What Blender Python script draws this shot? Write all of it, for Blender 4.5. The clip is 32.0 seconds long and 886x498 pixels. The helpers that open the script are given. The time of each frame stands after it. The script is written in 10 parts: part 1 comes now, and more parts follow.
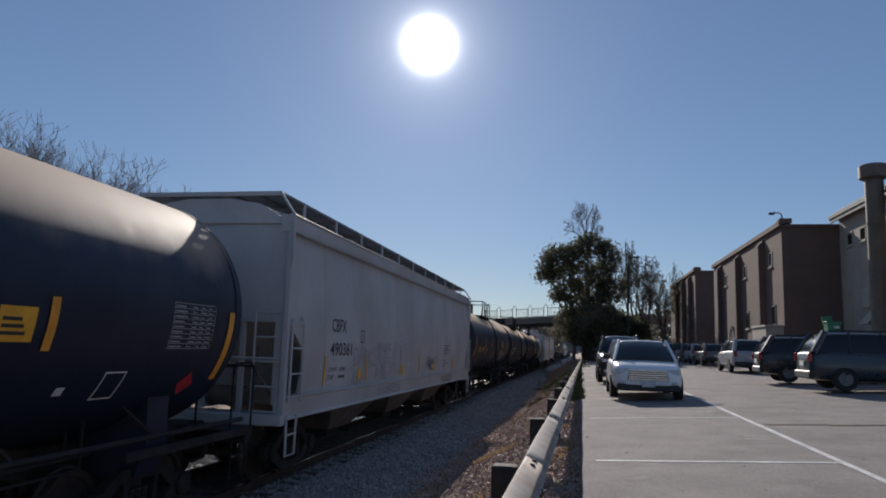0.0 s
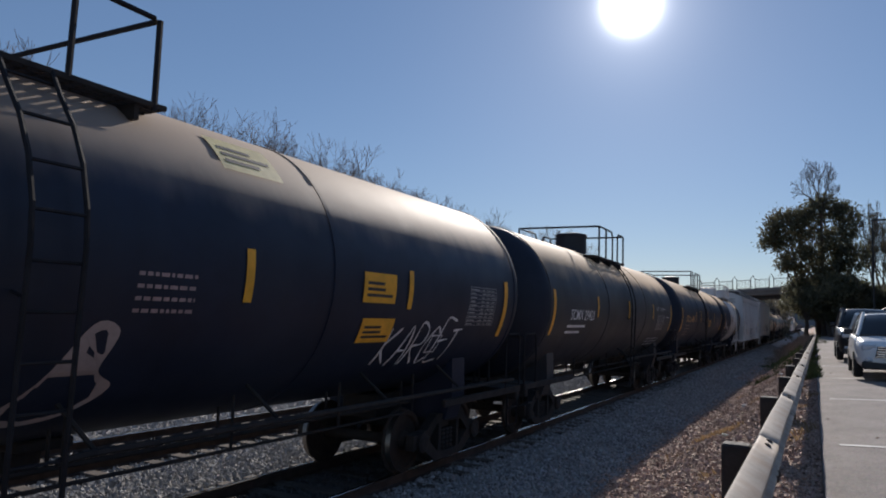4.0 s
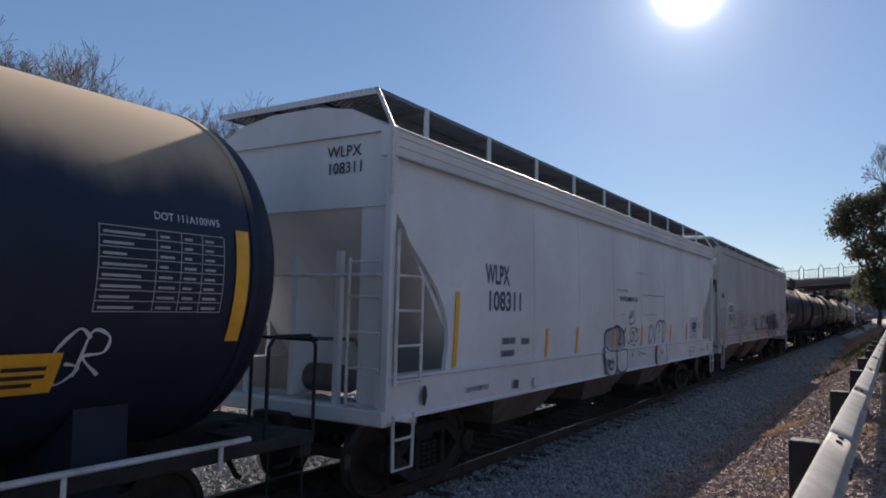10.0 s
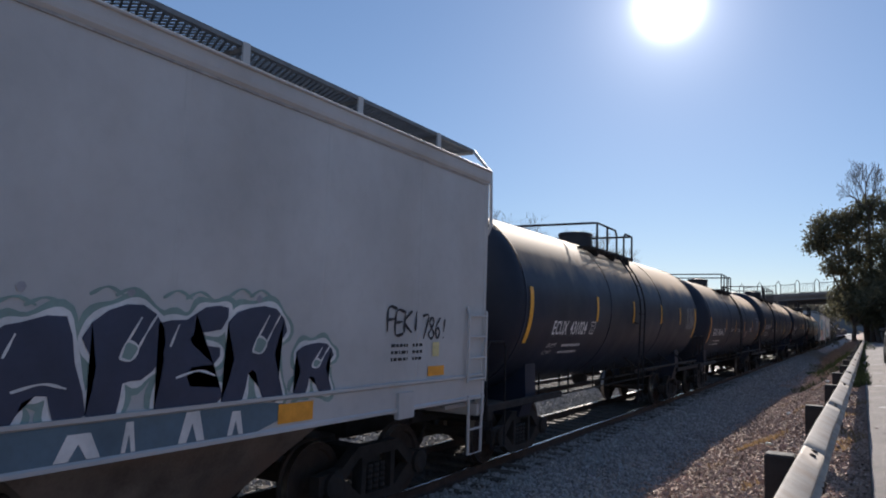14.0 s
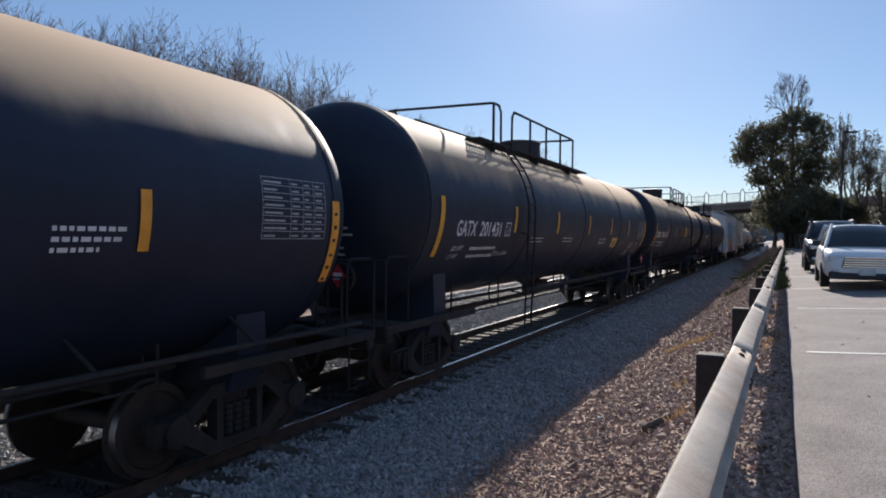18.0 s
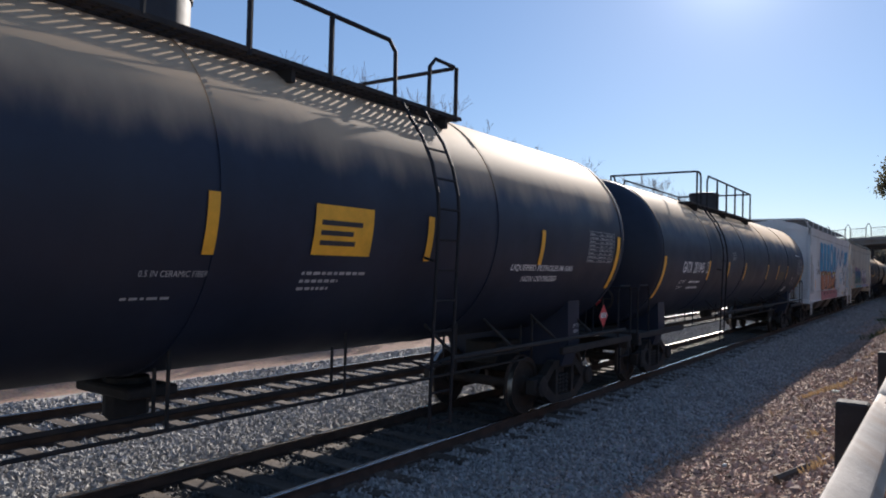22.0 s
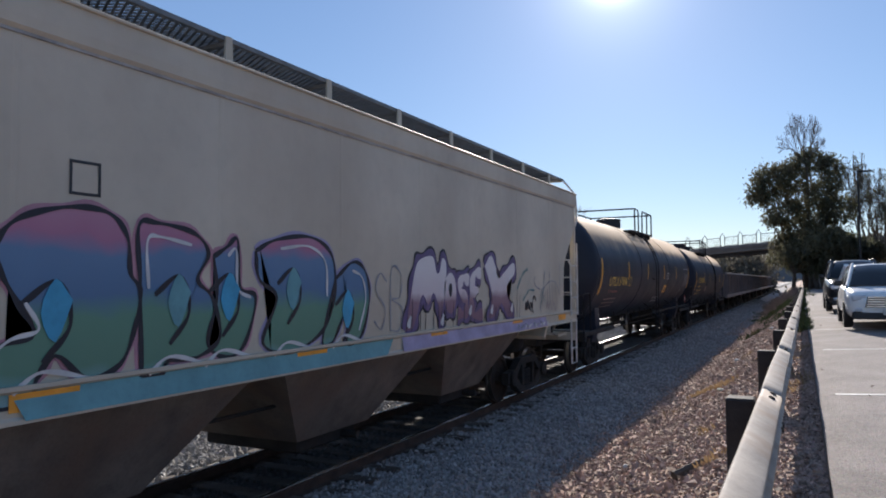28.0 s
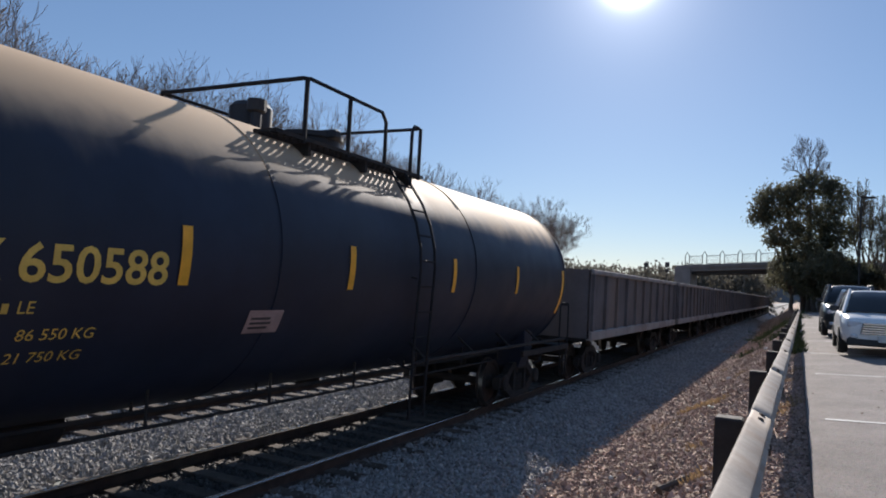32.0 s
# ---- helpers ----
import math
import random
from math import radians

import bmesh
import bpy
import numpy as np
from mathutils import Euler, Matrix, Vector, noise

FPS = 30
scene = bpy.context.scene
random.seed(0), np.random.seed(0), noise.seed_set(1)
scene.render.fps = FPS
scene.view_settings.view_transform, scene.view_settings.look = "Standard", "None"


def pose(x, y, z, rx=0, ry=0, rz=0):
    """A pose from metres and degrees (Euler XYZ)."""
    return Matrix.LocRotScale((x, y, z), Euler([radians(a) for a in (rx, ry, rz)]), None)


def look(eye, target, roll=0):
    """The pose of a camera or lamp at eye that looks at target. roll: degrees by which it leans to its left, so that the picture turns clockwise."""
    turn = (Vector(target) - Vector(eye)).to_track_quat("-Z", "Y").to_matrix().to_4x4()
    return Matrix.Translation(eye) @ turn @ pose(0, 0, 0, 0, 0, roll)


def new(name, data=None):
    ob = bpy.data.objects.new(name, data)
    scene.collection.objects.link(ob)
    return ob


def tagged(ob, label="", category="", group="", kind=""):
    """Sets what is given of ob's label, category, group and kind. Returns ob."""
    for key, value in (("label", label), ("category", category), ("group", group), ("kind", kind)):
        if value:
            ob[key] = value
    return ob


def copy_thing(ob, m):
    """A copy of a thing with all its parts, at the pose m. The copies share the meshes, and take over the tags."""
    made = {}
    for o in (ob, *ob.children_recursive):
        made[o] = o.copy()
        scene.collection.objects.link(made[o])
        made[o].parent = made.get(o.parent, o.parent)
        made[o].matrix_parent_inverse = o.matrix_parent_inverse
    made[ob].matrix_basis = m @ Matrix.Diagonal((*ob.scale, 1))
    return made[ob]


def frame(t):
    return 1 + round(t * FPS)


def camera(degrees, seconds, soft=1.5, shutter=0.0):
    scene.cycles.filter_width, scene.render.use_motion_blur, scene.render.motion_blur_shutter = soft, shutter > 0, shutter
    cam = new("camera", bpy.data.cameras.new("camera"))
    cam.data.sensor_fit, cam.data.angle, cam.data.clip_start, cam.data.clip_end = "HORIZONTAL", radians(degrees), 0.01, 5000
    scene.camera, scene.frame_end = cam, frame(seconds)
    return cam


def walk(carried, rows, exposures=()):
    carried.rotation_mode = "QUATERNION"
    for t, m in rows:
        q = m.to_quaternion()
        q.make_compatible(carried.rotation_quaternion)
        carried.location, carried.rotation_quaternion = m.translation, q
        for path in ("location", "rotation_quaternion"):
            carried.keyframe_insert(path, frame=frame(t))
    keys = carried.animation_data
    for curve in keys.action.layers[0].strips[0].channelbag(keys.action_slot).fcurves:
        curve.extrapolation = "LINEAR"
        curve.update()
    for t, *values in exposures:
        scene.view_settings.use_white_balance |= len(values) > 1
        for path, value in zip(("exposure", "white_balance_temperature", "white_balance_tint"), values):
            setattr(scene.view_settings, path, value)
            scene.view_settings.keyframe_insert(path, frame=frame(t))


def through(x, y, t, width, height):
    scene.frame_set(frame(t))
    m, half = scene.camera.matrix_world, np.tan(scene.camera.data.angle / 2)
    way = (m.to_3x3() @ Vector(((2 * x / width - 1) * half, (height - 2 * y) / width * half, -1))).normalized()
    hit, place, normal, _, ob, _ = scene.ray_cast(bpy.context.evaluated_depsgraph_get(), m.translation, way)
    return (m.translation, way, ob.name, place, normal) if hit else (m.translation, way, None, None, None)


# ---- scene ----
cam = camera(64.58, 32.0, soft=1.9)
PATH = [
    (0.0, (0.075, 0.102, 2.366), (-1.845, 9.816, 3.758), 1.76),
    (0.5, (0.070, 0.091, 2.370), (-2.556, 9.611, 3.946), 0.88),
    (1.0, (0.030, 0.054, 2.366), (-4.179, 9.005, 3.837), 0.86),
    (1.5, (0.021, 0.019, 2.365), (-4.616, 8.758, 3.825), 0.61),
    (2.0, (0.025, -0.030, 2.372), (-4.782, 8.622, 3.800), 1.11),
    (2.5, (0.032, -0.029, 2.369), (-4.797, 8.624, 3.713), 1.89),
    (3.0, (0.035, -0.032, 2.371), (-4.727, 8.681, 3.553), 2.13),
    (3.5, (0.042, -0.023, 2.376), (-4.639, 8.755, 3.397), 1.59),
    (4.0, (0.028, -0.032, 2.365), (-4.627, 8.770, 3.295), 1.81),
    (4.5, (0.026, -0.062, 2.389), (-4.652, 8.718, 3.404), 2.08),
    (6.5, (0.044, 0.013, 2.345), (-4.513, 8.822, 3.624), -1.52),
    (7.0, (0.032, 0.035, 2.354), (-4.660, 8.769, 3.662), -0.97),
    (7.5, (0.014, 0.050, 2.354), (-4.766, 8.714, 3.799), -0.51),
    (8.0, (0.015, 0.065, 2.356), (-4.852, 8.679, 3.808), 0.19),
    (8.5, (0.011, 0.067, 2.351), (-4.949, 8.662, 3.584), 0.67),
    (9.0, (0.008, 0.084, 2.349), (-5.105, 8.628, 3.266), 1.26),
    (9.5, (0.015, 0.061, 2.357), (-5.242, 8.532, 3.130), 1.54),
    (10.0, (0.026, 0.007, 2.372), (-5.306, 8.428, 3.181), 1.38),
    (10.5, (0.025, -0.003, 2.374), (-5.334, 8.394, 3.258), 1.14),
    (11.0, (0.043, -0.040, 2.382), (-5.286, 8.362, 3.386), 0.62),
    (11.5, (0.048, -0.044, 2.393), (-5.201, 8.402, 3.447), 0.55),
    (12.0, (0.047, -0.029, 2.373), (-5.114, 8.467, 3.468), 0.36),
    (12.5, (0.050, -0.045, 2.382), (-5.071, 8.473, 3.488), 0.39),
    (13.0, (0.054, -0.058, 2.387), (-5.053, 8.467, 3.500), 0.66),
    (13.5, (0.050, -0.064, 2.388), (-5.064, 8.463, 3.458), 1.37),
    (14.0, (0.041, -0.046, 2.379), (-5.062, 8.497, 3.365), 1.81),
    (14.5, (0.037, -0.017, 2.380), (-5.051, 8.552, 3.212), 1.87),
    (16.5, (0.002, -0.031, 2.357), (-4.967, 8.644, 2.593), 1.85),
    (17.0, (-0.004, 0.017, 2.363), (-4.668, 8.861, 2.533), 1.76),
    (17.5, (-0.016, 0.049, 2.358), (-4.434, 9.020, 2.352), 1.20),
    (18.0, (-0.029, 0.061, 2.355), (-4.367, 9.069, 2.161), 0.59),
    (18.5, (-0.027, 0.058, 2.353), (-4.379, 9.058, 2.121), 0.63),
    (19.0, (-0.018, 0.102, 2.365), (-4.418, 9.081, 2.258), 0.83),
    (19.5, (-0.002, 0.093, 2.364), (-4.500, 9.025, 2.339), 1.30),
    (20.0, (0.011, 0.063, 2.368), (-4.651, 8.910, 2.336), 1.74),
    (20.5, (0.019, 0.069, 2.367), (-4.975, 8.732, 2.279), 1.78),
    (21.0, (-0.007, 0.065, 2.358), (-5.426, 8.469, 2.245), 1.74),
    (21.5, (-0.037, 0.063, 2.350), (-5.746, 8.273, 2.324), 1.94),
    (22.0, (-0.018, 0.061, 2.359), (-5.777, 8.233, 2.586), 1.40),
    (22.5, (-0.018, 0.033, 2.370), (-5.681, 8.267, 2.755), 1.18),
    (23.0, (-0.011, 0.035, 2.382), (-5.604, 8.310, 2.869), 0.98),
    (23.5, (-0.017, 0.033, 2.380), (-5.538, 8.354, 2.894), 1.11),
    (24.0, (-0.037, 0.035, 2.370), (-5.436, 8.441, 2.794), 1.48),
    (24.5, (-0.066, 0.015, 2.362), (-5.270, 8.553, 2.543), 1.89),
    (26.5, (-0.061, -0.063, 2.361), (-4.957, 8.656, 2.440), 3.26),
    (27.0, (-0.058, -0.044, 2.358), (-4.885, 8.711, 2.566), 2.30),
    (27.5, (-0.061, -0.018, 2.350), (-4.759, 8.802, 2.714), 1.22),
    (28.0, (-0.069, -0.009, 2.356), (-4.590, 8.898, 2.835), -0.50),
    (28.5, (-0.069, -0.016, 2.375), (-4.472, 8.951, 2.813), -1.97),
    (29.0, (-0.057, -0.025, 2.368), (-4.422, 8.964, 2.727), -3.23),
    (29.5, (-0.051, -0.011, 2.386), (-4.418, 8.977, 2.762), -3.88),
    (30.0, (-0.048, -0.007, 2.385), (-4.420, 8.975, 2.846), -3.72),
    (30.5, (-0.049, 0.009, 2.383), (-4.454, 8.974, 2.852), -2.42),
    (31.0, (-0.061, 0.026, 2.371), (-4.520, 8.967, 2.771), -0.32),
    (31.5, (-0.064, -0.006, 2.372), (-4.564, 8.916, 2.744), 1.67),
    (32.0, (-0.063, -0.022, 2.371), (-4.582, 8.886, 2.846), 3.07),
]
walk(cam, [(t, look(eye, target, roll)) for t, eye, target, roll in PATH],
     exposures=[(0.0, -0.18, 6300, 14), (4.0, -0.08, 6300, 14), (9.0, 0.17, 6300, 14), (18.0, 0.42, 6300, 14), (22.0, 0.52, 6300, 14), (24.0, 0.47, 6300, 14), (26.4, 0.62, 6300, 14), (28.2, 0.52, 6300, 14), (30.0, 0.32, 6300, 14), (32.0, 0.27, 6300, 14)])

# world, sun, sky
SUN_AZ, SUN_EL = radians(-12.9), radians(24.2)     # azimuth from +y towards +x
SUN_DIR = Vector((math.sin(SUN_AZ) * math.cos(SUN_EL), math.cos(SUN_AZ) * math.cos(SUN_EL), math.sin(SUN_EL)))
world = bpy.data.worlds.new("world")
scene.world = world
world.use_nodes = True
wn, wl = world.node_tree.nodes, world.node_tree.links
wn.clear()
w_out, w_bg, w_sky = wn.new("ShaderNodeOutputWorld"), wn.new("ShaderNodeBackground"), wn.new("ShaderNodeTexSky")
w_sky.sky_type, w_sky.sun_disc = "NISHITA", False
w_sky.sun_elevation, w_sky.sun_rotation = SUN_EL, SUN_AZ
w_sky.altitude, w_sky.air_density, w_sky.dust_density, w_sky.ozone_density = 200, 1.0, 0.11, 3.0
w_bg.inputs["Strength"].default_value = 0.1
# the sun itself and the bright hazy air round it
w_co, w_dot = wn.new("ShaderNodeTexCoord"), wn.new("ShaderNodeVectorMath")
w_dot.operation = "DOT_PRODUCT"
w_dot.inputs[1].default_value = SUN_DIR
w_nrm = wn.new("ShaderNodeVectorMath")
w_nrm.operation = "NORMALIZE"
wl.new(w_co.outputs["Generated"], w_nrm.inputs[0])
wl.new(w_nrm.outputs["Vector"], w_dot.inputs[0])


def sky_glow(power, gain, colour):
    base, p, m = wn.new("ShaderNodeMath"), wn.new("ShaderNodeMath"), wn.new("ShaderNodeVectorMath")
    base.operation, p.operation, m.operation = "MAXIMUM", "POWER", "SCALE"
    base.inputs[1].default_value, p.inputs[1].default_value = 0.0, power
    wl.new(w_dot.outputs["Value"], base.inputs[0])
    wl.new(base.outputs[0], p.inputs[0])
    m.inputs[0].default_value = [c * gain for c in colour]
    wl.new(p.outputs[0], m.inputs["Scale"])
    return m.outputs["Vector"]


# thin even haze over the clear sky
w_thin, w_haze = wn.new("ShaderNodeVectorMath"), wn.new("ShaderNodeVectorMath")
w_thin.operation, w_haze.operation = "SCALE", "ADD"
wl.new(w_sky.outputs["Color"], w_thin.inputs[0])
w_thin.inputs["Scale"].default_value = 0.52
wl.new(w_thin.outputs["Vector"], w_haze.inputs[0])
w_haze.inputs[1].default_value = (0.54, 0.94, 1.66)
w_last = w_haze.outputs["Vector"]
for g_power, g_gain, g_col in ((6000, 260.0, (1.0, 0.98, 0.94)), (2200, 22.0, (1.0, 0.99, 0.96)), (330, 3.0, (1.0, 0.99, 0.97)), (40, 0.5, (1.0, 0.99, 0.97))):
    w_add = wn.new("ShaderNodeVectorMath")
    w_add.operation = "ADD"
    wl.new(w_last, w_add.inputs[0])
    wl.new(sky_glow(g_power, g_gain, g_col), w_add.inputs[1])
    w_last = w_add.outputs["Vector"]
wl.new(w_last, w_bg.inputs["Color"])
wl.new(w_bg.outputs[0], w_out.inputs["Surface"])

sun_lamp = new("sun", bpy.data.lights.new("sun", "SUN"))
sun_lamp.data.energy, sun_lamp.data.angle, sun_lamp.data.color = 4.8, radians(0.55), (1.0, 0.92, 0.80)
sun_lamp.matrix_world = look(SUN_DIR * 50, (0, 0, 0))

# ---- materials ----
def material(name, base, rough=0.6, metal=0.0, vary=0.25, scale=3.0, stain=None, stain_amount=0.0, stain_scale=0.6,
             bump=0.0, bump_scale=30.0, per_object=0.0, per_island=0.0, streak=0.0, spec=0.5):
    """A procedural surface: base colour varied at two scales, an optional stain, fine relief."""
    m = bpy.data.materials.new(name)
    m.use_nodes = True
    n, l = m.node_tree.nodes, m.node_tree.links
    b = n["Principled BSDF"]
    b.inputs["Metallic"].default_value = metal
    b.inputs["Specular IOR Level"].default_value = spec
    co = n.new("ShaderNodeTexCoord")

    def tex(sc, detail, stretch=None):
        t = n.new("ShaderNodeTexNoise")
        t.inputs["Scale"].default_value, t.inputs["Detail"].default_value = sc, detail
        if stretch:
            mp = n.new("ShaderNodeMapping")
            mp.inputs["Scale"].default_value = stretch
            l.new(co.outputs["Object"], mp.inputs["Vector"])
            l.new(mp.outputs["Vector"], t.inputs["Vector"])
        else:
            l.new(co.outputs["Object"], t.inputs["Vector"])
        return t.outputs["Fac"]

    def mix(kind, fac, a, c):
        q = n.new("ShaderNodeMix")
        q.data_type, q.blend_type = "RGBA", kind
        for sock, val in ((q.inputs[0], fac), (q.inputs[6], a), (q.inputs[7], c)):
            if hasattr(val, "is_output"):
                l.new(val, sock)
            else:
                sock.default_value = val
        return q.outputs[2]

    def ramp(v, lo, hi):
        r = n.new("ShaderNodeMapRange")
        r.inputs["From Min"].default_value, r.inputs["From Max"].default_value = lo, hi
        l.new(v, r.inputs["Value"])
        return r.outputs["Result"]

    dark = [c * (1 - vary) for c in base] + [1]
    lite = [min(1, c * (1 + vary * 0.8)) for c in base] + [1]
    col = mix("MIX", ramp(tex(scale, 6), 0.3, 0.7), dark, lite)
    col = mix("MULTIPLY", ramp(tex(scale * 9, 4), 0.45, 0.75), col, [1 - vary * 0.5] * 3 + [1])
    if stain:
        v = tex(stain_scale, 5, (1, 1, 0.18) if streak else None)
        f = n.new("ShaderNodeMath")
        f.operation = "MULTIPLY"
        l.new(ramp(v, 0.48, 0.7), f.inputs[0])
        f.inputs[1].default_value = stain_amount
        col = mix("MIX", f.outputs[0], col, list(stain) + [1])
    if per_object or per_island:
        src = n.new("ShaderNodeObjectInfo" if per_object else "ShaderNodeNewGeometry")
        hv = n.new("ShaderNodeMapRange")
        k = per_object or per_island
        hv.inputs["To Min"].default_value, hv.inputs["To Max"].default_value = 1 - k, 1 + k * 0.6
        l.new(src.outputs["Random" if per_object else "Random Per Island"], hv.inputs["Value"])
        sc = n.new("ShaderNodeVectorMath")
        sc.operation = "SCALE"
        l.new(col, sc.inputs[0])
        l.new(hv.outputs["Result"], sc.inputs["Scale"])
        col = sc.outputs["Vector"]
    l.new(col, b.inputs["Base Color"])
    r = n.new("ShaderNodeMapRange")
    r.inputs["To Min"].default_value, r.inputs["To Max"].default_value = max(0.03, rough - 0.12), min(1, rough + 0.12)
    l.new(tex(scale * 3, 5), r.inputs["Value"])
    l.new(r.outputs["Result"], b.inputs["Roughness"])
    if bump:
        bp = n.new("ShaderNodeBump")
        bp.inputs["Strength"].default_value, bp.inputs["Distance"].default_value = bump, 0.02
        l.new(tex(bump_scale, 6), bp.inputs["Height"])
        l.new(bp.outputs["Normal"], b.inputs["Normal"])
    return m


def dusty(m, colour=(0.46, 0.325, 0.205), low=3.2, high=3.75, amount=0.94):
    """Road dust on the upper part of a barrel, uneven at its edge; its height and paleness also put the sunlit top into
    the colour.
    """
    n, l = m.node_tree.nodes, m.node_tree.links
    b = n["Principled BSDF"]
    co, sp, nz, ad, mr, mx = (n.new("ShaderNodeTexCoord"), n.new("ShaderNodeSeparateXYZ"), n.new("ShaderNodeTexNoise"), n.new("ShaderNodeMath"), n.new("ShaderNodeMapRange"), n.new("ShaderNodeMix"))
    l.new(co.outputs["Object"], sp.inputs[0])
    mp = n.new("ShaderNodeMapping")
    mp.inputs["Scale"].default_value = (1, 1, 0.3)
    l.new(co.outputs["Object"], mp.inputs["Vector"])
    l.new(mp.outputs["Vector"], nz.inputs["Vector"])
    nz.inputs["Scale"].default_value, nz.inputs["Detail"].default_value = 1.6, 7
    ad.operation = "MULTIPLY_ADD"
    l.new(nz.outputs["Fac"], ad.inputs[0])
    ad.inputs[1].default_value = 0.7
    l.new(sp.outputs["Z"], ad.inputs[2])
    # edge set at the sun's terminator: part dust, part painted light on the top
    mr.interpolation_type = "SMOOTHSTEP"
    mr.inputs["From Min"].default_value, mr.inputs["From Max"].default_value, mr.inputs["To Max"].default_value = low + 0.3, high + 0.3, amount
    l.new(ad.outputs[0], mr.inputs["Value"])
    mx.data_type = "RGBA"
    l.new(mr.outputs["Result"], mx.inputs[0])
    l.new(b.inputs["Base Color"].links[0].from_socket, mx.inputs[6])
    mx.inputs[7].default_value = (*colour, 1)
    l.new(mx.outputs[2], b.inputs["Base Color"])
    ro = n.new("ShaderNodeMix")
    l.new(mr.outputs["Result"], ro.inputs[0])
    l.new(b.inputs["Roughness"].links[0].from_socket, ro.inputs[2])
    ro.inputs[3].default_value = 0.72
    l.new(ro.outputs[0], b.inputs["Roughness"])
    sp_mix = n.new("ShaderNodeMix")
    l.new(mr.outputs["Result"], sp_mix.inputs[0])
    sp_mix.inputs[2].default_value, sp_mix.inputs[3].default_value = b.inputs["Specular IOR Level"].default_value, 0.45
    l.new(sp_mix.outputs[0], b.inputs["Specular IOR Level"])
    sh = n.new("ShaderNodeMath")
    sh.operation = "MULTIPLY"
    l.new(mr.outputs["Result"], sh.inputs[0])
    sh.inputs[1].default_value = 0.35
    l.new(sh.outputs[0], b.inputs["Sheen Weight"])
    b.inputs["Sheen Roughness"].default_value = 0.45
    b.inputs["Sheen Tint"].default_value = (0.85, 0.68, 0.5, 1)
    return m


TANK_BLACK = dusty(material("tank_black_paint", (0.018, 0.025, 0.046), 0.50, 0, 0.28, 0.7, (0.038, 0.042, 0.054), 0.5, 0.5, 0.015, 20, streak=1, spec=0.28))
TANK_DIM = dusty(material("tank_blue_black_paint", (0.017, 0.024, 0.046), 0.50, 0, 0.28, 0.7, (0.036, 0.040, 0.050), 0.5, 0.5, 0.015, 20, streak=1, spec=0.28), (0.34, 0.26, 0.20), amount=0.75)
TANK_HEAD = material("clean_black_head_paint", (0.014, 0.020, 0.036), 0.55, 0, 0.28, 0.7, (0.026, 0.028, 0.036), 0.4, 0.5, 0.015, 20, streak=1, spec=0.25)
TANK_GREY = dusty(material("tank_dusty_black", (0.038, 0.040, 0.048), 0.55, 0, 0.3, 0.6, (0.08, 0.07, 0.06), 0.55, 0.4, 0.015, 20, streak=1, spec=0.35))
TANK_PLAIN = material("black_fitting_paint", (0.026, 0.028, 0.036), 0.6, 0, 0.3, 2, (0.07, 0.06, 0.05), 0.4, 1.5, spec=0.35)
TANK_WHITE = material("tank_white_paint", (0.72, 0.71, 0.69), 0.45, 0, 0.14, 1.0, (0.36, 0.28, 0.22), 0.45, 0.5, 0.05, 20, streak=1)
HOP_GREY = material("hopper_grey_paint", (0.48, 0.48, 0.48), 0.55, 0, 0.12, 0.8, (0.30, 0.25, 0.20), 0.4, 0.5, 0.08, 14, streak=1)
HOP_WHITE = material("hopper_white_paint", (0.70, 0.70, 0.69), 0.5, 0, 0.10, 0.8, (0.42, 0.36, 0.30), 0.3, 0.5, 0.06, 14, streak=1)
HOP_TAN = material("hopper_cream_paint", (0.58, 0.52, 0.42), 0.55, 0, 0.12, 0.8, (0.34, 0.25, 0.17), 0.4, 0.5, 0.08, 14, streak=1)
UNDER = material("underframe_grime", (0.022, 0.02, 0.019), 0.85, 0.0, 0.4, 4, (0.05, 0.035, 0.025), 0.5, 2, 0.2, 40)
UNDER_GREY = material("underframe_grey_grime", (0.16, 0.14, 0.12), 0.75, 0, 0.35, 3, (0.12, 0.07, 0.045), 0.6, 1.5, 0.2, 30)
STEEL = material("bright_wheel_tread", (0.30, 0.28, 0.26), 0.4, 1.0, 0.15, 10)
RUST = material("rusty_wheel_steel", (0.04, 0.028, 0.022), 0.85, 0.0, 0.4, 5, (0.03, 0.025, 0.02), 0.5, 3, 0.2, 40)
RAIL_TOP = material("polished_rail_head", (0.60, 0.58, 0.55), 0.22, 1.0, 0.12, 8)
RAIL_SIDE = material("rusty_rail_web", (0.07, 0.045, 0.034), 0.8, 0.1, 0.35, 5, (0.04, 0.033, 0.03), 0.5, 2, 0.15, 40)
GRATE = material("galvanised_grating", (0.20, 0.20, 0.20), 0.55, 0.5, 0.2, 6)
PIPE = material("black_handrail_paint", (0.018, 0.018, 0.021), 0.72, 0.0, 0.3, 6, spec=0.25)
PIPE_WHITE = material("white_handrail_paint", (0.62, 0.60, 0.57), 0.5, 0, 0.2, 5, (0.30, 0.18, 0.10), 0.4, 3)
YELLOW = material("yellow_reflector", (0.86, 0.42, 0.03), 0.4, 0, 0.15, 6)
ORANGE = material("orange_reflector", (0.85, 0.36, 0.04), 0.4, 0, 0.15, 6)
YELLOW_PAINT = material("yellow_lettering", (0.72, 0.48, 0.10), 0.5, 0, 0.2, 5)
WHITE_PAINT = material("white_lettering", (0.72, 0.72, 0.72), 0.5, 0, 0.18, 5)
DULL_WHITE = material("dull_white_stencil", (0.42, 0.42, 0.42), 0.6, 0, 0.2, 5)
BLACK_PAINT = material("black_lettering", (0.03, 0.03, 0.035), 0.5, 0, 0.25, 5)
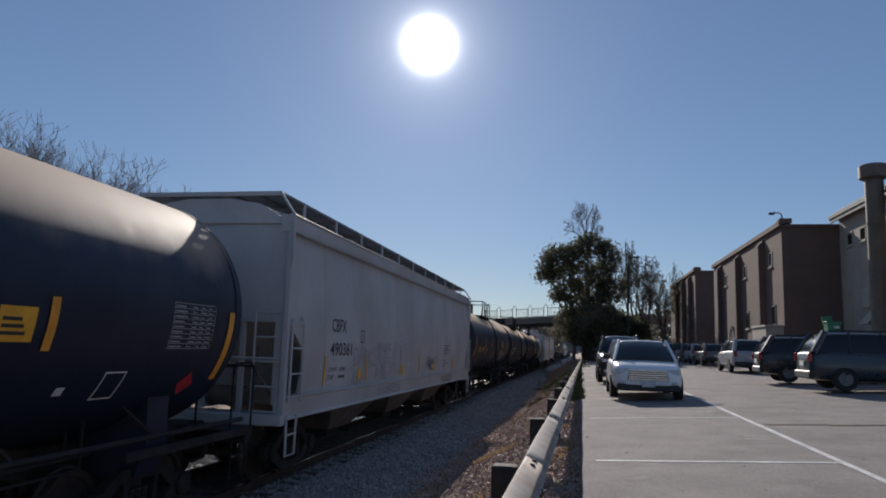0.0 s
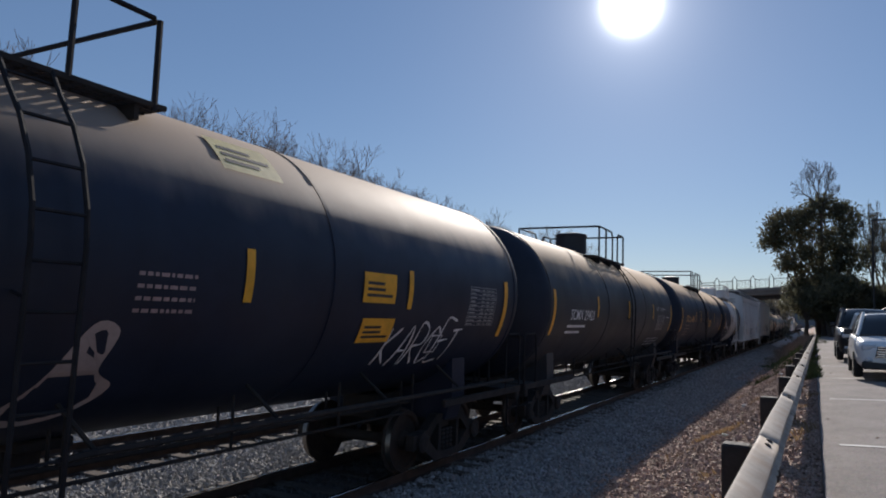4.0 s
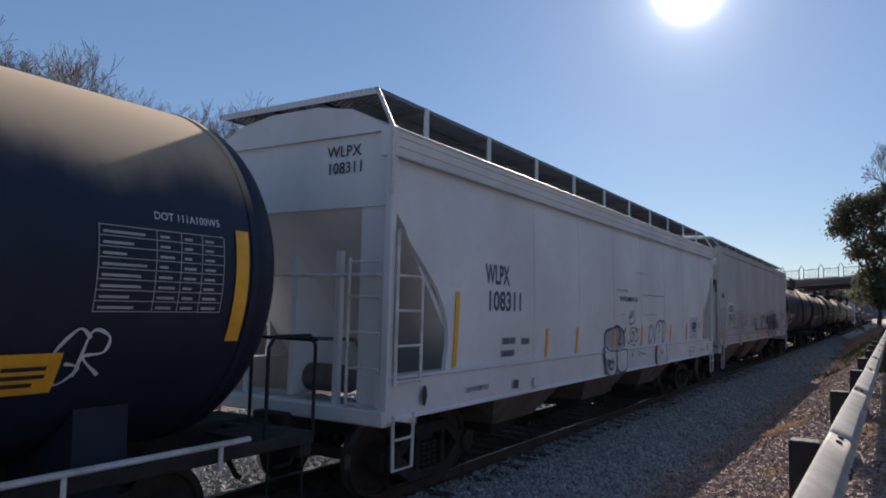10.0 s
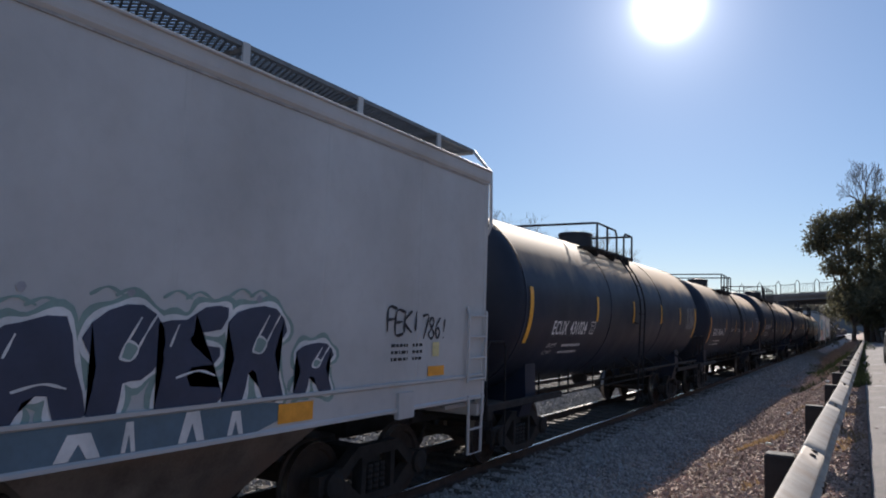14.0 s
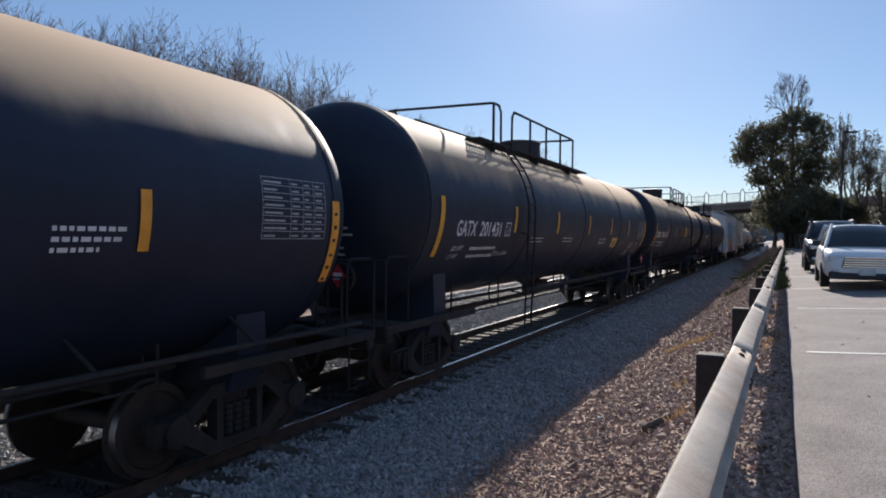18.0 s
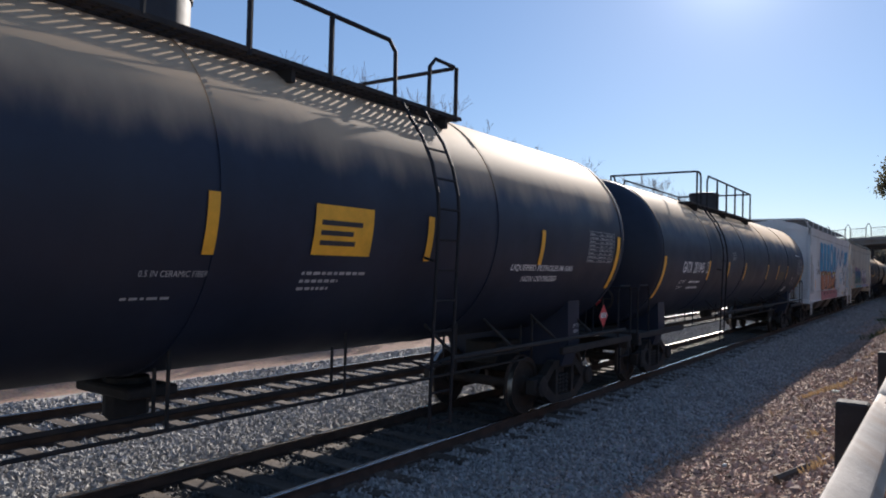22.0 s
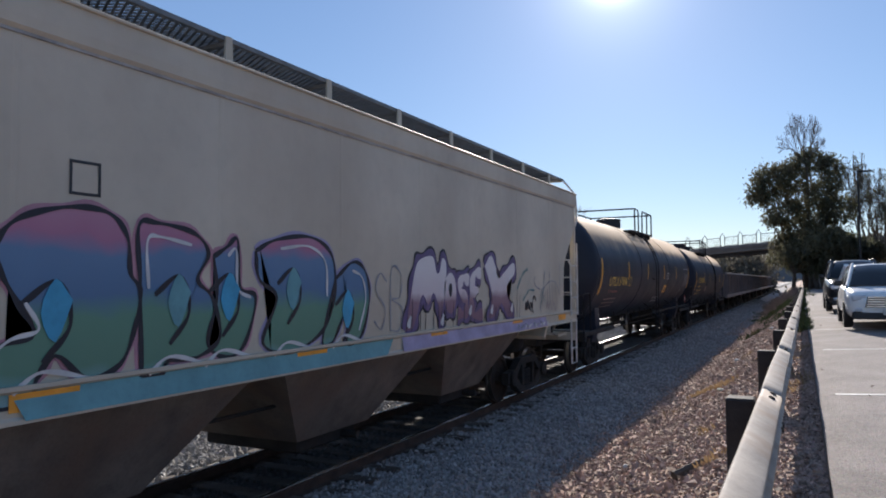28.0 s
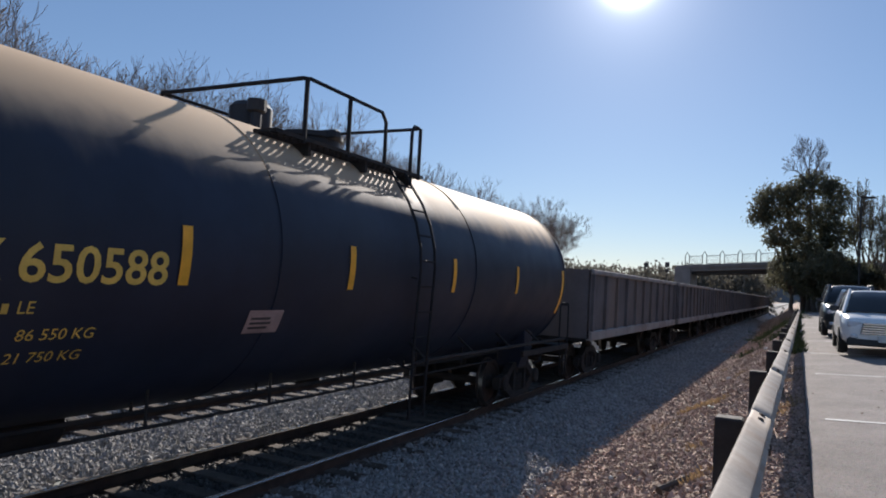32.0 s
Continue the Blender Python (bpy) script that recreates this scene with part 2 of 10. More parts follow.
RED_SIGN = material("red_placard", (0.55, 0.04, 0.05), 0.45, 0, 0.15, 6)
FADED = material("faded_spray_paint", (0.34, 0.25, 0.24), 0.6, 0, 0.3, 4)
BALLAST = material("ballast_stone", (0.37, 0.355, 0.34), 0.85, 0, 0.3, 6, bump=0.3, bump_scale=40, per_island=0.45)
TIE = material("weathered_tie", (0.10, 0.078, 0.062), 0.85, 0, 0.35, 4, (0.17, 0.14, 0.115), 0.5, 2, 0.3, 30, per_object=0.25)
LINE_PAINT = material("worn_white_line", (0.66, 0.65, 0.62), 0.7, 0, 0.25, 3, (0.2, 0.19, 0.18), 0.5, 6)
GALV = material("weathered_guardrail_steel", (0.38, 0.325, 0.27), 0.7, 0.0, 0.25, 3, (0.24, 0.15, 0.09), 0.6, 2.5, 0.12, 40, streak=1)
POST_WOOD = material("tarred_post", (0.045, 0.04, 0.037), 0.85, 0, 0.3, 5, bump=0.25, bump_scale=30)
STUCCO = material("cream_stucco", (0.42, 0.37, 0.31), 0.85, 0, 0.15, 0.8, (0.30, 0.26, 0.22), 0.4, 0.5, 0.2, 30, streak=1)
TRIM = material("pale_stone_trim", (0.50, 0.46, 0.40), 0.8, 0, 0.18, 2)
DARK_METAL = material("dark_roof_metal", (0.05, 0.05, 0.052), 0.6, 0.4, 0.2, 2)
DUCT = material("brown_duct_metal", (0.16, 0.125, 0.10), 0.6, 0.3, 0.2, 1.5, (0.24, 0.16, 0.11), 0.4, 1)
CONCRETE = material("aged_concrete", (0.24, 0.235, 0.225), 0.9, 0, 0.2, 0.7, (0.18, 0.17, 0.16), 0.6, 0.4, 0.3, 20, streak=1)
BARK = material("grey_brown_bark", (0.12, 0.095, 0.075), 0.9, 0, 0.3, 4, bump=0.3, bump_scale=20)
TWIG = material("bare_twigs", (0.24, 0.19, 0.155), 0.9, 0, 0.25, 3)
LEAF = material("autumn_leaves", (0.10, 0.10, 0.065), 0.6, 0, 0.3, 1, per_island=0.5)
DRY = material("dry_weeds", (0.33, 0.24, 0.13), 0.85, 0, 0.3, 4, per_island=0.4)
def leafy(m, through, share=0.45):
    """Thin leaves let part of the light through."""
    n, l = m.node_tree.nodes, m.node_tree.links
    tr, mx = n.new("ShaderNodeBsdfTranslucent"), n.new("ShaderNodeMixShader")
    tr.inputs["Color"].default_value = (*through, 1)
    mx.inputs[0].default_value = share
    l.new(n["Principled BSDF"].outputs[0], mx.inputs[1])
    l.new(tr.outputs[0], mx.inputs[2])
    l.new(mx.outputs[0], n["Material Output"].inputs["Surface"])
    return m


leafy(LEAF, (0.13, 0.135, 0.085), 0.5)
leafy(DRY, (0.36, 0.24, 0.13), 0.3)
GLASS_DARK = material("dark_tinted_glass", (0.012, 0.014, 0.016), 0.12, 0, 0.1, 2, spec=0.45)
TYRE = material("tyre_rubber", (0.02, 0.02, 0.02), 0.85, 0, 0.2, 8)
CHROME = material("bright_chrome", (0.72, 0.72, 0.74), 0.15, 1.0, 0.05, 5)
PLASTIC = material("black_trim_plastic", (0.025, 0.025, 0.027), 0.55, 0, 0.2, 8)
LAMP_GLASS = material("headlamp_glass", (0.55, 0.57, 0.6), 0.1, 0, 0.1, 5, spec=0.8)
LAMP_RED = material("red_lamp_glass", (0.35, 0.02, 0.02), 0.15, 0, 0.1, 5, spec=0.8)
GREEN = material("green_plastic", (0.04, 0.22, 0.12), 0.5, 0, 0.15, 3)


def car_paint(name, base):
    m = material(name, base, 0.3, 0, 0.05, 1.0)
    b = m.node_tree.nodes["Principled BSDF"]
    b.inputs["Coat Weight"].default_value, b.inputs["Coat Roughness"].default_value = 0.4, 0.1
    return m


# ---- geometry helpers ----
def part(name, bm, mat, parent, label=""):
    """Links a bmesh as one mesh object under a thing or under a part."""
    me = bpy.data.meshes.new(name)
    bm.normal_update()
    bm.to_mesh(me)
    bm.free()
    for m in (mat if isinstance(mat, (list, tuple)) else [mat]):
        me.materials.append(m)
    ob = new(name, me)
    ob.parent = parent
    return tagged(ob, label) if label else ob


def again(name, ob, parent, m=None):
    """Another object on the same mesh."""
    o = new(name, ob.data)
    o.parent = parent
    o.matrix_basis = m if m is not None else Matrix()
    return o


def thing(name, at, label, category, group="", kind=""):
    e = new(name)
    e.empty_display_size = 0.3
    e.matrix_basis = at if isinstance(at, Matrix) else Matrix.Translation(at)
    return tagged(e, label, category, group, kind)


def smooth(ob, angle=40):
    ob.data.shade_smooth()
    ob.data.set_sharp_from_angle(angle=radians(angle))
    return ob


def quad(bm, pts):
    return bm.faces.new([bm.verts.new(p) for p in pts])


def box(bm, c, s, bevel=0.0, m=None):
    mm = Matrix.Translation(c) @ (m or Matrix()) @ Matrix.Diagonal((*s, 1))
    r = bmesh.ops.create_cube(bm, size=1, matrix=mm)
    if bevel:
        es = {e for v in r["verts"] for e in v.link_edges}
        bmesh.ops.bevel(bm, geom=list(es), offset=bevel, segments=1, affect="EDGES", profile=0.5)


def tube(bm, pts, r, seg=8, r2=None):
    """A round bar along a line of points."""
    pts = [Vector(p) for p in pts]
    rings = []
    for i, p in enumerate(pts):
        a = pts[i - 1] if i else p
        c = pts[i + 1] if i + 1 < len(pts) else p
        d = (c - a).normalized() if (c - a).length > 1e-9 else Vector((0, 0, 1))
        u = d.orthogonal().normalized() if i == 0 else (ref - d * ref.dot(d)).normalized()
        ref = u
        w = d.cross(u)
        rr = r if r2 is None else r + (r2 - r) * i / (len(pts) - 1)
        rings.append([bm.verts.new(p + (u * math.cos(k * 2 * math.pi / seg) + w * math.sin(k * 2 * math.pi / seg)) * rr) for k in range(seg)])
    for a, c in zip(rings, rings[1:]):
        for k in range(seg):
            bm.faces.new((a[k], a[(k + 1) % seg], c[(k + 1) % seg], c[k]))
    bm.faces.new(rings[0][::-1])
    bm.faces.new(rings[-1])


def prism(bm, poly, lo, hi, axis="x"):
    """A flat polygon swept along an axis. poly: (y, z) for x, (x, z) for y, (x, y) for z."""
    def at(p, h):
        return {"x": (h, p[0], p[1]), "y": (p[0], h, p[1]), "z": (p[0], p[1], h)}[axis]
    a = [bm.verts.new(at(p, lo)) for p in poly]
    c = [bm.verts.new(at(p, hi)) for p in poly]
    fs = [bm.faces.new(a), bm.faces.new(c[::-1])]
    for i in range(len(poly)):
        j = (i + 1) % len(poly)
        fs.append(bm.faces.new((a[i], a[j], c[j], c[i])))
    bmesh.ops.recalc_face_normals(bm, faces=fs)
    return fs


def lathe(bm, prof, seg=40, axis="y", start=0.0, turn=2 * math.pi, centre=(0, 0, 0), close=True):
    """Profile rows of (place along the axis, radius) turned round the axis."""
    full = abs(turn - 2 * math.pi) < 1e-6
    n = seg if full else seg + 1
    rings = []
    for h, r in prof:
        ring = []
        for k in range(n):
            t = start + turn * k / seg
            x, z = r * math.cos(t), r * math.sin(t)
            v = {"y": (x, h, z), "x": (h, x, z), "z": (x, z, h)}[axis]
            ring.append(bm.verts.new(Vector(v) + Vector(centre)))
        rings.append(ring)
    fs = []
    for a, c in zip(rings, rings[1:]):
        for k in range(n if full else n - 1):
            fs.append(bm.faces.new((a[k], a[(k + 1) % n], c[(k + 1) % n], c[k])))
    if close and full:
        for ring in (rings[0], rings[-1]):
            if prof[0][1] > 1e-6:
                fs.append(bm.faces.new(ring))
    bmesh.ops.recalc_face_normals(bm, faces=fs)


def text_mesh(words, size, bold=0.0, spacing=1.0, width=None):
    """Vertices and faces of words in the built-in font, the left end of the base line at the origin."""
    cu = bpy.data.curves.new("lettering", "FONT")
    cu.body, cu.size, cu.offset, cu.space_character = words, size, bold, spacing
    cu.resolution_u = 3
    ob = bpy.data.objects.new("lettering", cu)
    scene.collection.objects.link(ob)
    me = bpy.data.meshes.new_from_object(ob.evaluated_get(bpy.context.evaluated_depsgraph_get()))
    vs = [v.co.copy() for v in me.vertices]
    fs = [list(p.vertices) for p in me.polygons]
    bpy.data.objects.remove(ob)
    bpy.data.curves.remove(cu)
    bpy.data.meshes.remove(me)
    if width and vs:
        k = width / max(v.x for v in vs)
        for v in vs:
            v.x *= k
    return vs, fs

# ---- the train ----
TRACK_X, R_TANK, Z_TANK, HEAD = -6.22, 1.6, 2.8, 0.78
MOVING, WHEELS, SIZES, LIPS, BOWS = [], [], {}, {}, {}


def wrap(y, z, out=0.004):
    """A place on the near flank of a tank: y along it, z the arc height measured from the flank's middle line."""
    phi = (z - Z_TANK) / R_TANK
    return Vector(((R_TANK + out) * math.cos(phi), y, Z_TANK + (R_TANK + out) * math.sin(phi)))


SIDE = {"bulge": 0.0, "low": 1.5, "high": 4.2}


def side_x(z):
    """How far out the side sheet of the hopper car in hand lies at a height: flat, or bowed between sill and chord."""
    if z < SIDE["low"] - 0.0005:
        return 1.6
    k = min(1.0, (z - SIDE["low"]) / (SIDE["high"] - SIDE["low"]))
    return 1.6 - SIDE["bulge"] * (1 - math.sin(math.pi * (0.25 + 0.75 * k)))


def flank(y, z, out=0.004):
    return Vector((side_x(z) + out, y, z))


def lettering(car, words, y, z, size, mat, surf=wrap, bold=0.0, width=None, name="lettering", out=0.005):
    vs, fs = text_mesh(words, size, bold, 1.0, width)
    bm = bmesh.new()
    q = [bm.verts.new(surf(y + v.x, z + v.y, out)) for v in vs]
    for f in fs:
        try:
            bm.faces.new([q[i] for i in f])
        except ValueError:
            pass
    return part(name, bm, mat, car)


def head_lettering(car, words, half, x, z, size, mat, width=None):
    vs, fs = text_mesh(words, size, 0.0, 1.0, width)
    bm = bmesh.new()
    q = []
    for v in vs:
        px, pz = x + v.x, z + v.y
        rho = min(0.99, math.hypot(px, pz - Z_TANK) / R_TANK)
        q.append(bm.verts.new((px, -(half + LIPS[car.name] + HEAD * math.sqrt(1 - rho * rho)) - 0.008, pz)))
    for f in fs:
        try:
            bm.faces.new([q[i] for i in f])
        except ValueError:
            pass
    return part("lettering", bm, mat, car)


def bars(car, rows, mat, surf=wrap, name="lettering"):
    """Writing too small to read: plain bars (y, z, length, height)."""
    bm = bmesh.new()
    for y, z, w, h in rows:
        quad(bm, [surf(y, z), surf(y + w, z), surf(y + w, z + h), surf(y, z + h)])
    return part(name, bm, mat, car)


def patch(car, y, z0, z1, w, mat, surf=wrap, name="reflector", lean=0.0, out=0.013, n=8):
    bm = bmesh.new()
    a, c = [], []
    for i in range(n + 1):
        z = z0 + (z1 - z0) * i / n
        o = lean * i / n
        a.append(bm.verts.new(surf(y + o, z, out)))
        c.append(bm.verts.new(surf(y + o + w, z, out)))
    for i in range(n):
        bm.faces.new((a[i], c[i], c[i + 1], a[i + 1]))
    return part(name, bm, mat, car)


def curve_through(pts, n=6):
    """Points of a smooth line through the given ones."""
    p = [Vector((*q, 0)) for q in pts]
    p = [p[0] * 2 - p[1]] + p + [p[-1] * 2 - p[-2]]
    res = []
    for i in range(1, len(p) - 2):
        for k in range(n):
            t = k / n
            res.append(0.5 * (2 * p[i] + (p[i + 1] - p[i - 1]) * t + (2 * p[i - 1] - 5 * p[i] + 4 * p[i + 1] - p[i + 2]) * t * t
                              + (3 * p[i] - p[i - 1] - 3 * p[i + 1] + p[i + 2]) * t ** 3))
    return res + [p[-2]]


def ribbon(bm, pts, w, surf, out=0.008, n=6):
    ps = curve_through(pts, n)
    prev = None
    base = out + 0.0003 * (len(bm.verts) % 97) / 10
    for i, p in enumerate(ps):
        out = base + 0.0006 * i / len(ps)
        d = ps[min(i + 1, len(ps) - 1)] - ps[max(i - 1, 0)]
        nn = Vector((-d.y, d.x, 0)).normalized() * w / 2 * (0.75 + 0.25 * math.sin(i * 0.9))
        pair = [bm.verts.new(surf((p + nn).x, (p + nn).y, out)), bm.verts.new(surf((p - nn).x, (p - nn).y, out))]
        if prev:
            bm.faces.new((prev[0], prev[1], pair[1], pair[0]))
        prev = pair


def spray(car, strokes, w, mat, surf=wrap, at=(0, 0), scale=(1, 1), out=0.008, label=""):
    """Sprayed lines on a flank: each stroke a list of (y, z)."""
    bm = bmesh.new()
    for s in strokes:
        ribbon(bm, [(at[0] + p[0] * scale[0], at[1] + p[1] * scale[1]) for p in s], w, surf, out)
    return part("sprayed_tag", bm, mat, car, label)


def blob(car, pts, mat, surf=flank, out=0.006, n=5, name="sprayed_shape", label=""):
    """A filled painted shape with a smooth outline."""
    ps = curve_through(list(pts) + [pts[0]], n)[:-1]
    bm = bmesh.new()
    f = bm.faces.new([bm.verts.new(surf(p.x, p.y, out)) for p in ps])
    bmesh.ops.triangulate(bm, faces=[f])
    return part(name, bm, mat, car, label)


TRUCK_BITS = {}


def truck_meshes():
    bm = bmesh.new()                                        # side frame with two window openings
    for sx in (0,):
        prism(bm, [(-1.12, 0.36), (-1.12, 0.58), (-0.72, 0.62), (-0.42, 0.82), (0.42, 0.82), (0.72, 0.62), (1.12, 0.58), (1.12, 0.36),
                   (0.92, 0.40), (0.66, 0.47), (0.40, 0.68), (-0.40, 0.68), (-0.66, 0.47), (-0.92, 0.40)], -0.07, 0.07)
        prism(bm, [(-0.92, 0.40), (-0.66, 0.47), (-0.34, 0.24), (0.34, 0.24), (0.66, 0.47), (0.92, 0.40), (0.45, 0.13), (-0.45, 0.13)], -0.07, 0.07)
        for y in (-0.30, 0.30):
            box(bm, (0, y, 0.46), (0.14, 0.09, 0.46))
        for y in (-0.89, 0.89):
            lathe(bm, [(-0.08, 0.0), (-0.08, 0.15), (0.12, 0.15), (0.14, 0.10), (0.14, 0.0)], 12, "x", centre=(0, y, 0.46), close=False)
    TRUCK_BITS["frame"] = bm
    bm = bmesh.new()
    lathe(bm, [(0.25 + k * 0.0325, 0.065 if k % 2 else 0.05) for k in range(11)], 8, "z", close=False)
    TRUCK_BITS["spring"] = bm
    bm = bmesh.new()
    box(bm, (0, 0, 0.62), (1.95, 0.34, 0.24), 0.03)
    lathe(bm, [(0.74, 0.28), (0.80, 0.28)], 16, "z")
    TRUCK_BITS["bolster"] = bm
    bm = bmesh.new()
    for s in (-1, 1):
        prof = [(0.66, 0.0), (0.66, 0.12), (0.70, 0.14), (0.70, 0.36), (0.67, 0.38), (0.67, 0.485), (0.70, 0.487), (0.72, 0.457), (0.80, 0.452), (0.80, 0.38),
                (0.76, 0.36), (0.75, 0.15), (0.84, 0.12), (0.84, 0.0)]
        lathe(bm, [(s * h, r) for h, r in prof], 28, "x", close=False)
    lathe(bm, [(-1.0, 0.0), (-1.0, 0.08), (1.0, 0.08), (1.0, 0.0)], 12, "x", close=False)
    for f in bm.faces:
        c = f.calc_center_median()
        if 0.71 < abs(c.x) < 0.80 and math.hypot(c.y, c.z) > 0.445:
            f.material_index = 1
    TRUCK_BITS["wheelset"] = bm


truck_meshes()
for key in ("frame", "spring", "bolster", "wheelset"):
    me_t = bpy.data.meshes.new("truck_" + key)
    TRUCK_BITS[key].to_mesh(me_t)
    TRUCK_BITS[key].free()
    me_t.materials.append(RUST if key == "wheelset" else UNDER)
    if key == "wheelset":
        me_t.materials.append(STEEL)
        me_t.shade_smooth()
        me_t.set_sharp_from_angle(angle=radians(35))
    TRUCK_BITS[key] = me_t


def bare(name, me, parent, x=0.0, y=0.0, z=0.0):
    o = new(name, me)
    o.parent = parent
    o.location = (x, y, z)
    return o


def truck(car, y):
    t = bare("truck", TRUCK_BITS["bolster"], car, 0, y)
    for x in (-1.0, 1.0):
        bare("side_frame", TRUCK_BITS["frame"], t, x, 0)
        for sy in (-0.13, 0.0, 0.13):
            bare("spring", TRUCK_BITS["spring"], t, x, sy)
    for i, wy in enumerate((-0.89, 0.89)):
        w = bare("wheelset", TRUCK_BITS["wheelset"], t, 0, wy, 0.457)
        WHEELS.append((w, i))
    return t


def coupler(car, y, s):
    bm = bmesh.new()
    box(bm, (0, y + s * 0.08, 0.86), (0.16, 0.3, 0.18), 0.02)
    box(bm, (0.03 * s, y + s * 0.26, 0.86), (0.26, 0.2, 0.26), 0.05)
    tube(bm, [(0.3, y, 0.75), (0.32, y + s * 0.15, 0.5), (0.2, y + s * 0.3, 0.45)], 0.03, 6)
    part("coupler", bm, UNDER, car)


def reservoir(car, y, x=0.0):
    bm = bmesh.new()
    lathe(bm, [(-0.5, 0.0), (-0.47, 0.14), (-0.4, 0.2), (0.4, 0.2), (0.47, 0.14), (0.5, 0.0)], 14, "y", centre=(x, y, 0.85), close=False)
    smooth(part("air_reservoir", bm, UNDER, car))


def tank_car(front, rear, platform, label, shell=TANK_BLACK, ztop=4.88, stripes=(), seams=4, dome="drum", rails=PIPE, white=None, stripe_mat=YELLOW, opening=None, drum=(0.44, 4.84), drum_at=None, low=2.42, deck=None, size=(1.6, 2.8), lip=0.14):
    """front, rear: where the barrel begins and ends; platform: the ends of the railing on top; all along the train."""
    global R_TANK, Z_TANK
    R_TANK, Z_TANK = size
    c, half = (front + rear) / 2, (rear - front) / 2 + 0.1
    end = half + lip
    car = thing("tank_car", (TRACK_X, c, 0), label, "tank car", "freight train cars")
    MOVING.append((car, c))
    SIZES[car.name], LIPS[car.name] = size, lip
    bm = bmesh.new()
    head = [(-end - HEAD * math.cos(a), R_TANK * math.sin(a)) for a in [i * math.pi / 36 for i in range(0, 19)]]
    prof = [(h, max(r, 0.001)) for h, r in head]
    if white:
        prof += [(white[0] - c, R_TANK), (white[1] - c, R_TANK)]
    prof += [(-h, r) for h, r in prof[:19][::-1]]
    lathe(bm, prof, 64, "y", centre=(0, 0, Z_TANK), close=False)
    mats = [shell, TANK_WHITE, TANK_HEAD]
    for f in bm.faces:
        if abs(f.calc_center_median().y) > end:
            f.material_index = 2
    if white:
        for f in bm.faces:
            if white[0] - c < f.calc_center_median().y < white[1] - c:
                f.material_index = 1
    smooth(part("tank", bm, mats, car), 50)
    for i in range(seams):                                  # welded jacket seams, one over each joint
        y = -end + 0.05 + (2 * end - 0.1) * i / max(1, seams - 1)
        bm = bmesh.new()
        lathe(bm, [(y - 0.03, R_TANK - 0.01), (y - 0.03, R_TANK + 0.012), (y + 0.03, R_TANK + 0.012), (y + 0.03, R_TANK - 0.01)], 64, "y",
              centre=(0, 0, Z_TANK), close=False)
        smooth(part("jacket_seam", bm, shell if not white or not white[0] - c < y < white[1] - c else TANK_WHITE, car), 30)
    for i, y in enumerate(stripes):
        first = i == 0
        patch(car, y - c - 0.06, low - 0.42 if first else low, low + 0.53 if first else low + 0.5, 0.14 if first else 0.11, stripe_mat, out=0.012)
    patch(car, half - 0.12, low - 0.42, low + 0.53, 0.14, stripe_mat, out=0.012)
    # platform, railing and valve housing
    p0, p1 = platform[0] - c, platform[1] - c
    pc = (p0 + p1) / 2
    f0, f1 = (deck[0] - c, deck[1] - c) if deck else (p0 - 0.5, p1 + 0.12)
    zf = Z_TANK + R_TANK - 0.24
    for s in (-1, 1):
        bm = bmesh.new()
        for k in range(4):
            box(bm, (s * (0.88 + 0.095 * k), (f0 + f1) / 2, zf), (0.02, f1 - f0, 0.045))
        nb = int((f1 - f0) / 0.12)
        for k in range(nb + 1):
            box(bm, (s * 1.02, f0 + (f1 - f0) * k / nb, zf), (0.3, 0.02, 0.03))
        for y in (p0 + 0.15, pc, p1 - 0.15):
            box(bm, (s * 0.98, y, zf - 0.09), (0.3, 0.05, 0.14))
        part("platform", bm, GRATE if rails is PIPE_WHITE else UNDER, car)
    xr = 1.16
    holes = [(a - c, b - c) for a, b in (opening if isinstance(opening, list) else [opening])] if opening else [(p0 + (p1 - p0) * 0.53, p0 + (p1 - p0) * 0.74)]
    gap, g2 = holes[-1]
    # near side: pieces of rail between the openings, each end bent down to the platform
    ends = [p0] + [v for h in holes for v in h] + [p1]
    for i in range(0, len(ends), 2):
        a, b = ends[i], ends[i + 1]
        k = min(0.12, (b - a) * 0.3)
        line = [(-xr, p0, ztop), (xr - 0.06, p0, ztop), (xr, p0 + 0.06, ztop)] if i == 0 else [(xr, a, zf), (xr, a + 0.01, ztop - k), (xr, a + k, ztop)]
        line += [(xr, p1 - 0.06, ztop), (xr - 0.06, p1, ztop), (-xr, p1, ztop)] if b == p1 else [(xr, b - k, ztop - 0.01), (xr, b - 0.01, ztop - k), (xr, b, zf)]
        bm = bmesh.new()
        tube(bm, line, 0.026, 6)
        part("handrail", bm, rails, car)
        n = int((b - a) / 1.3)
        posts = [a + (b - a) * j / (n + 1) for j in range(1, n + 1)] + ([p0] if i == 0 else []) + ([p1] if b == p1 else [])
        for y in posts:
            bm = bmesh.new()
            tube(bm, [(xr, y, zf - 0.05), (xr, y, ztop)], 0.028, 6)
            part("rail_post", bm, rails, car)
    # far side
    for a, b in ((p0, gap), (g2, p1)):
        bm = bmesh.new()
        if a == p0:
            tube(bm, [(-xr, a, zf), (-xr, a, ztop), (-xr, b - 0.12, ztop), (-xr, b - 0.01, ztop - 0.12), (-xr, b, zf)], 0.026, 6)
        else:
            tube(bm, [(-xr, a, zf), (-xr, a + 0.01, ztop - 0.12), (-xr, a + 0.12, ztop), (-xr, b, ztop), (-xr, b, zf)], 0.026, 6)
        part("handrail", bm, rails, car)
    dy = drum_at - c if drum_at else pc - 0.15
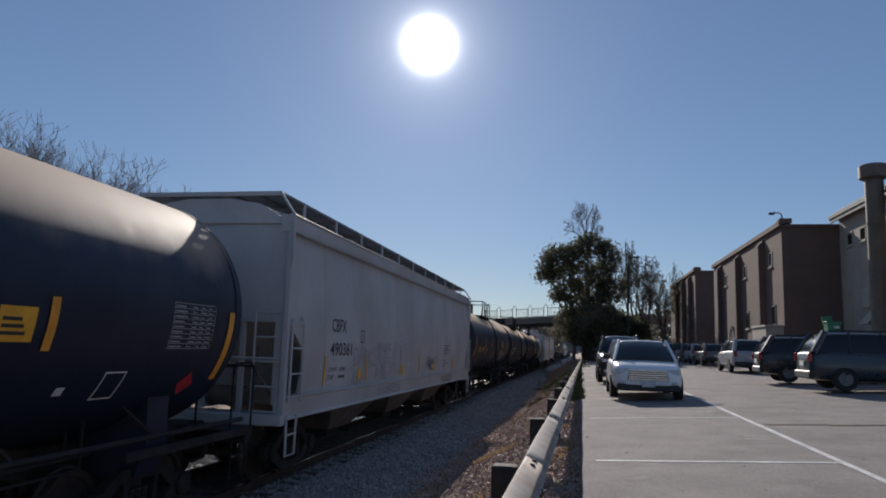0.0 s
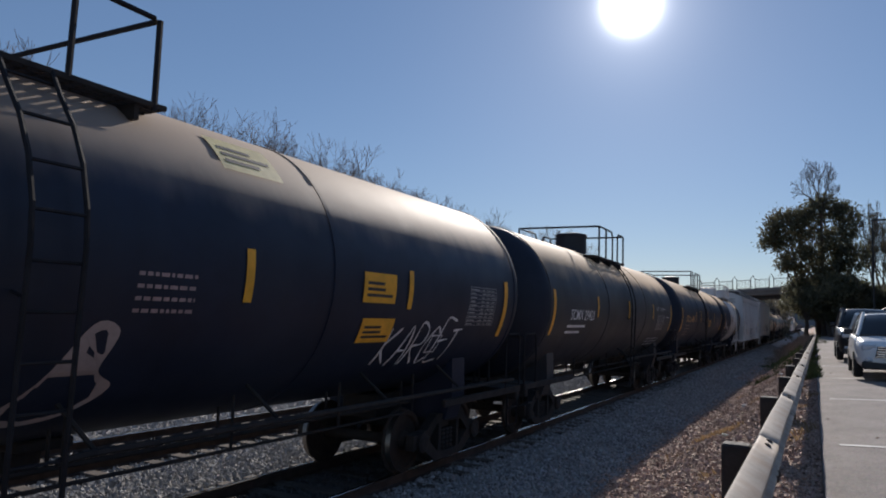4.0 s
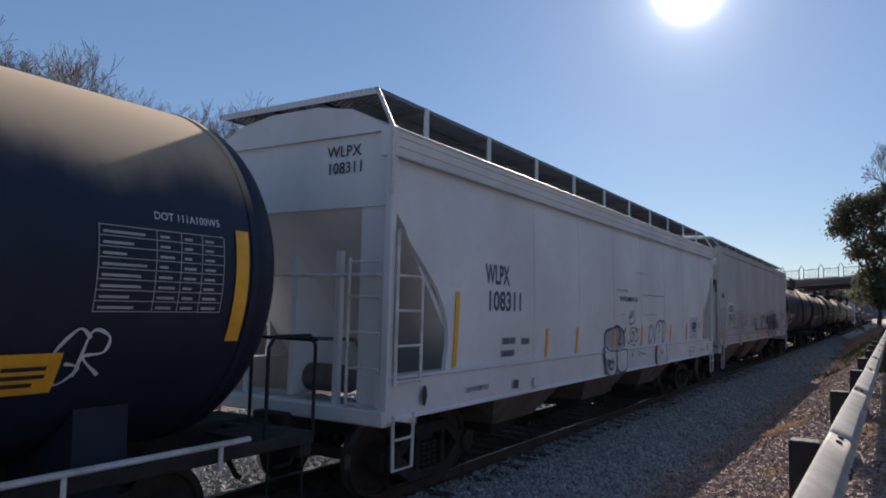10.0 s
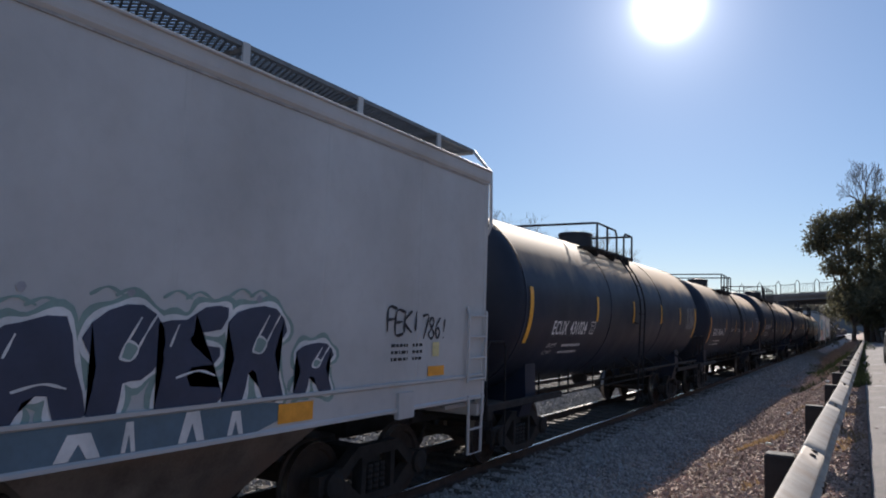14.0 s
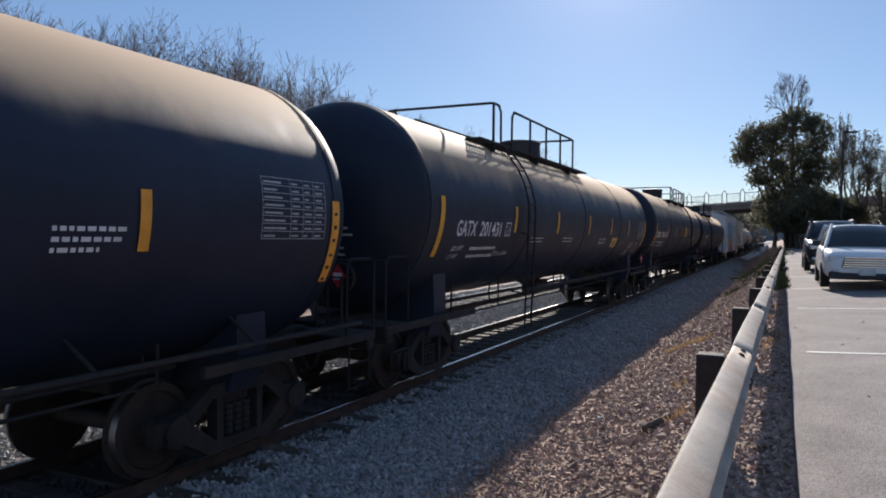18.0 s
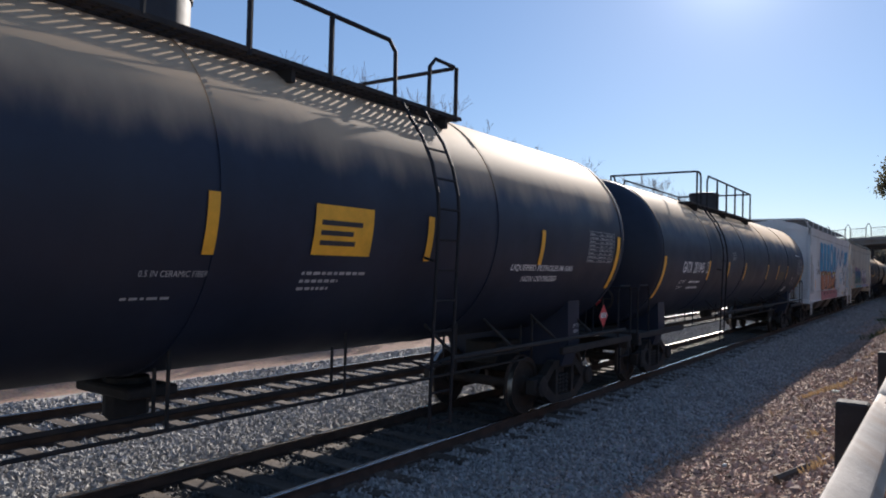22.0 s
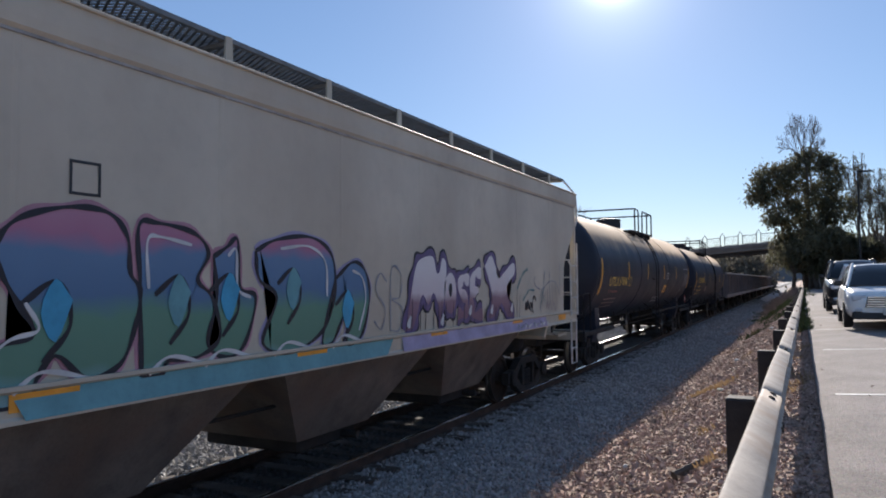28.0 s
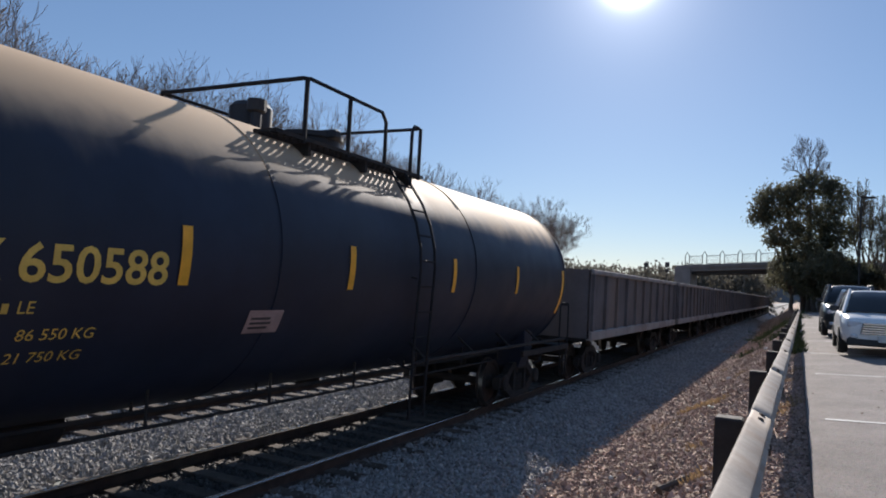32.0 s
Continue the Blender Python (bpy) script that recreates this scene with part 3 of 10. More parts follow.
    if dome == "drum":
        bm = bmesh.new()
        rd, zd = drum
        lathe(bm, [(Z_TANK + R_TANK - 0.15, rd), (zd - 0.10, rd), (zd - 0.09, rd + 0.02), (zd - 0.05, rd + 0.02), (zd - 0.02, rd - 0.01), (zd - 0.005, rd - 0.1), (zd, 0.0)], 28, "z", centre=(0, dy, 0), close=False)
        smooth(part("valve_housing", bm, TANK_WHITE if rails is PIPE_WHITE else TANK_PLAIN, car), 35)
    else:
        bm = bmesh.new()
        lathe(bm, [(Z_TANK + R_TANK - 0.15, 0.27), (4.44, 0.27), (4.5, 0.22), (4.52, 0.0)], 20, "z", centre=(-0.1, dy - 0.7, 0), close=False)
        smooth(part("manway", bm, TANK_PLAIN, car), 35)
        bm = bmesh.new()
        lathe(bm, [(Z_TANK + R_TANK - 0.15, 0.42), (4.24, 0.42), (4.26, 0.46), (4.32, 0.46), (4.34, 0.0)], 20, "z", centre=(0, dy + 0.4, 0), close=False)
        box(bm, (0.3, dy + 0.3, 4.3), (0.5, 0.16, 0.12), 0.02)
        smooth(part("valve_housing", bm, TANK_PLAIN, car), 35)
        bm = bmesh.new()
        lathe(bm, [(4.0, 0.07), (4.3, 0.07), (4.32, 0.12), (4.46, 0.12), (4.48, 0.0)], 10, "z", centre=(0.25, p0 + 0.2, 0), close=False)
        part("relief_valve", bm, TANK_PLAIN, car)
    # ladder down the flank
    ly = (gap + g2) / 2
    arc = [(1.16, zf)] + [((R_TANK + 0.13) * math.cos(a), Z_TANK + (R_TANK + 0.13) * math.sin(a)) for a in (0.72, 0.55, 0.36, 0.16, 0.0)] + [(1.70, 1.9), (1.66, 0.55)]
    bm = bmesh.new()
    tube(bm, [(x, ly - 0.2, z) for x, z in arc], 0.02, 6)
    for z in (1.2, 2.4):
        tube(bm, [(1.3, ly - 0.2, z + 0.1), (1.68, ly - 0.2, z)], 0.014, 5)
    ladder = part("ladder", bm, rails, car)
    bm = bmesh.new()
    tube(bm, [(x, ly + 0.2, z) for x, z in arc], 0.02, 6)
    part("ladder_rail", bm, rails, ladder)
    zz = 0.6
    while zz < zf + 0.04:
        x = 1.66 + (0.04 if zz > 1.9 else 0.0)
        if zz > Z_TANK:
            x = math.sqrt(max(0.01, (R_TANK + 0.13) ** 2 - (zz - Z_TANK) ** 2))
        bm = bmesh.new()
        tube(bm, [(x, ly - 0.2, zz), (x, ly + 0.2, zz)], 0.014, 5)
        part("rung", bm, rails, ladder)
        zz += 0.34
    # underframe
    for s in (-1, 1):
        e = s * half
        bm = bmesh.new()
        box(bm, (0, e - s * 0.3, 0.93), (0.62, 3.4, 0.36), 0.02)
        box(bm, (0, e + s * 1.0, 0.98), (2.9, 0.16, 0.22), 0.02)
        part("stub_sill", bm, UNDER, car)
        bm = bmesh.new()
        ys = e - s * 1.0
        under = [(x, Z_TANK - math.sqrt(R_TANK * R_TANK - x * x) - 0.01) for x in (1.2, 1.0, 0.8, 0.4, 0.0, -0.4, -0.8, -1.0, -1.2)]
        prism(bm, [(-1.1, 0.72), (1.1, 0.72), (1.22, 1.1)] + under + [(-1.22, 1.1)], ys - 0.22, ys + 0.22, "y")
        part("saddle", bm, shell, car)
        for sx in (-1, 1):
            bm = bmesh.new()
            y0, y1 = sorted((e - s * 1.9, e + s * 1.1))
            box(bm, (sx * 1.42, (y0 + y1) / 2, 1.06), (0.07, y1 - y0, 0.11), 0.01)
            box(bm, (sx * 1.05, e + s * 0.75, 1.10), (0.75, 0.7, 0.03))
            part("side_step", bm, UNDER, car)
            bm = bmesh.new()
            tube(bm, [(sx * 1.42, e + s * 1.1, 1.0), (sx * 1.42, e + s * 1.1, 1.95), (sx * 1.42, e + s * 1.02, 2.05), (sx * 1.42, e + s * 0.55, 2.05), (sx * 1.42, e + s * 0.47, 1.95), (sx * 1.42, e + s * 0.47, 1.1)], 0.018, 6)
            part("grab_iron", bm, PIPE, car)
            bm = bmesh.new()
            tube(bm, [(sx * 1.44, e + s * 0.5, 1.05), (sx * 1.44, e + s * 0.5, 0.45), (sx * 1.44, e + s * 0.95, 0.45), (sx * 1.44, e + s * 0.95, 1.05)], 0.015, 5)
            step = part("sill_step", bm, PIPE, car)
            bm = bmesh.new()
            tube(bm, [(sx * 1.44, e + s * 0.5, 0.75), (sx * 1.44, e + s * 0.95, 0.75)], 0.015, 5)
            part("rung", bm, PIPE, step)
        bm = bmesh.new()
        tube(bm, [(-1.42, e + s * 1.12, 2.0), (1.42, e + s * 1.12, 2.0)], 0.018, 6)
        for x in (-0.5, 0.5):
            tube(bm, [(x, e + s * 1.12, 1.05), (x, e + s * 1.12, 2.0)], 0.018, 6)
        part("end_rail", bm, PIPE, car)
        coupler(car, e + s * 1.0, s)
        truck(car, e - s * 1.0)
    bm = bmesh.new()
    lathe(bm, [(-0.02, 0.20), (0.0, 0.24), (0.02, 0.20)], 16, "y", centre=(0.65, -half - 1.0, 1.75), close=False)
    tube(bm, [(0.45, -half - 1.0, 1.75), (0.85, -half - 1.0, 1.75)], 0.015, 5)
    tube(bm, [(0.65, -half - 1.0, 1.0), (0.65, -half - 1.0, 1.75)], 0.025, 6)
    part("brake_wheel", bm, UNDER, car)
    bm = bmesh.new()
    tube(bm, [(0.75, -half + 1.6, 1.02), (0.75, half - 1.6, 1.02)], 0.025, 6)
    tube(bm, [(0.95, -half + 2.2, 0.92), (0.95, half - 2.2, 0.92)], 0.018, 6)
    for k in range(7):
        y = -half + 2.0 + (2 * half - 4.0) * k / 6
        tube(bm, [(0.75, y, 1.02), (0.75, y, 1.42)], 0.018, 5)
        tube(bm, [(0.95, y, 0.92), (0.95, y, 1.6)], 0.018, 5)
    part("brake_pipe", bm, UNDER, car)
    if not white:
        for s in (-1, 1):
            bm = bmesh.new()
            tube(bm, [(s * 1.44, ly + 0.3, 1.22), (s * 1.47, ly + 0.5, 1.25), (s * 1.47, half + 0.7, 1.25)], 0.03, 6)
            for k in range(4):
                y = ly + 0.6 + (half - ly) * k / 4
                tube(bm, [(s * 1.47, y, 1.25), (s * 1.05, y - 0.1, 1.62)], 0.022, 5)
            part("side_rail", bm, UNDER, car)
    bm = bmesh.new()
    lathe(bm, [(0.82, 0.12), (0.9, 0.2), (1.25, 0.2)], 12, "z", centre=(0, 0.2, 0))
    box(bm, (0, 0.2, 1.15), (0.9, 0.5, 0.1), 0.02)
    part("outlet_valve", bm, UNDER, car)
    reservoir(car, -half + 3.0)
    # the small diamond sign, its holder and the plate near each end
    return car, c, half


def placard(car, y, z, words, surf=wrap, size=0.3):
    bm = bmesh.new()
    quad(bm, [surf(y, z - size, 0.012), surf(y + size, z, 0.012), surf(y, z + size, 0.012), surf(y - size, z, 0.012)])
    p = part("placard", bm, RED_SIGN, car, "red diamond hazard placard")
    if words:
        bm = bmesh.new()
        k = size * 0.62
        quad(bm, [surf(y - k, z - 0.3 * k, 0.016), surf(y + k, z - 0.3 * k, 0.016), surf(y + k, z + 0.42 * k, 0.016), surf(y - k, z + 0.42 * k, 0.016)])
        part("number_panel", bm, WHITE_PAINT, p)
        lettering(p, words, y - k * 0.9, z - 0.22 * k, k * 0.8, BLACK_PAINT, surf, width=k * 1.8, out=0.02)


def upright(bm, surf, y, w, z0, z1, out=0.006, n=6):
    """A narrow upright line that follows the curve of the barrel."""
    for i in range(n):
        a, b = z0 + (z1 - z0) * i / n, z0 + (z1 - z0) * (i + 1) / n
        quad(bm, [surf(y, a, out), surf(y + w, a, out), surf(y + w, b, out), surf(y, b, out)])


def data_table(car, y, z, w, h, rows, surf=wrap, mat=DULL_WHITE):
    """A ruled table with writing too small to read."""
    bm = bmesh.new()
    for i in range(rows + 1):
        zz = z + h * i / rows
        quad(bm, [surf(y, zz), surf(y + w, zz), surf(y + w, zz + 0.007), surf(y, zz + 0.007)])
    for k in (0.0, 0.42, 0.62, 0.8, 1.0):
        upright(bm, surf, y + w * k, 0.007, z, z + h)
    rnd = random.Random(int(abs(y * 10)))
    for i in range(rows):
        for a, e in ((0.03, 0.36), (0.45, 0.59), (0.65, 0.77), (0.83, 0.97)):
            zz = z + h * (i + 0.3) / rows
            e2 = a + (e - a) * rnd.uniform(0.5, 1.0)
            quad(bm, [surf(y + w * a, zz), surf(y + w * e2, zz), surf(y + w * e2, zz + h / rows * 0.25), surf(y + w * a, zz + h / rows * 0.25)])
    part("data_table", bm, mat, car)


def square_sign(car, y, z, s, words, surf=wrap, mat=WHITE_PAINT):
    bm = bmesh.new()
    t = 0.022
    for a, c, d, e in ((0, 0, s, t), (0, s - t, s, t)):
        quad(bm, [surf(y + a, z + c), surf(y + a + d, z + c), surf(y + a + d, z + c + e), surf(y + a, z + c + e)])
    upright(bm, surf, y, t, z, z + s)
    upright(bm, surf, y + s - t, t, z, z + s)
    p = part("clearance_square", bm, mat, car)
    if words:
        lettering(p, "PLATE", y + s * 0.2, z + s * 0.6, s * 0.22, mat, surf, width=s * 0.6)
        lettering(p, words, y + s * 0.38, z + s * 0.16, s * 0.42, mat, surf)


def grating(bm, x0, x1, y0, y1, z, pitch=0.075, strand=0.013):
    """Expanded metal: crossing slanted strands between two edge bars."""
    x0, x1 = min(x0, x1), max(x0, x1)
    for x in (x0, (x0 + x1) / 2, x1):
        box(bm, (x, (y0 + y1) / 2, z), (0.03, y1 - y0, 0.05))
    w = x1 - x0
    run = w * 0.55
    n = int((y1 - y0) / pitch)
    for k in range(-int(run / pitch), n + 1):
        for side in (0, 1):
            a, b = 0.0, 1.0
            ya, yb = y0 + k * pitch, y0 + k * pitch + run
            if ya < y0:
                a, ya = (y0 - ya) / run, y0
            if yb > y1:
                b, yb = 1 - (yb - y1) / run, y1
            if b - a < 0.03:
                continue
            xa, xb = (x0 + w * a, x0 + w * b) if side else (x1 - w * a, x1 - w * b)
            lo = [bm.verts.new((xa, ya - strand, z - 0.008)), bm.verts.new((xa, ya + strand, z - 0.008)), bm.verts.new((xb, yb + strand, z - 0.008)), bm.verts.new((xb, yb - strand, z - 0.008))]
            hi = [bm.verts.new(v.co + Vector((0, 0, 0.016))) for v in lo]
            bm.faces.new(lo[::-1])
            bm.faces.new(hi)
            for i in range(4):
                bm.faces.new((lo[i], lo[(i + 1) % 4], hi[(i + 1) % 4], hi[i]))


SEAM_DIRT_SHADE = material("seam_grime_and_shade", (0.36, 0.345, 0.33), 0.85, 0, 0.4, 3)


def follow_seam(bm, s, y, half_wide, proud, z0, z1, n=12):
    """A low ridge up a bowed side sheet."""
    rows = []
    for i in range(n + 1):
        z = z0 + (z1 - z0) * i / n
        x = side_x(z)
        rows.append([bm.verts.new((s * (x + d), y + w, z)) for w, d in ((-half_wide, -0.002), (-half_wide * 0.25, proud), (half_wide * 0.25, proud), (half_wide, -0.002))])
    for a, b in zip(rows, rows[1:]):
        for k in range(3):
            q = (a[k], a[k + 1], b[k + 1], b[k])
            bm.faces.new(q if s > 0 else q[::-1])


# how the side sheet is cut back over the end platforms: distance from the end and height, 0 for the sill
NOTCHES = {
    "deep": [(0.06, 3.5), (0.3, 3.26), (0.36, 3.14), (0.7, 2.84), (0.98, 2.6), (1.16, 2.36), (1.26, 2.14), (1.29, 1.9), (1.24, 0)],
    "long": [(0.08, 3.5), (0.4, 3.14), (0.72, 2.86), (1.12, 2.64), (1.32, 2.42), (1.39, 2.18), (1.4, 0)],
    "short": [(0.06, 3.72), (0.18, 3.43), (0.47, 3.15), (0.78, 2.84), (0.87, 2.66), (0.92, 2.26), (0.95, 0)],
    True: [(0.05, 2.68), (0.36, 2.5), (0.62, 2.32), (0.8, 2.1), (0.79, 1.8), (0.71, 0)],
    False: [(0.05, 0)],
}


def hopper_car(front, rear, label, paint=HOP_GREY, notch=True, sill=(1.12, 1.5), closed_end=False, roof_z=4.85, outlets=3, chord=(4.1, 4.42), creases=False, bulge=0.0, rails=PIPE_WHITE, wall_low=None, tall_ladder=False, laps=False, strand=0.011):
    c, h = (front + rear) / 2, (rear - front) / 2
    car = thing("hopper_car", (TRACK_X, c, 0), label, "hopper car", "freight train cars")
    MOVING.append((car, c))
    s0, s1 = sill
    SIDE["bulge"], SIDE["low"], SIDE["high"] = bulge, s1, chord[0]
    BOWS[car.name] = dict(SIDE)
    for s in (-1, 1):
        bm = bmesh.new()
        lead, trail = (notch, notch) if notch != "long" else ("long", "short")
        poly = [(-h + a, z or s1) for a, z in [(0.05, chord[0])] + NOTCHES[lead]] + [(h - a, z or s1) for a, z in NOTCHES[trail][::-1] + [(0.05, chord[0])]]
        prism(bm, poly, s * 1.54, s * 1.6)
        if bulge:
            for k in range(1, 13):
                bmesh.ops.bisect_plane(bm, geom=bm.verts[:] + bm.edges[:] + bm.faces[:], plane_co=(0, 0, s1 + (chord[0] - s1) * k / 13), plane_no=(0, 0, 1))
            for v in bm.verts:
                v.co.x += s * (side_x(v.co.z) - 1.6)
        smooth(part("side_sheet", bm, paint, car), 35)
        n = round(2 * h / 1.83)
        for k in range(1, n):
            y = -h + 2 * h * k / n
            if notch == "deep" and (k == 1 or k == n - 1):
                continue
            bm = bmesh.new()
            if bulge:
                follow_seam(bm, s, y, 0.05, 0.004, s1, chord[0] - 0.02)
            else:
                prism(bm, [(s * 1.596, y - 0.05), (s * 1.604, y - 0.012), (s * 1.604, y + 0.012), (s * 1.596, y + 0.05)], s1 - 0.01, chord[0] - 0.02, "z")
            part("weld_seam", bm, paint, car)
            if not creases:
                continue
            bm = bmesh.new()
            if bulge:
                follow_seam(bm, s, y + 0.012, 0.007, 0.006, s1 + 0.01, chord[0] - 0.03)
            else:
                box(bm, (s * 1.6045, y + 0.012, (chord[0] + s1) / 2), (0.003, 0.01, chord[0] - 0.03 - s1))
            part("seam_line", bm, SEAM_DIRT_SHADE, car, "dark grimy line along a panel seam")
        # dark strip stands in for the shade of a groove below the chord
        bm = bmesh.new()
        box(bm, (s * 1.6, 0, chord[0] - 0.012), (0.03, 2 * h - 0.06, 0.022))
        part("chord_joint", bm, SEAM_DIRT_SHADE, car, "dark strip painted as groove shade under the top chord")
        c0, c1 = chord
        third, dx = (c1 - c0) / 3, -0.6 * bulge
        bm = bmesh.new()
        if laps:                                            # three shallow laps, each a little proud of the one below
            prism(bm, [(s * (1.46 + dx), c0), (s * (1.612 + dx), c0), (s * (1.624 + dx), c0 + third - 0.012), (s * (1.612 + dx), c0 + third), (s * (1.63 + dx), c0 + third + 0.012), (s * (1.636 + dx), c0 + 2 * third - 0.012),
                       (s * (1.624 + dx), c0 + 2 * third), (s * (1.642 + dx), c0 + 2 * third + 0.012), (s * (1.646 + dx), c1 - 0.03), (s * (1.46 + dx), c1)], -h, h, "y")
        else:
            prism(bm, [(s * (1.46 + dx), c0), (s * (1.61 + dx), c0), (s * (1.632 + dx), c0 + 0.03), (s * (1.638 + dx), c0 + third), (s * (1.64 + dx), c1 - 0.03), (s * (1.46 + dx), c1)], -h, h, "y")
        part("top_chord", bm, paint, car)
        bm = bmesh.new()
        box(bm, (s * (1.63 + dx), 0, c1 - 0.015), (0.07, 2 * h - 0.02, 0.03), 0.008)
        part("eave_rail", bm, paint, car)
        bm = bmesh.new()
        prism(bm, [(s * 1.42, s0), (s * 1.63, s0), (s * 1.63, s0 + 0.03), (s * 1.605, s0 + 0.05), (s * 1.605, s1 - 0.05), (s * 1.64, s1 - 0.03), (s * 1.64, s1), (s * 1.42, s1)], -h + 0.02, h - 0.02, "y")
        part("side_sill", bm, paint, car)
        bm = bmesh.new()
        y0, y1 = -h + 0.02, h - 0.02
        grating(bm, s * 0.42, s * 1.32, y0, y1, roof_z, strand=strand)
        part("running_board", bm, GRATE, car)
        bm = bmesh.new()
        box(bm, (s * 1.335, 0, roof_z), (0.014, 2 * h, 0.045))
        part("board_edge", bm, GRATE, car)
        n = int(2 * h / 1.63)
        for k in range(n):
            y = -h + 1.03 + (2 * h - 2.06) * k / (n - 1)
            bm = bmesh.new()
            prism(bm, [(y - 0.05, 4.40), (y + 0.05, 4.40), (y + 0.042, roof_z + 0.02), (y - 0.042, roof_z + 0.02)], s * 1.335, s * 1.36)
            part("board_bracket", bm, paint, car, "flat painted bracket under the running board")
            bm = bmesh.new()
            box(bm, (s * 0.87, y, roof_z - 0.045), (0.9, 0.05, 0.04))
            part("cross_bearer", bm, GRATE, car)
    bm = bmesh.new()
    crown = [(-1.55, 4.36), (-1.3, 4.5), (-0.95, roof_z - 0.18), (-0.4, roof_z - 0.09), (0.4, roof_z - 0.09), (0.95, roof_z - 0.18), (1.3, 4.5), (1.55, 4.36)]
    prism(bm, crown, -h + 0.05, h - 0.05, "y")
    part("roof", bm, paint, car)
    bm = bmesh.new()
    box(bm, (0, 0, roof_z - 0.03), (0.62, 2 * h - 1.6, 0.14), 0.03)
    for k in range(10):
        box(bm, (0, -h + 1.2 + (2 * h - 2.4) * k / 9, roof_z + 0.02), (0.7, 0.08, 0.1))
    part("hatch_cover", bm, paint, car)
    for s in (-1, 1):
        e = s * h
        low_z = wall_low or (3.5 if notch in ("deep", "long") else 3.0)
        bm = bmesh.new()                                    # the upper end wall and the sloping sheet below it
        prism(bm, crown + [(1.55, low_z), (-1.55, low_z)], e - s * 0.1, e - s * 0.16, "y")
        if closed_end:
            for sx in (-1, 1):
                box(bm, (sx * 1.45, e - s * 0.1, 2.2), (0.2, 0.05, 1.7))
        part("end_wall", bm, paint, car)
        bm = bmesh.new()
        prism(bm, [(e - s * 0.16, low_z), (e - s * 0.7, low_z), (e - s * 1.9, 1.2), (e - s * 1.95, 1.26), (e - s * 0.74, low_z + 0.06), (e - s * 0.16, low_z + 0.06)] if closed_end else [(e - s * 0.13, low_z), (e - s * 2.0, 1.2), (e - s * 2.05, 1.26), (e - s * 0.19, low_z + 0.06)], -1.53, 1.53, "x")
        part("slope_sheet", bm, paint, car)
        for x in (-0.75, 0.0, 0.75):
            bm = bmesh.new()
            prism(bm, [(e - s * 0.2, 2.95), (e - s * 1.7, 1.4), (e - s * 1.1, 1.25), (e - s * 0.16, 1.25)] if x == 0 else [(e - s * 0.13, 3.0), (e - s * 0.2, 3.0), (e - s * 0.2, 1.2), (e - s * 0.13, 1.2)], x - 0.04, x + 0.04, "x")
            part("end_stiffener", bm, paint, car)
        for sx in (-1, 1):
            if notch == "deep":
                bm = bmesh.new()
                box(bm, (sx * 1.3, e - s * 0.13, (low_z + 1.2) / 2), (0.42, 0.02, low_z - 1.2))
                part("corner_plate", bm, paint, car)
            bm = bmesh.new()
            box(bm, (sx * 1.56, e - s * 0.05, (min(s0, 1.06) + 4.4) / 2), (0.11, 0.1, 4.4 - min(s0, 1.06)), 0.015)
            part("corner_post", bm, paint, car)
            bm = bmesh.new()
            y0, y1 = e - s * 0.08, e - s * 0.58
            foot, head_z = s1 - 0.1, 2.72 if notch else 2.45
            tube(bm, [(sx * 1.66, y1, foot), (sx * 1.66, y1, head_z), (sx * 1.61, y1 + s * 0.02, head_z + 0.1)], 0.02, 6)
            side_ladder = part("side_ladder", bm, rails, car)
            bm = bmesh.new()
            tube(bm, [(sx * 1.66, y0, foot), (sx * 1.66, y0, head_z + (0.5 if notch in ("deep", "long") else 0.05))], 0.022, 6)
            part("ladder_rail", bm, rails, side_ladder)
            for k in range(4):
                z = foot + 0.04 + (head_z - foot - 0.06) * k / 3
                bm = bmesh.new()
                tube(bm, [(sx * 1.66, y0, z), (sx * 1.66, y1, z)], 0.016, 6)
                part("rung", bm, rails, side_ladder)
            bm = bmesh.new()
            tube(bm, [(sx * 1.63, e - s * 0.1, s0 + 0.06), (sx * 1.63, e - s * 0.12, 0.55), (sx * 1.63, e - s * 0.48, 0.55), (sx * 1.63, e - s * 0.5, s0 + 0.06)], 0.022, 6)
            stirrup = part("stirrup", bm, rails, car)
            bm = bmesh.new()
            tube(bm, [(sx * 1.63, e - s * 0.12, 0.88), (sx * 1.63, e - s * 0.49, 0.88)], 0.016, 6)
            part("rung", bm, rails, stirrup)
            bm = bmesh.new()
            if tall_ladder:
                box(bm, (sx * 0.95, e, 2.95), (0.07, 0.05, 3.5), 0.01)
            else:
                tube(bm, [(sx * 1.05, e + s * 0.02, 1.2), (sx * 1.05, e + s * 0.02, 2.9)], 0.02, 5)
            end_ladder = part("end_ladder", bm, rails, car)
            for z in (1.25, 1.65, 2.05, 2.45, 2.85):
                bm = bmesh.new()
                tube(bm, [(sx * 1.5, e + s * 0.02, z), (sx * 1.05, e + s * 0.02, z)], 0.016, 5)
                part("rung", bm, rails, end_ladder)
        bm = bmesh.new()
        box(bm, (0, e - s * 0.06, 1.12), (3.2, 0.2, 0.18), 0.02)
        part("end_beam", bm, paint, car)
        bm = bmesh.new()
        grating(bm, -1.4, 1.4, min(e - s * 0.1, e - s * 0.75), max(e - s * 0.1, e - s * 0.75), 1.18)
        part("end_platform", bm, paint, car)
        bm = bmesh.new()
        tube(bm, [(1.34, e - s * 0.02, roof_z), (1.62, e + s * 0.03, chord[1] - 0.02), (1.64, e + s * 0.03, 3.75), (1.6, e, 3.62)], 0.026, 6)
        part("roof_grab", bm, rails, car)
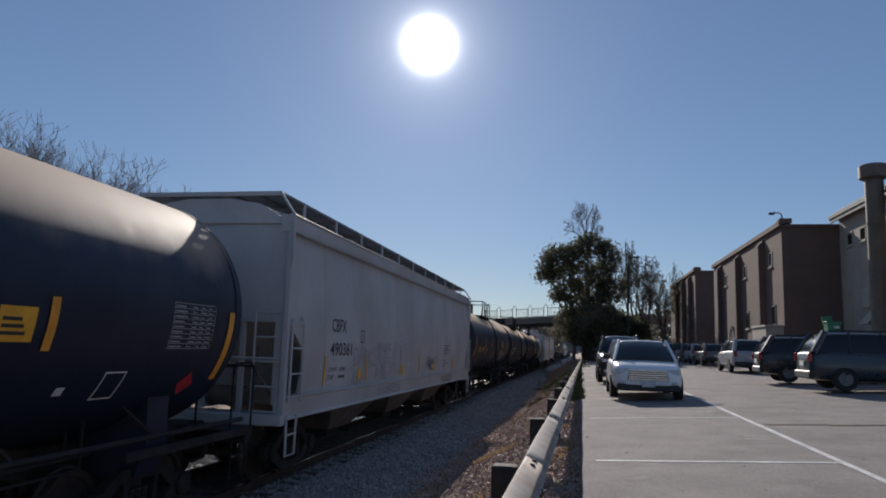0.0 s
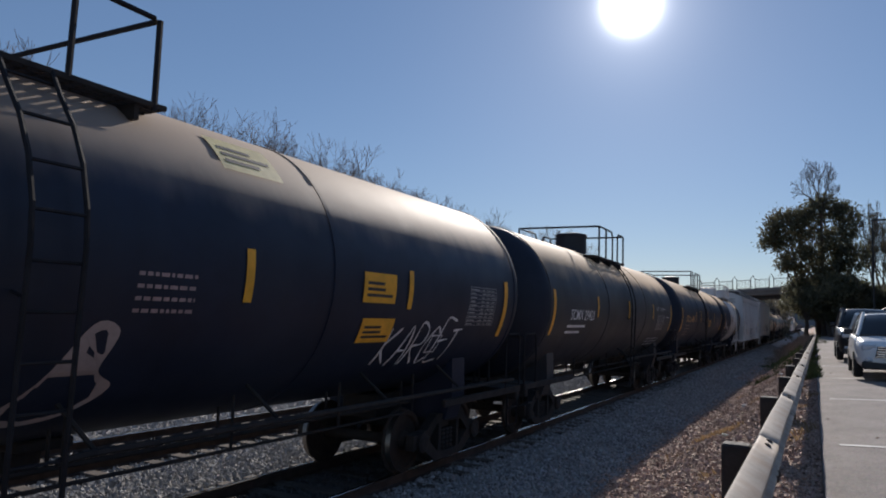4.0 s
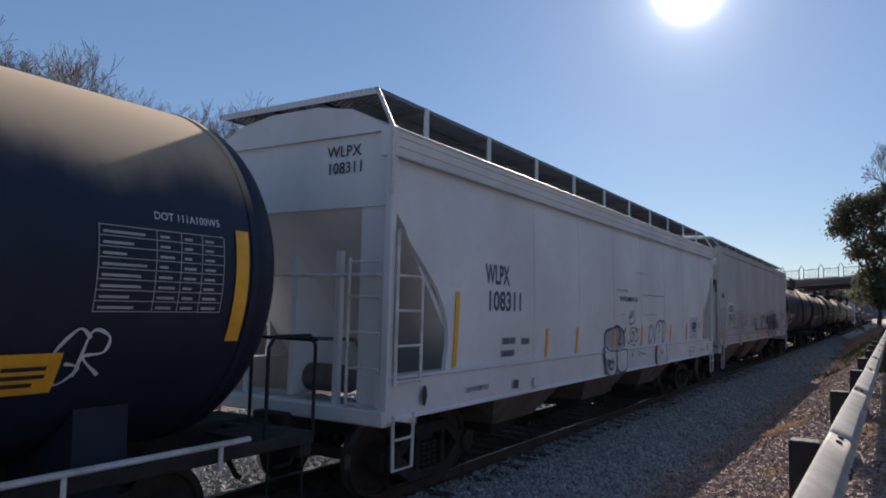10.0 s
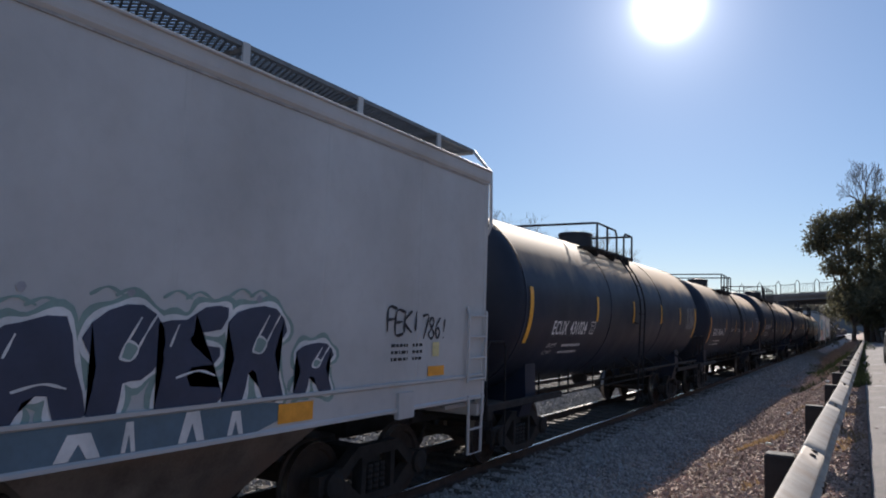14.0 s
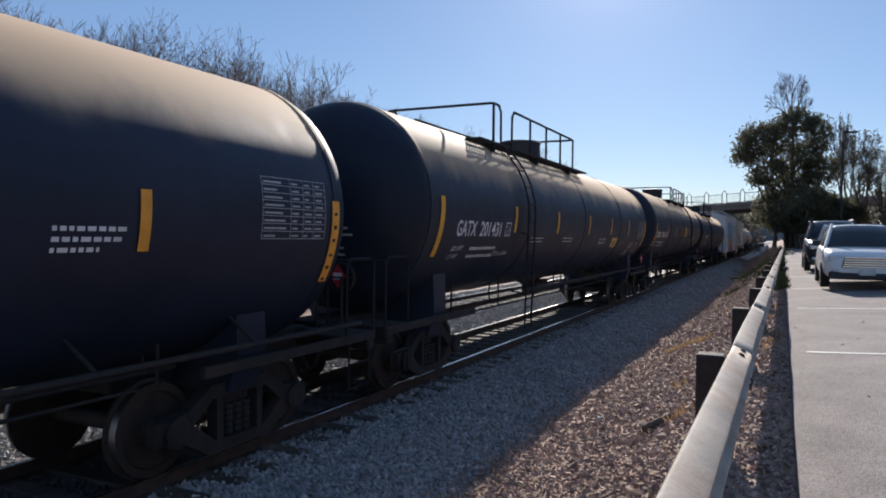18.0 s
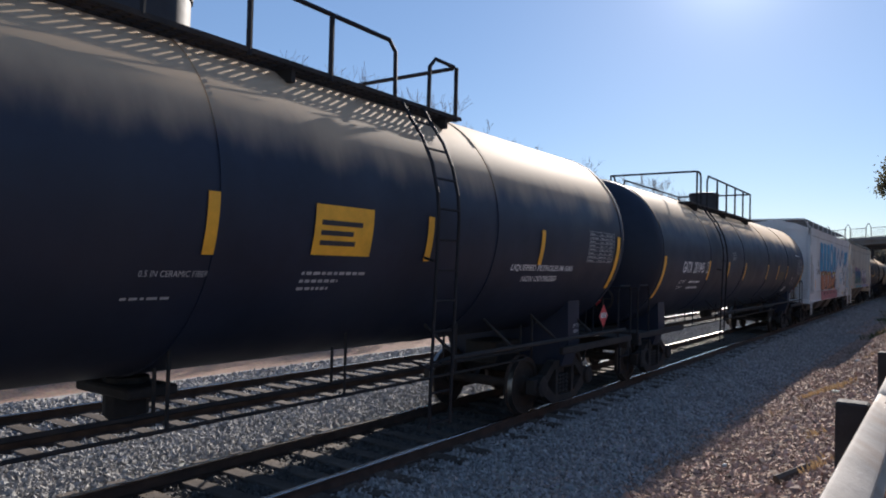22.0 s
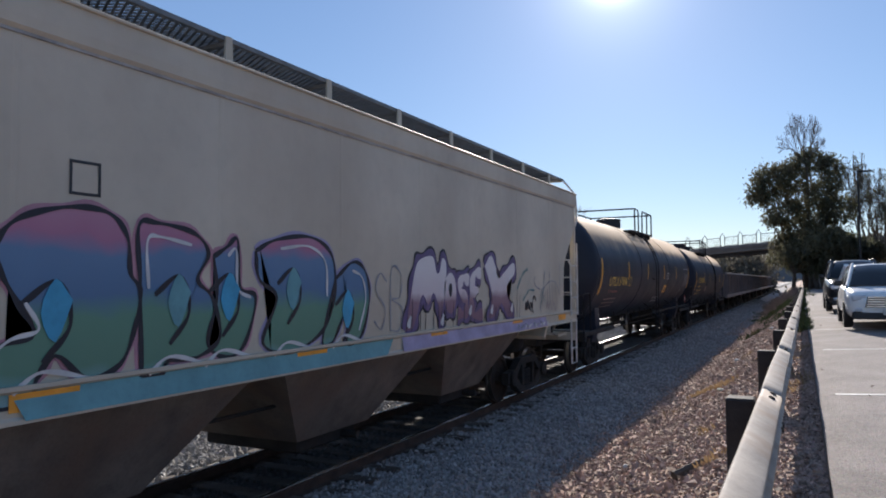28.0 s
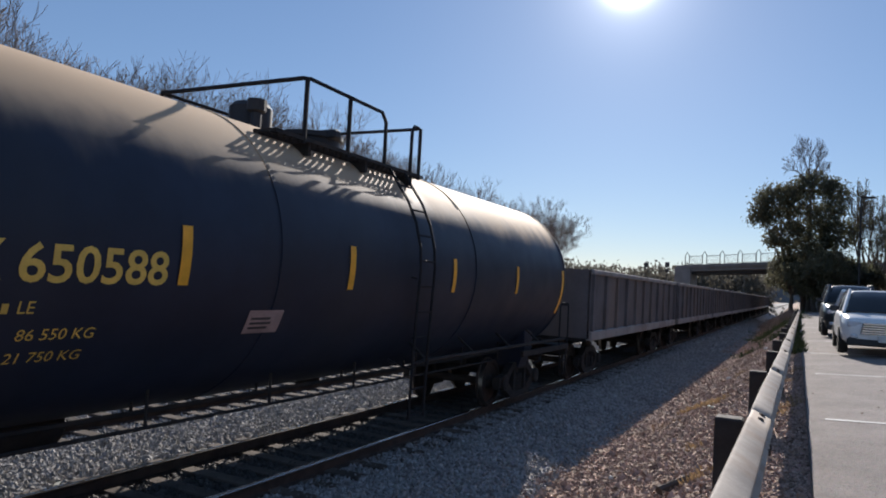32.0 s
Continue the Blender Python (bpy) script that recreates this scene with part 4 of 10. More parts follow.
        bm = bmesh.new()
        prism(bm, [(1.34, roof_z - 0.05), (1.34, roof_z + 0.025), (-1.34, roof_z + 0.025), (-1.34, roof_z - 0.05)], e - s * 0.03, e - s * 0.01, "y")
        part("board_end", bm, paint, car)
        bm = bmesh.new()
        grating(bm, -0.42, 0.42, min(e - s * 0.03, e - s * 0.62), max(e - s * 0.03, e - s * 0.62), roof_z)
        part("end_walkway", bm, GRATE, car)
        bm = bmesh.new()
        box(bm, (0, e - s * 0.6, 0.9), (0.5, 1.6, 0.34), 0.02)
        part("draft_sill", bm, UNDER, car)
        bm = bmesh.new()
        lathe(bm, [(-0.42, 0.0), (-0.4, 0.13), (-0.32, 0.17), (0.32, 0.17), (0.4, 0.13), (0.42, 0.0)], 14, "x", centre=(0.35, e - s * 0.5, 1.45), close=False)
        smooth(part("brake_cylinder", bm, UNDER_GREY, car))
        bm = bmesh.new()
        tube(bm, [(-1.2, e - s * 0.25, 1.3), (-1.2, e - s * 0.25, 1.9), (0.9, e - s * 0.3, 1.95), (1.25, e - s * 0.3, 1.5), (1.25, e - s * 0.7, 1.25)], 0.025, 6)
        tube(bm, [(0.9, e - s * 0.4, 1.25), (0.9, e - s * 0.45, 2.3)], 0.02, 6)
        part("brake_pipe", bm, UNDER_GREY, car)
        bm = bmesh.new()
        tube(bm, [(-1.5, e, 2.7 if notch == "deep" else 2.1), (1.5, e, 2.7 if notch == "deep" else 2.1)], 0.022, 6)
        part("end_rail", bm, rails, car)
        coupler(car, e - s * 0.05, s)
        truck(car, e - s * 1.75)
    inner = 2 * h - 5.4
    for k in range(outlets):                                # hopper bottoms between the trucks
        y = -inner / 2 + inner * (k + 0.5) / outlets
        w = inner / outlets
        bm = bmesh.new()
        top = [(-1.5, y - w * 0.49), (1.5, y - w * 0.49), (1.5, y + w * 0.49), (-1.5, y + w * 0.49)]
        bot = [(-0.85, y - 0.75), (0.85, y - 0.75), (0.85, y + 0.75), (-0.85, y + 0.75)]
        a = [bm.verts.new((*p, s1 - 0.05)) for p in top]
        b = [bm.verts.new((*p, 0.5)) for p in bot]
        bm.faces.new(a[::-1])
        bm.faces.new(b)
        for i in range(4):
            bm.faces.new((a[i], a[(i + 1) % 4], b[(i + 1) % 4], b[i]))
        bmesh.ops.recalc_face_normals(bm, faces=bm.faces)
        p = part("hopper_bottom", bm, UNDER_GREY, car)
        bm = bmesh.new()
        box(bm, (0, y, 0.42), (1.5, 1.2, 0.2), 0.03)
        tube(bm, [(-1.0, y + 0.3, 0.4), (1.0, y + 0.3, 0.4)], 0.05, 8)
        part("outlet_gate", bm, UNDER, p)
    bm = bmesh.new()
    tube(bm, [(0.9, -h + 3, 1.0), (0.9, h - 3, 1.0)], 0.022, 6)
    part("brake_pipe", bm, UNDER, car)
    reservoir(car, -h + 3.2, 0.3)
    return car, c, h


GON_SIDE = material("weathered_gondola_paint", (0.11, 0.10, 0.105), 0.7, 0, 0.3, 1.2, (0.20, 0.15, 0.12), 0.6, 0.6, 0.1, 20, streak=1)
GON_PALE = material("pale_gondola_band", (0.30, 0.28, 0.27), 0.7, 0, 0.25, 2, (0.16, 0.12, 0.10), 0.5, 1, streak=1)


def gondola_car(front, rear, label, top=2.9):
    c, h = (front + rear) / 2, (rear - front) / 2
    car = thing("gondola_car", (TRACK_X, c, 0), label, "gondola car", "freight train cars")
    MOVING.append((car, c))
    for s in (-1, 1):
        bm = bmesh.new()
        box(bm, (s * 1.5, 0, (1.15 + top) / 2), (0.05, 2 * h, top - 1.15))
        part("side_wall", bm, GON_SIDE, car)
        # pale colour paints in the bright lit line along the top edge
        bm = bmesh.new()
        box(bm, (s * 1.53, 0, top - 0.06), (0.16, 2 * h, 0.13), 0.02)
        part("top_chord", bm, GON_PALE, car)
        bm = bmesh.new()
        box(bm, (s * 1.53, 0, 1.22), (0.16, 2 * h, 0.24), 0.02)
        part("side_sill", bm, GON_PALE, car, "pale sill along the gondola side")
        for k in range(11):
            y = -h + 0.15 + (2 * h - 0.3) * k / 10
            bm = bmesh.new()
            prism(bm, [(y - 0.09, 1.2), (y + 0.09, 1.2), (y + 0.06, top - 0.1), (y - 0.06, top - 0.1)], s * 1.5, s * 1.6)
            part("side_rib", bm, GON_SIDE, car)
        bm = bmesh.new()
        box(bm, (0, s * (h - 0.03), (1.15 + top) / 2), (3.0, 0.06, top - 1.15))
        part("end_wall", bm, GON_SIDE, car)
        coupler(car, s * h, s)
        truck(car, s * (h - 1.9))
    bm = bmesh.new()
    box(bm, (0, 0, 1.12), (2.9, 2 * h - 0.1, 0.12))
    box(bm, (0, 0, 0.92), (0.6, 2 * h, 0.3), 0.02)
    part("floor_frame", bm, UNDER, car)
    return car, c, h

# the cars in running order
t0 = tank_car(-145.0, -128.35, (-138.4, -135.4), "black tank car with yellow reflector strips and yellow plate", TANK_DIM, low=2.22, stripe_mat=ORANGE, stripes=(-144.9, -141.4, -138.2, -135.0, -131.62), size=(1.6, 2.73))
h1 = hopper_car(-126.4, -107.1, "light grey covered hopper car with sprayed tags", HOP_GREY, creases=True, chord=(4.22, 4.52), roof_z=4.88, bulge=0.12, rails=HOP_GREY, wall_low=2.7, closed_end=True)
t2 = tank_car(-104.7, -89.85, (-99.88, -96.82), "black tank car with yellow lettering on a passing train", TANK_DIM, stripes=(-104.7, -101.4, -98.7, -95.98, -93.0), size=(1.6, 2.75), opening=(-98.29, -97.63), lip=0.42)
t3 = tank_car(-87.2, -74.0, (-82.3, -79.6), "dusty black tank car with white lettering", TANK_GREY, stripes=(-87.2, -83.9, -80.6, -77.2), size=(1.6, 2.68))
t4 = tank_car(-71.2, -58.0, (-66.1, -63.17), "black tank car with faded orange lettering", TANK_BLACK, ztop=4.77, drum=(0.4, 4.6), low=2.4, stripes=(-71.3, -67.55, -66.0, -63.56, -61.03), size=(1.6, 2.67), opening=(-65.45, -64.85))
t5 = tank_car(-55.7, -46.1, (-52.3, -49.17), "short black tank car with a white middle band and white railings", TANK_BLACK, ztop=4.8, drum=(0.52, 4.70), drum_at=-50.75, low=2.44, stripes=(-55.5, -51.83, -48.75),
              rails=PIPE_WHITE, white=(-52.35, -48.4), size=(1.6, 2.62), opening=(-50.32, -49.77))
h6 = hopper_car(-43.95, -26.9, "white covered hopper car with blue sprayed shapes", HOP_WHITE, creases=True, notch="deep", sill=(1.09, 1.58), chord=(4.06, 4.38), bulge=0.06, laps=True, strand=0.016)
h7 = hopper_car(-25.75, -7.85, "pale grey covered hopper car with faded sprayed writing", HOP_GREY, notch=False, closed_end=True, sill=(1.28, 1.62), chord=(4.36, 4.56), roof_z=4.88, rails=HOP_GREY, wall_low=3.45)
t8 = tank_car(-6.2, 7.05, (-1.57, 1.23), "black tank car with white lettering and yellow strips", TANK_BLACK, ztop=4.65, drum=(0.42, 4.68), drum_at=0.2, stripes=(-6.2, -2.8, -0.1, 2.6, 4.9), size=(1.6, 2.70))
t9 = tank_car(9.95, 23.75, (14.9, 17.38), "black tank car with white lettering and orange strips", TANK_BLACK, ztop=4.64, opening=(16.38, 16.76), low=2.2, stripes=(9.95, 13.35, 15.85, 18.5, 21.15), stripe_mat=ORANGE, size=(1.6, 2.59), lip=0.0, drum=(0.42, 4.5), drum_at=15.9)
t10 = tank_car(26.45, 44.0, (29.75, 35.45), "long black tank car with white lettering and a long top platform", TANK_BLACK, ztop=4.92, drum=(0.51, 4.84), drum_at=34.6, deck=(29.05, 36.9), opening=(30.15, 30.77), low=2.42, stripes=(26.62, 29.9, 32.75, 35.7, 38.38, 41.03), seams=5)
t11 = tank_car(47.0, 63.7, (53.75, 59.2), "long black tank car with white lettering and a red placard", TANK_BLACK, ztop=4.88, drum=(0.5, 4.92), drum_at=55.5, opening=[(54.36, 54.88), (57.98, 58.62)], low=2.39, stripes=(46.95, 50.22, 53.02, 55.27, 58.14, 60.87), seams=5, size=(1.6, 2.88))
t12 = tank_car(66.5, 84.6, (70.24, 76.5), "long black tank car with white lettering and data tables", TANK_BLACK, ztop=4.92, opening=(70.6, 71.2), drum=(0.45, 4.9), drum_at=75.3, deck=(69.6, 77.3), low=2.13, stripes=(66.4, 69.92, 71.92, 73.95, 77.32, 79.23, 81.06), seams=6, size=(1.6, 2.72))
h13 = hopper_car(86.7, 103.0, "white covered hopper car covered in bright sprayed letters", HOP_WHITE, notch="deep", roof_z=4.82, sill=(1.08, 1.58), laps=True)
h14 = hopper_car(104.25, 120.75, "cream covered hopper car with a pink, blue and green sprayed mural", HOP_TAN, notch="long", tall_ladder=True, roof_z=4.70, chord=(4.05, 4.36), sill=(1.46, 1.71))
t15 = tank_car(123.2, 138.9, (129.53, 132.51), "black tank car with yellow lettering", TANK_BLACK, ztop=4.84, opening=(130.15, 130.77), stripes=(123.2, 126.42, 129.4, 132.6, 135.4), size=(1.6, 2.70), drum=(0.42, 4.62), drum_at=130.6)
t16 = tank_car(141.9, 155.7, (147.19, 149.86), "black tank car with large yellow lettering", TANK_BLACK, ztop=4.6, low=2.23, stripes=(141.9, 145.2, 147.66, 150.36, 153.0), dome="valves", size=(1.6, 2.54), opening=(148.91, 149.61))
for k in range(9):
    gondola_car(158.4 + k * 14.4, 171.9 + k * 14.4, "low dark gondola car on a freight train")

# ---- lettering, plates and sprayed paint on the cars ----
STROKES = {
    "H": [[(0, 0), (0.05, 1)], [(0.9, 1), (0.95, 0)], [(0, 0.5), (0.95, 0.52)]], "L": [[(0.05, 1), (0, 0), (0.9, 0.05)]], "U": [[(0, 1), (0.1, 0.2), (0.5, 0), (0.9, 0.2), (1, 1)]],
    "A": [[(0, 0), (0.5, 1), (1, 0)], [(0.2, 0.4), (0.8, 0.4)]], "B": [[(0, 0), (0, 1), (0.8, 0.9), (0.7, 0.55), (0.1, 0.5), (0.9, 0.35), (0.7, 0), (0, 0)]],
    "C": [[(1, 0.85), (0.5, 1), (0, 0.5), (0.5, 0), (1, 0.15)]], "D": [[(0, 0), (0, 1), (0.7, 0.85), (1, 0.5), (0.7, 0.1), (0, 0)]],
    "E": [[(1, 1), (0, 1), (0, 0), (1, 0)], [(0, 0.5), (0.8, 0.55)]], "F": [[(1, 1), (0, 1), (0, 0)], [(0, 0.5), (0.8, 0.55)]],
    "G": [[(1, 0.85), (0.5, 1), (0, 0.5), (0.5, 0), (1, 0.3), (0.5, 0.4)]], "I": [[(0.5, 0), (0.5, 1)]], "J": [[(0.7, 1), (0.7, 0.2), (0.3, 0), (0, 0.25)]],
    "K": [[(0, 0), (0, 1)], [(0.9, 1), (0, 0.5), (1, 0)]], "M": [[(0, 0), (0.15, 1), (0.5, 0.35), (0.85, 1), (1, 0)]], "N": [[(0, 0), (0.05, 1), (0.9, 0), (1, 1)]],
    "O": [[(0.5, 1), (0, 0.5), (0.5, 0), (1, 0.5), (0.5, 1)]], "P": [[(0, 0), (0, 1), (0.8, 0.9), (0.8, 0.55), (0, 0.45)]],
    "R": [[(0, 0), (0, 1), (0.8, 0.9), (0.8, 0.55), (0.05, 0.45), (1, 0)]], "S": [[(1, 0.85), (0.4, 1), (0.1, 0.7), (0.9, 0.35), (0.6, 0), (0, 0.15)]],
    "T": [[(0, 0.95), (1, 1)], [(0.5, 1), (0.45, 0)]], "W": [[(0, 1), (0.25, 0), (0.5, 0.65), (0.75, 0), (1, 1)]], "X": [[(0, 0), (1, 1)], [(0, 1), (1, 0)]],
    "Y": [[(0, 1), (0.5, 0.5), (1, 1)], [(0.5, 0.5), (0.5, 0)]], "Z": [[(0, 1), (1, 1), (0, 0), (1, 0)]], "7": [[(0, 1), (1, 1), (0.3, 0)]],
    "8": [[(0.5, 0.5), (0.1, 0.75), (0.5, 1), (0.9, 0.75), (0.5, 0.5), (0, 0.2), (0.5, 0), (1, 0.2), (0.5, 0.5)]],
    "6": [[(0.9, 1), (0.1, 0.5), (0.4, 0), (0.9, 0.25), (0.5, 0.5), (0.1, 0.35)]], "!": [[(0.6, 1), (0.45, 0.35)], [(0.42, 0.08), (0.4, 0.0)]],
}


def tag(car, word, y, z, w, h, pen, mat, surf, slant=0.1, seed=1, out=0.009, label=""):
    """A word sprayed by hand."""
    rnd = random.Random(seed)
    bm = bmesh.new()
    n = len(word)
    for i, ch in enumerate(word):
        if ch not in STROKES:
            continue
        cw = w / n
        dy, dz, k = rnd.uniform(-0.06, 0.06) * cw, rnd.uniform(-0.08, 0.08) * h, rnd.uniform(0.85, 1.15)
        for s in STROKES[ch]:
            pts = [(y + i * cw + dy + (p[0] * 0.86 + slant * p[1]) * cw * k, z + dz + p[1] * h * k) for p in s]
            ribbon(bm, pts, pen, surf, out)
    return part("sprayed_tag", bm, mat, car, label)


def paint(name, col, vary=0.2):
    return material(name, col, 0.5, 0, vary, 2.5)


TURQ, MAROON, PURPLE = paint("turquoise_spray", (0.06, 0.36, 0.58)), paint("maroon_spray", (0.22, 0.03, 0.09)), paint("purple_spray", (0.14, 0.10, 0.22))
SALMON, ROSE, LILAC, TEAL = paint("orange_spray", (0.62, 0.22, 0.11)), paint("rose_spray", (0.52, 0.17, 0.2)), paint("lilac_spray", (0.36, 0.33, 0.50)), paint("teal_spray", (0.14, 0.34, 0.38))
DARK_SPRAY, RED_SPRAY, GREY_SPRAY = paint("black_spray", (0.02, 0.02, 0.03)), paint("dull_red_spray", (0.30, 0.08, 0.07)), paint("grey_spray", (0.30, 0.30, 0.33))
PALE_SPRAY, YELLOW_SPRAY, GHOST = paint("white_spray", (0.66, 0.66, 0.66)), paint("yellow_spray", (0.68, 0.48, 0.12)), paint("buffed_spray", (0.40, 0.33, 0.31))


def banded_spray(name, low, high, stops):
    """Bands of sprayed colour one above the other with a soft edge."""
    m = material(name, (0.5, 0.5, 0.5), 0.5, 0, 0.15, 3)
    n, l = m.node_tree.nodes, m.node_tree.links
    co, sep, add, rp, nz = n.new("ShaderNodeTexCoord"), n.new("ShaderNodeSeparateXYZ"), n.new("ShaderNodeMath"), n.new("ShaderNodeValToRGB"), n.new("ShaderNodeTexNoise")
    l.new(co.outputs["Object"], sep.inputs[0])
    l.new(co.outputs["Object"], nz.inputs["Vector"])
    nz.inputs["Scale"].default_value = 2.5
    add.operation = "MULTIPLY_ADD"
    l.new(nz.outputs["Fac"], add.inputs[0])
    add.inputs[1].default_value = 0.22
    l.new(sep.outputs["Z"], add.inputs[2])
    mr = n.new("ShaderNodeMapRange")
    mr.inputs["From Min"].default_value, mr.inputs["From Max"].default_value = low, high
    l.new(add.outputs[0], mr.inputs["Value"])
    l.new(mr.outputs["Result"], rp.inputs["Fac"])
    e = rp.color_ramp.elements
    e[0].position, e[0].color = stops[0]
    e[1].position, e[1].color = stops[-1]
    for pos, col in stops[1:-1]:
        x = e.new(pos)
        x.color = col
    l.new(rp.outputs["Color"], n["Principled BSDF"].inputs["Base Color"])
    return m


DULL_GREEN = paint("grey_green_spray", (0.22, 0.31, 0.29))
TEAL_DARK = paint("blue_grey_spray", (0.09, 0.15, 0.20))
BLUSH = paint("pale_pink_spray", (0.46, 0.24, 0.30))
NAVY = paint("navy_spray", (0.035, 0.045, 0.085))
OLIVE = material("dark_olive_plate", (0.09, 0.08, 0.045), 0.6)
MURAL = banded_spray("banded_mural_spray", 1.5, 3.1, ((0.12, (0.20, 0.36, 0.40, 1)), (0.24, (0.12, 0.25, 0.18, 1)), (0.46, (0.13, 0.28, 0.20, 1)), (0.56, (0.10, 0.19, 0.33, 1)),
                                                     (0.76, (0.13, 0.23, 0.38, 1)), (0.84, (0.42, 0.18, 0.28, 1)), (0.97, (0.48, 0.25, 0.34, 1))))
BUBBLE = banded_spray("pink_to_purple_spray", 1.7, 2.7, ((0.3, (0.22, 0.12, 0.17, 1)), (0.5, (0.30, 0.18, 0.22, 1)), (0.62, (0.66, 0.58, 0.60, 1)), (0.95, (0.74, 0.70, 0.70, 1))))


def rowbars(car, y, z, w, n, h=0.05, pitch=0.1, mat=WHITE_PAINT, surf=wrap, seed=0):
    rnd = random.Random(seed)
    bars(car, [(y + rnd.uniform(0, 0.05), z - i * pitch, w * rnd.uniform(0.6, 1.0), h) for i in range(n)], mat, surf)


def wordbars(car, y, z, w, mat, surf=wrap, h=0.07, seed=0):
    """One line of small writing as a row of short bars."""
    rnd = random.Random(seed)
    rows, a = [], y
    while a < y + w:
        k = rnd.uniform(0.03, 0.09)
        rows.append((a, z, min(k, y + w - a), h * 0.8))
        a += k + 0.022
    bars(car, rows, mat, surf)


def yellow_plate(car, y, z, w, h, mat=YELLOW, surf=wrap):
    patch(car, y, z, z + h, w, mat, surf, "yellow_plate")
    rnd = random.Random(int(y * 7) % 97)
    bars(car, [(y + w * 0.1, z + h * k, w * rnd.uniform(0.5, 0.8), h * 0.1) for k in (0.2, 0.4, 0.6)], BLACK_PAINT, lambda a, b, o=0.004: surf(a, b, o + 0.013))


# first tank car
car, c, half = t0
R_TANK, Z_TANK = SIZES[car.name]
yellow_plate(car, -132.25 - c, 2.3, 0.42, 0.31)
data_table(car, -129.7 - c, 2.25, 0.95, 0.55, 9)
square_sign(car, -130.6 - c, 1.62, 0.36, "")
placard(car, -128.9 - c, 1.75, "", size=0.18)
bars(car, [(-131.2 - c, 1.72, 0.12, 0.1)], WHITE_PAINT)
# first hopper
car, c, h = h1
SIDE.update(BOWS[car.name])
lettering(car, "CBFX", -124.28 - c, 2.61, 0.36, BLACK_PAINT, flank, 0.006, 0.87)
lettering(car, "490361", -124.31 - c, 2.15, 0.36, BLACK_PAINT, flank, 0.006, 1.3)
lettering(car, "LD LMT", -124.34 - c, 1.84, 0.12, BLACK_PAINT, flank, 0, 0.45)
lettering(car, "219800", -123.75 - c, 1.84, 0.12, BLACK_PAINT, flank, 0, 0.4)
lettering(car, "LT WT", -124.38 - c, 1.69, 0.12, BLACK_PAINT, flank, 0, 0.36)
wordbars(car, -123.75 - c, 1.7, 0.4, BLACK_PAINT, flank, 0.08, 3)
square_sign(car, -122.44 - c, 2.41, 0.27, "C", flank, BLACK_PAINT)
wordbars(car, -123.2 - c, 1.42, 0.5, BLACK_PAINT, flank, 0.05, 4)
wordbars(car, -123.2 - c, 1.33, 0.6, BLACK_PAINT, flank, 0.05, 5)
tag(car, "DANKS", -122.85 - c, 1.9, 1.75, 0.4, 0.04, GREY_SPRAY, flank, seed=2)
tag(car, "SEAT", -121.05 - c, 1.66, 2.6, 0.74, 0.17, GREY_SPRAY, flank, seed=3)
tag(car, "SEAT", -121.05 - c, 1.66, 2.6, 0.74, 0.11, HOP_GREY, flank, seed=3, out=0.011)
tag(car, "NOKES", -121.1 - c, 1.24, 2.3, 0.16, 0.03, GREY_SPRAY, flank, seed=4, out=0.04)
tag(car, "DUN", -123.1 - c, 1.52, 0.9, 0.3, 0.03, GREY_SPRAY, flank, seed=5)
for yy in (-124.62, -121.95, -118.9, -116.6, -113.95, -111.2):
    patch(car, yy - c, 1.6, 2.15, 0.09, YELLOW, flank)
for yy in (-122.4, -118.6, -114.6, -110.9):
    blob(car, [(yy - c + 0.14 * math.cos(a), 1.75 + 0.14 * math.sin(a)) for a in (0, 1, 2, 3, 4, 5)], YELLOW, name="round_reflector", out=0.012)
bars(car, [(-117.9 - c, 1.82, 0.16, 0.02), (-117.9 - c, 1.87, 0.16, 0.02), (-117.9 - c, 1.92, 0.16, 0.02)], WHITE_PAINT, flank)
tag(car, "FARGE", -115.55 - c, 1.66, 1.3, 0.38, 0.05, DARK_SPRAY, flank, seed=7)
tag(car, "NOKES", -113.25 - c, 1.2, 2.0, 0.2, 0.035, DARK_SPRAY, flank, seed=8, out=0.04)
for i, zz in enumerate((2.42, 2.33, 2.24, 2.15, 2.06, 1.88, 1.79, 1.70)):
    wordbars(car, -112.8 - c, zz, (1.1, 0.9, 1.0, 0.95, 0.3, 0.5, 0.95, 0.4)[i], BLACK_PAINT, flank, 0.045, 20 + i)
spray(car, [[(0, 0), (0.3, 0.25), (0.7, 0.2), (1, 0.4)], [(0.2, 0.5), (0.6, 0.3), (0.9, 0.0)], [(0.3, 0.1), (0.9, 0.12)]], 0.03, GHOST, flank, (-110.3 - c, 1.95), (0.9, 0.6))
# second tank car
car, c, half = t2
R_TANK, Z_TANK = SIZES[car.name]
lettering(car, "UTLX", -103.7 - c, 2.22, 0.36, YELLOW_PAINT, wrap, 0.006, 1.02)
lettering(car, "678374", -102.52 - c, 2.22, 0.36, YELLOW_PAINT, wrap, 0.004, 0.95)
head_lettering(car, "UTLX 678374", half, -0.95, 3.35, 0.2, YELLOW_PAINT, 1.25)
for i in range(4):
    wordbars(car, -103.5 - c, 2.02 - i * 0.13, 0.9, FADED, wrap, 0.05, i)
blob(car, [(-98.0 - c, 1.35), (-97.75 - c, 1.7), (-97.5 - c, 2.2), (-97.25 - c, 2.15), (-97.3 - c, 1.8), (-97.1 - c, 1.6), (-97.4 - c, 1.25), (-97.8 - c, 1.2)], GHOST, wrap, label="pinkish sprayed blob")
yellow_plate(car, -94.1 - c, 2.48, 0.72, 0.36)
yellow_plate(car, -94.0 - c, 1.97, 0.72, 0.32)
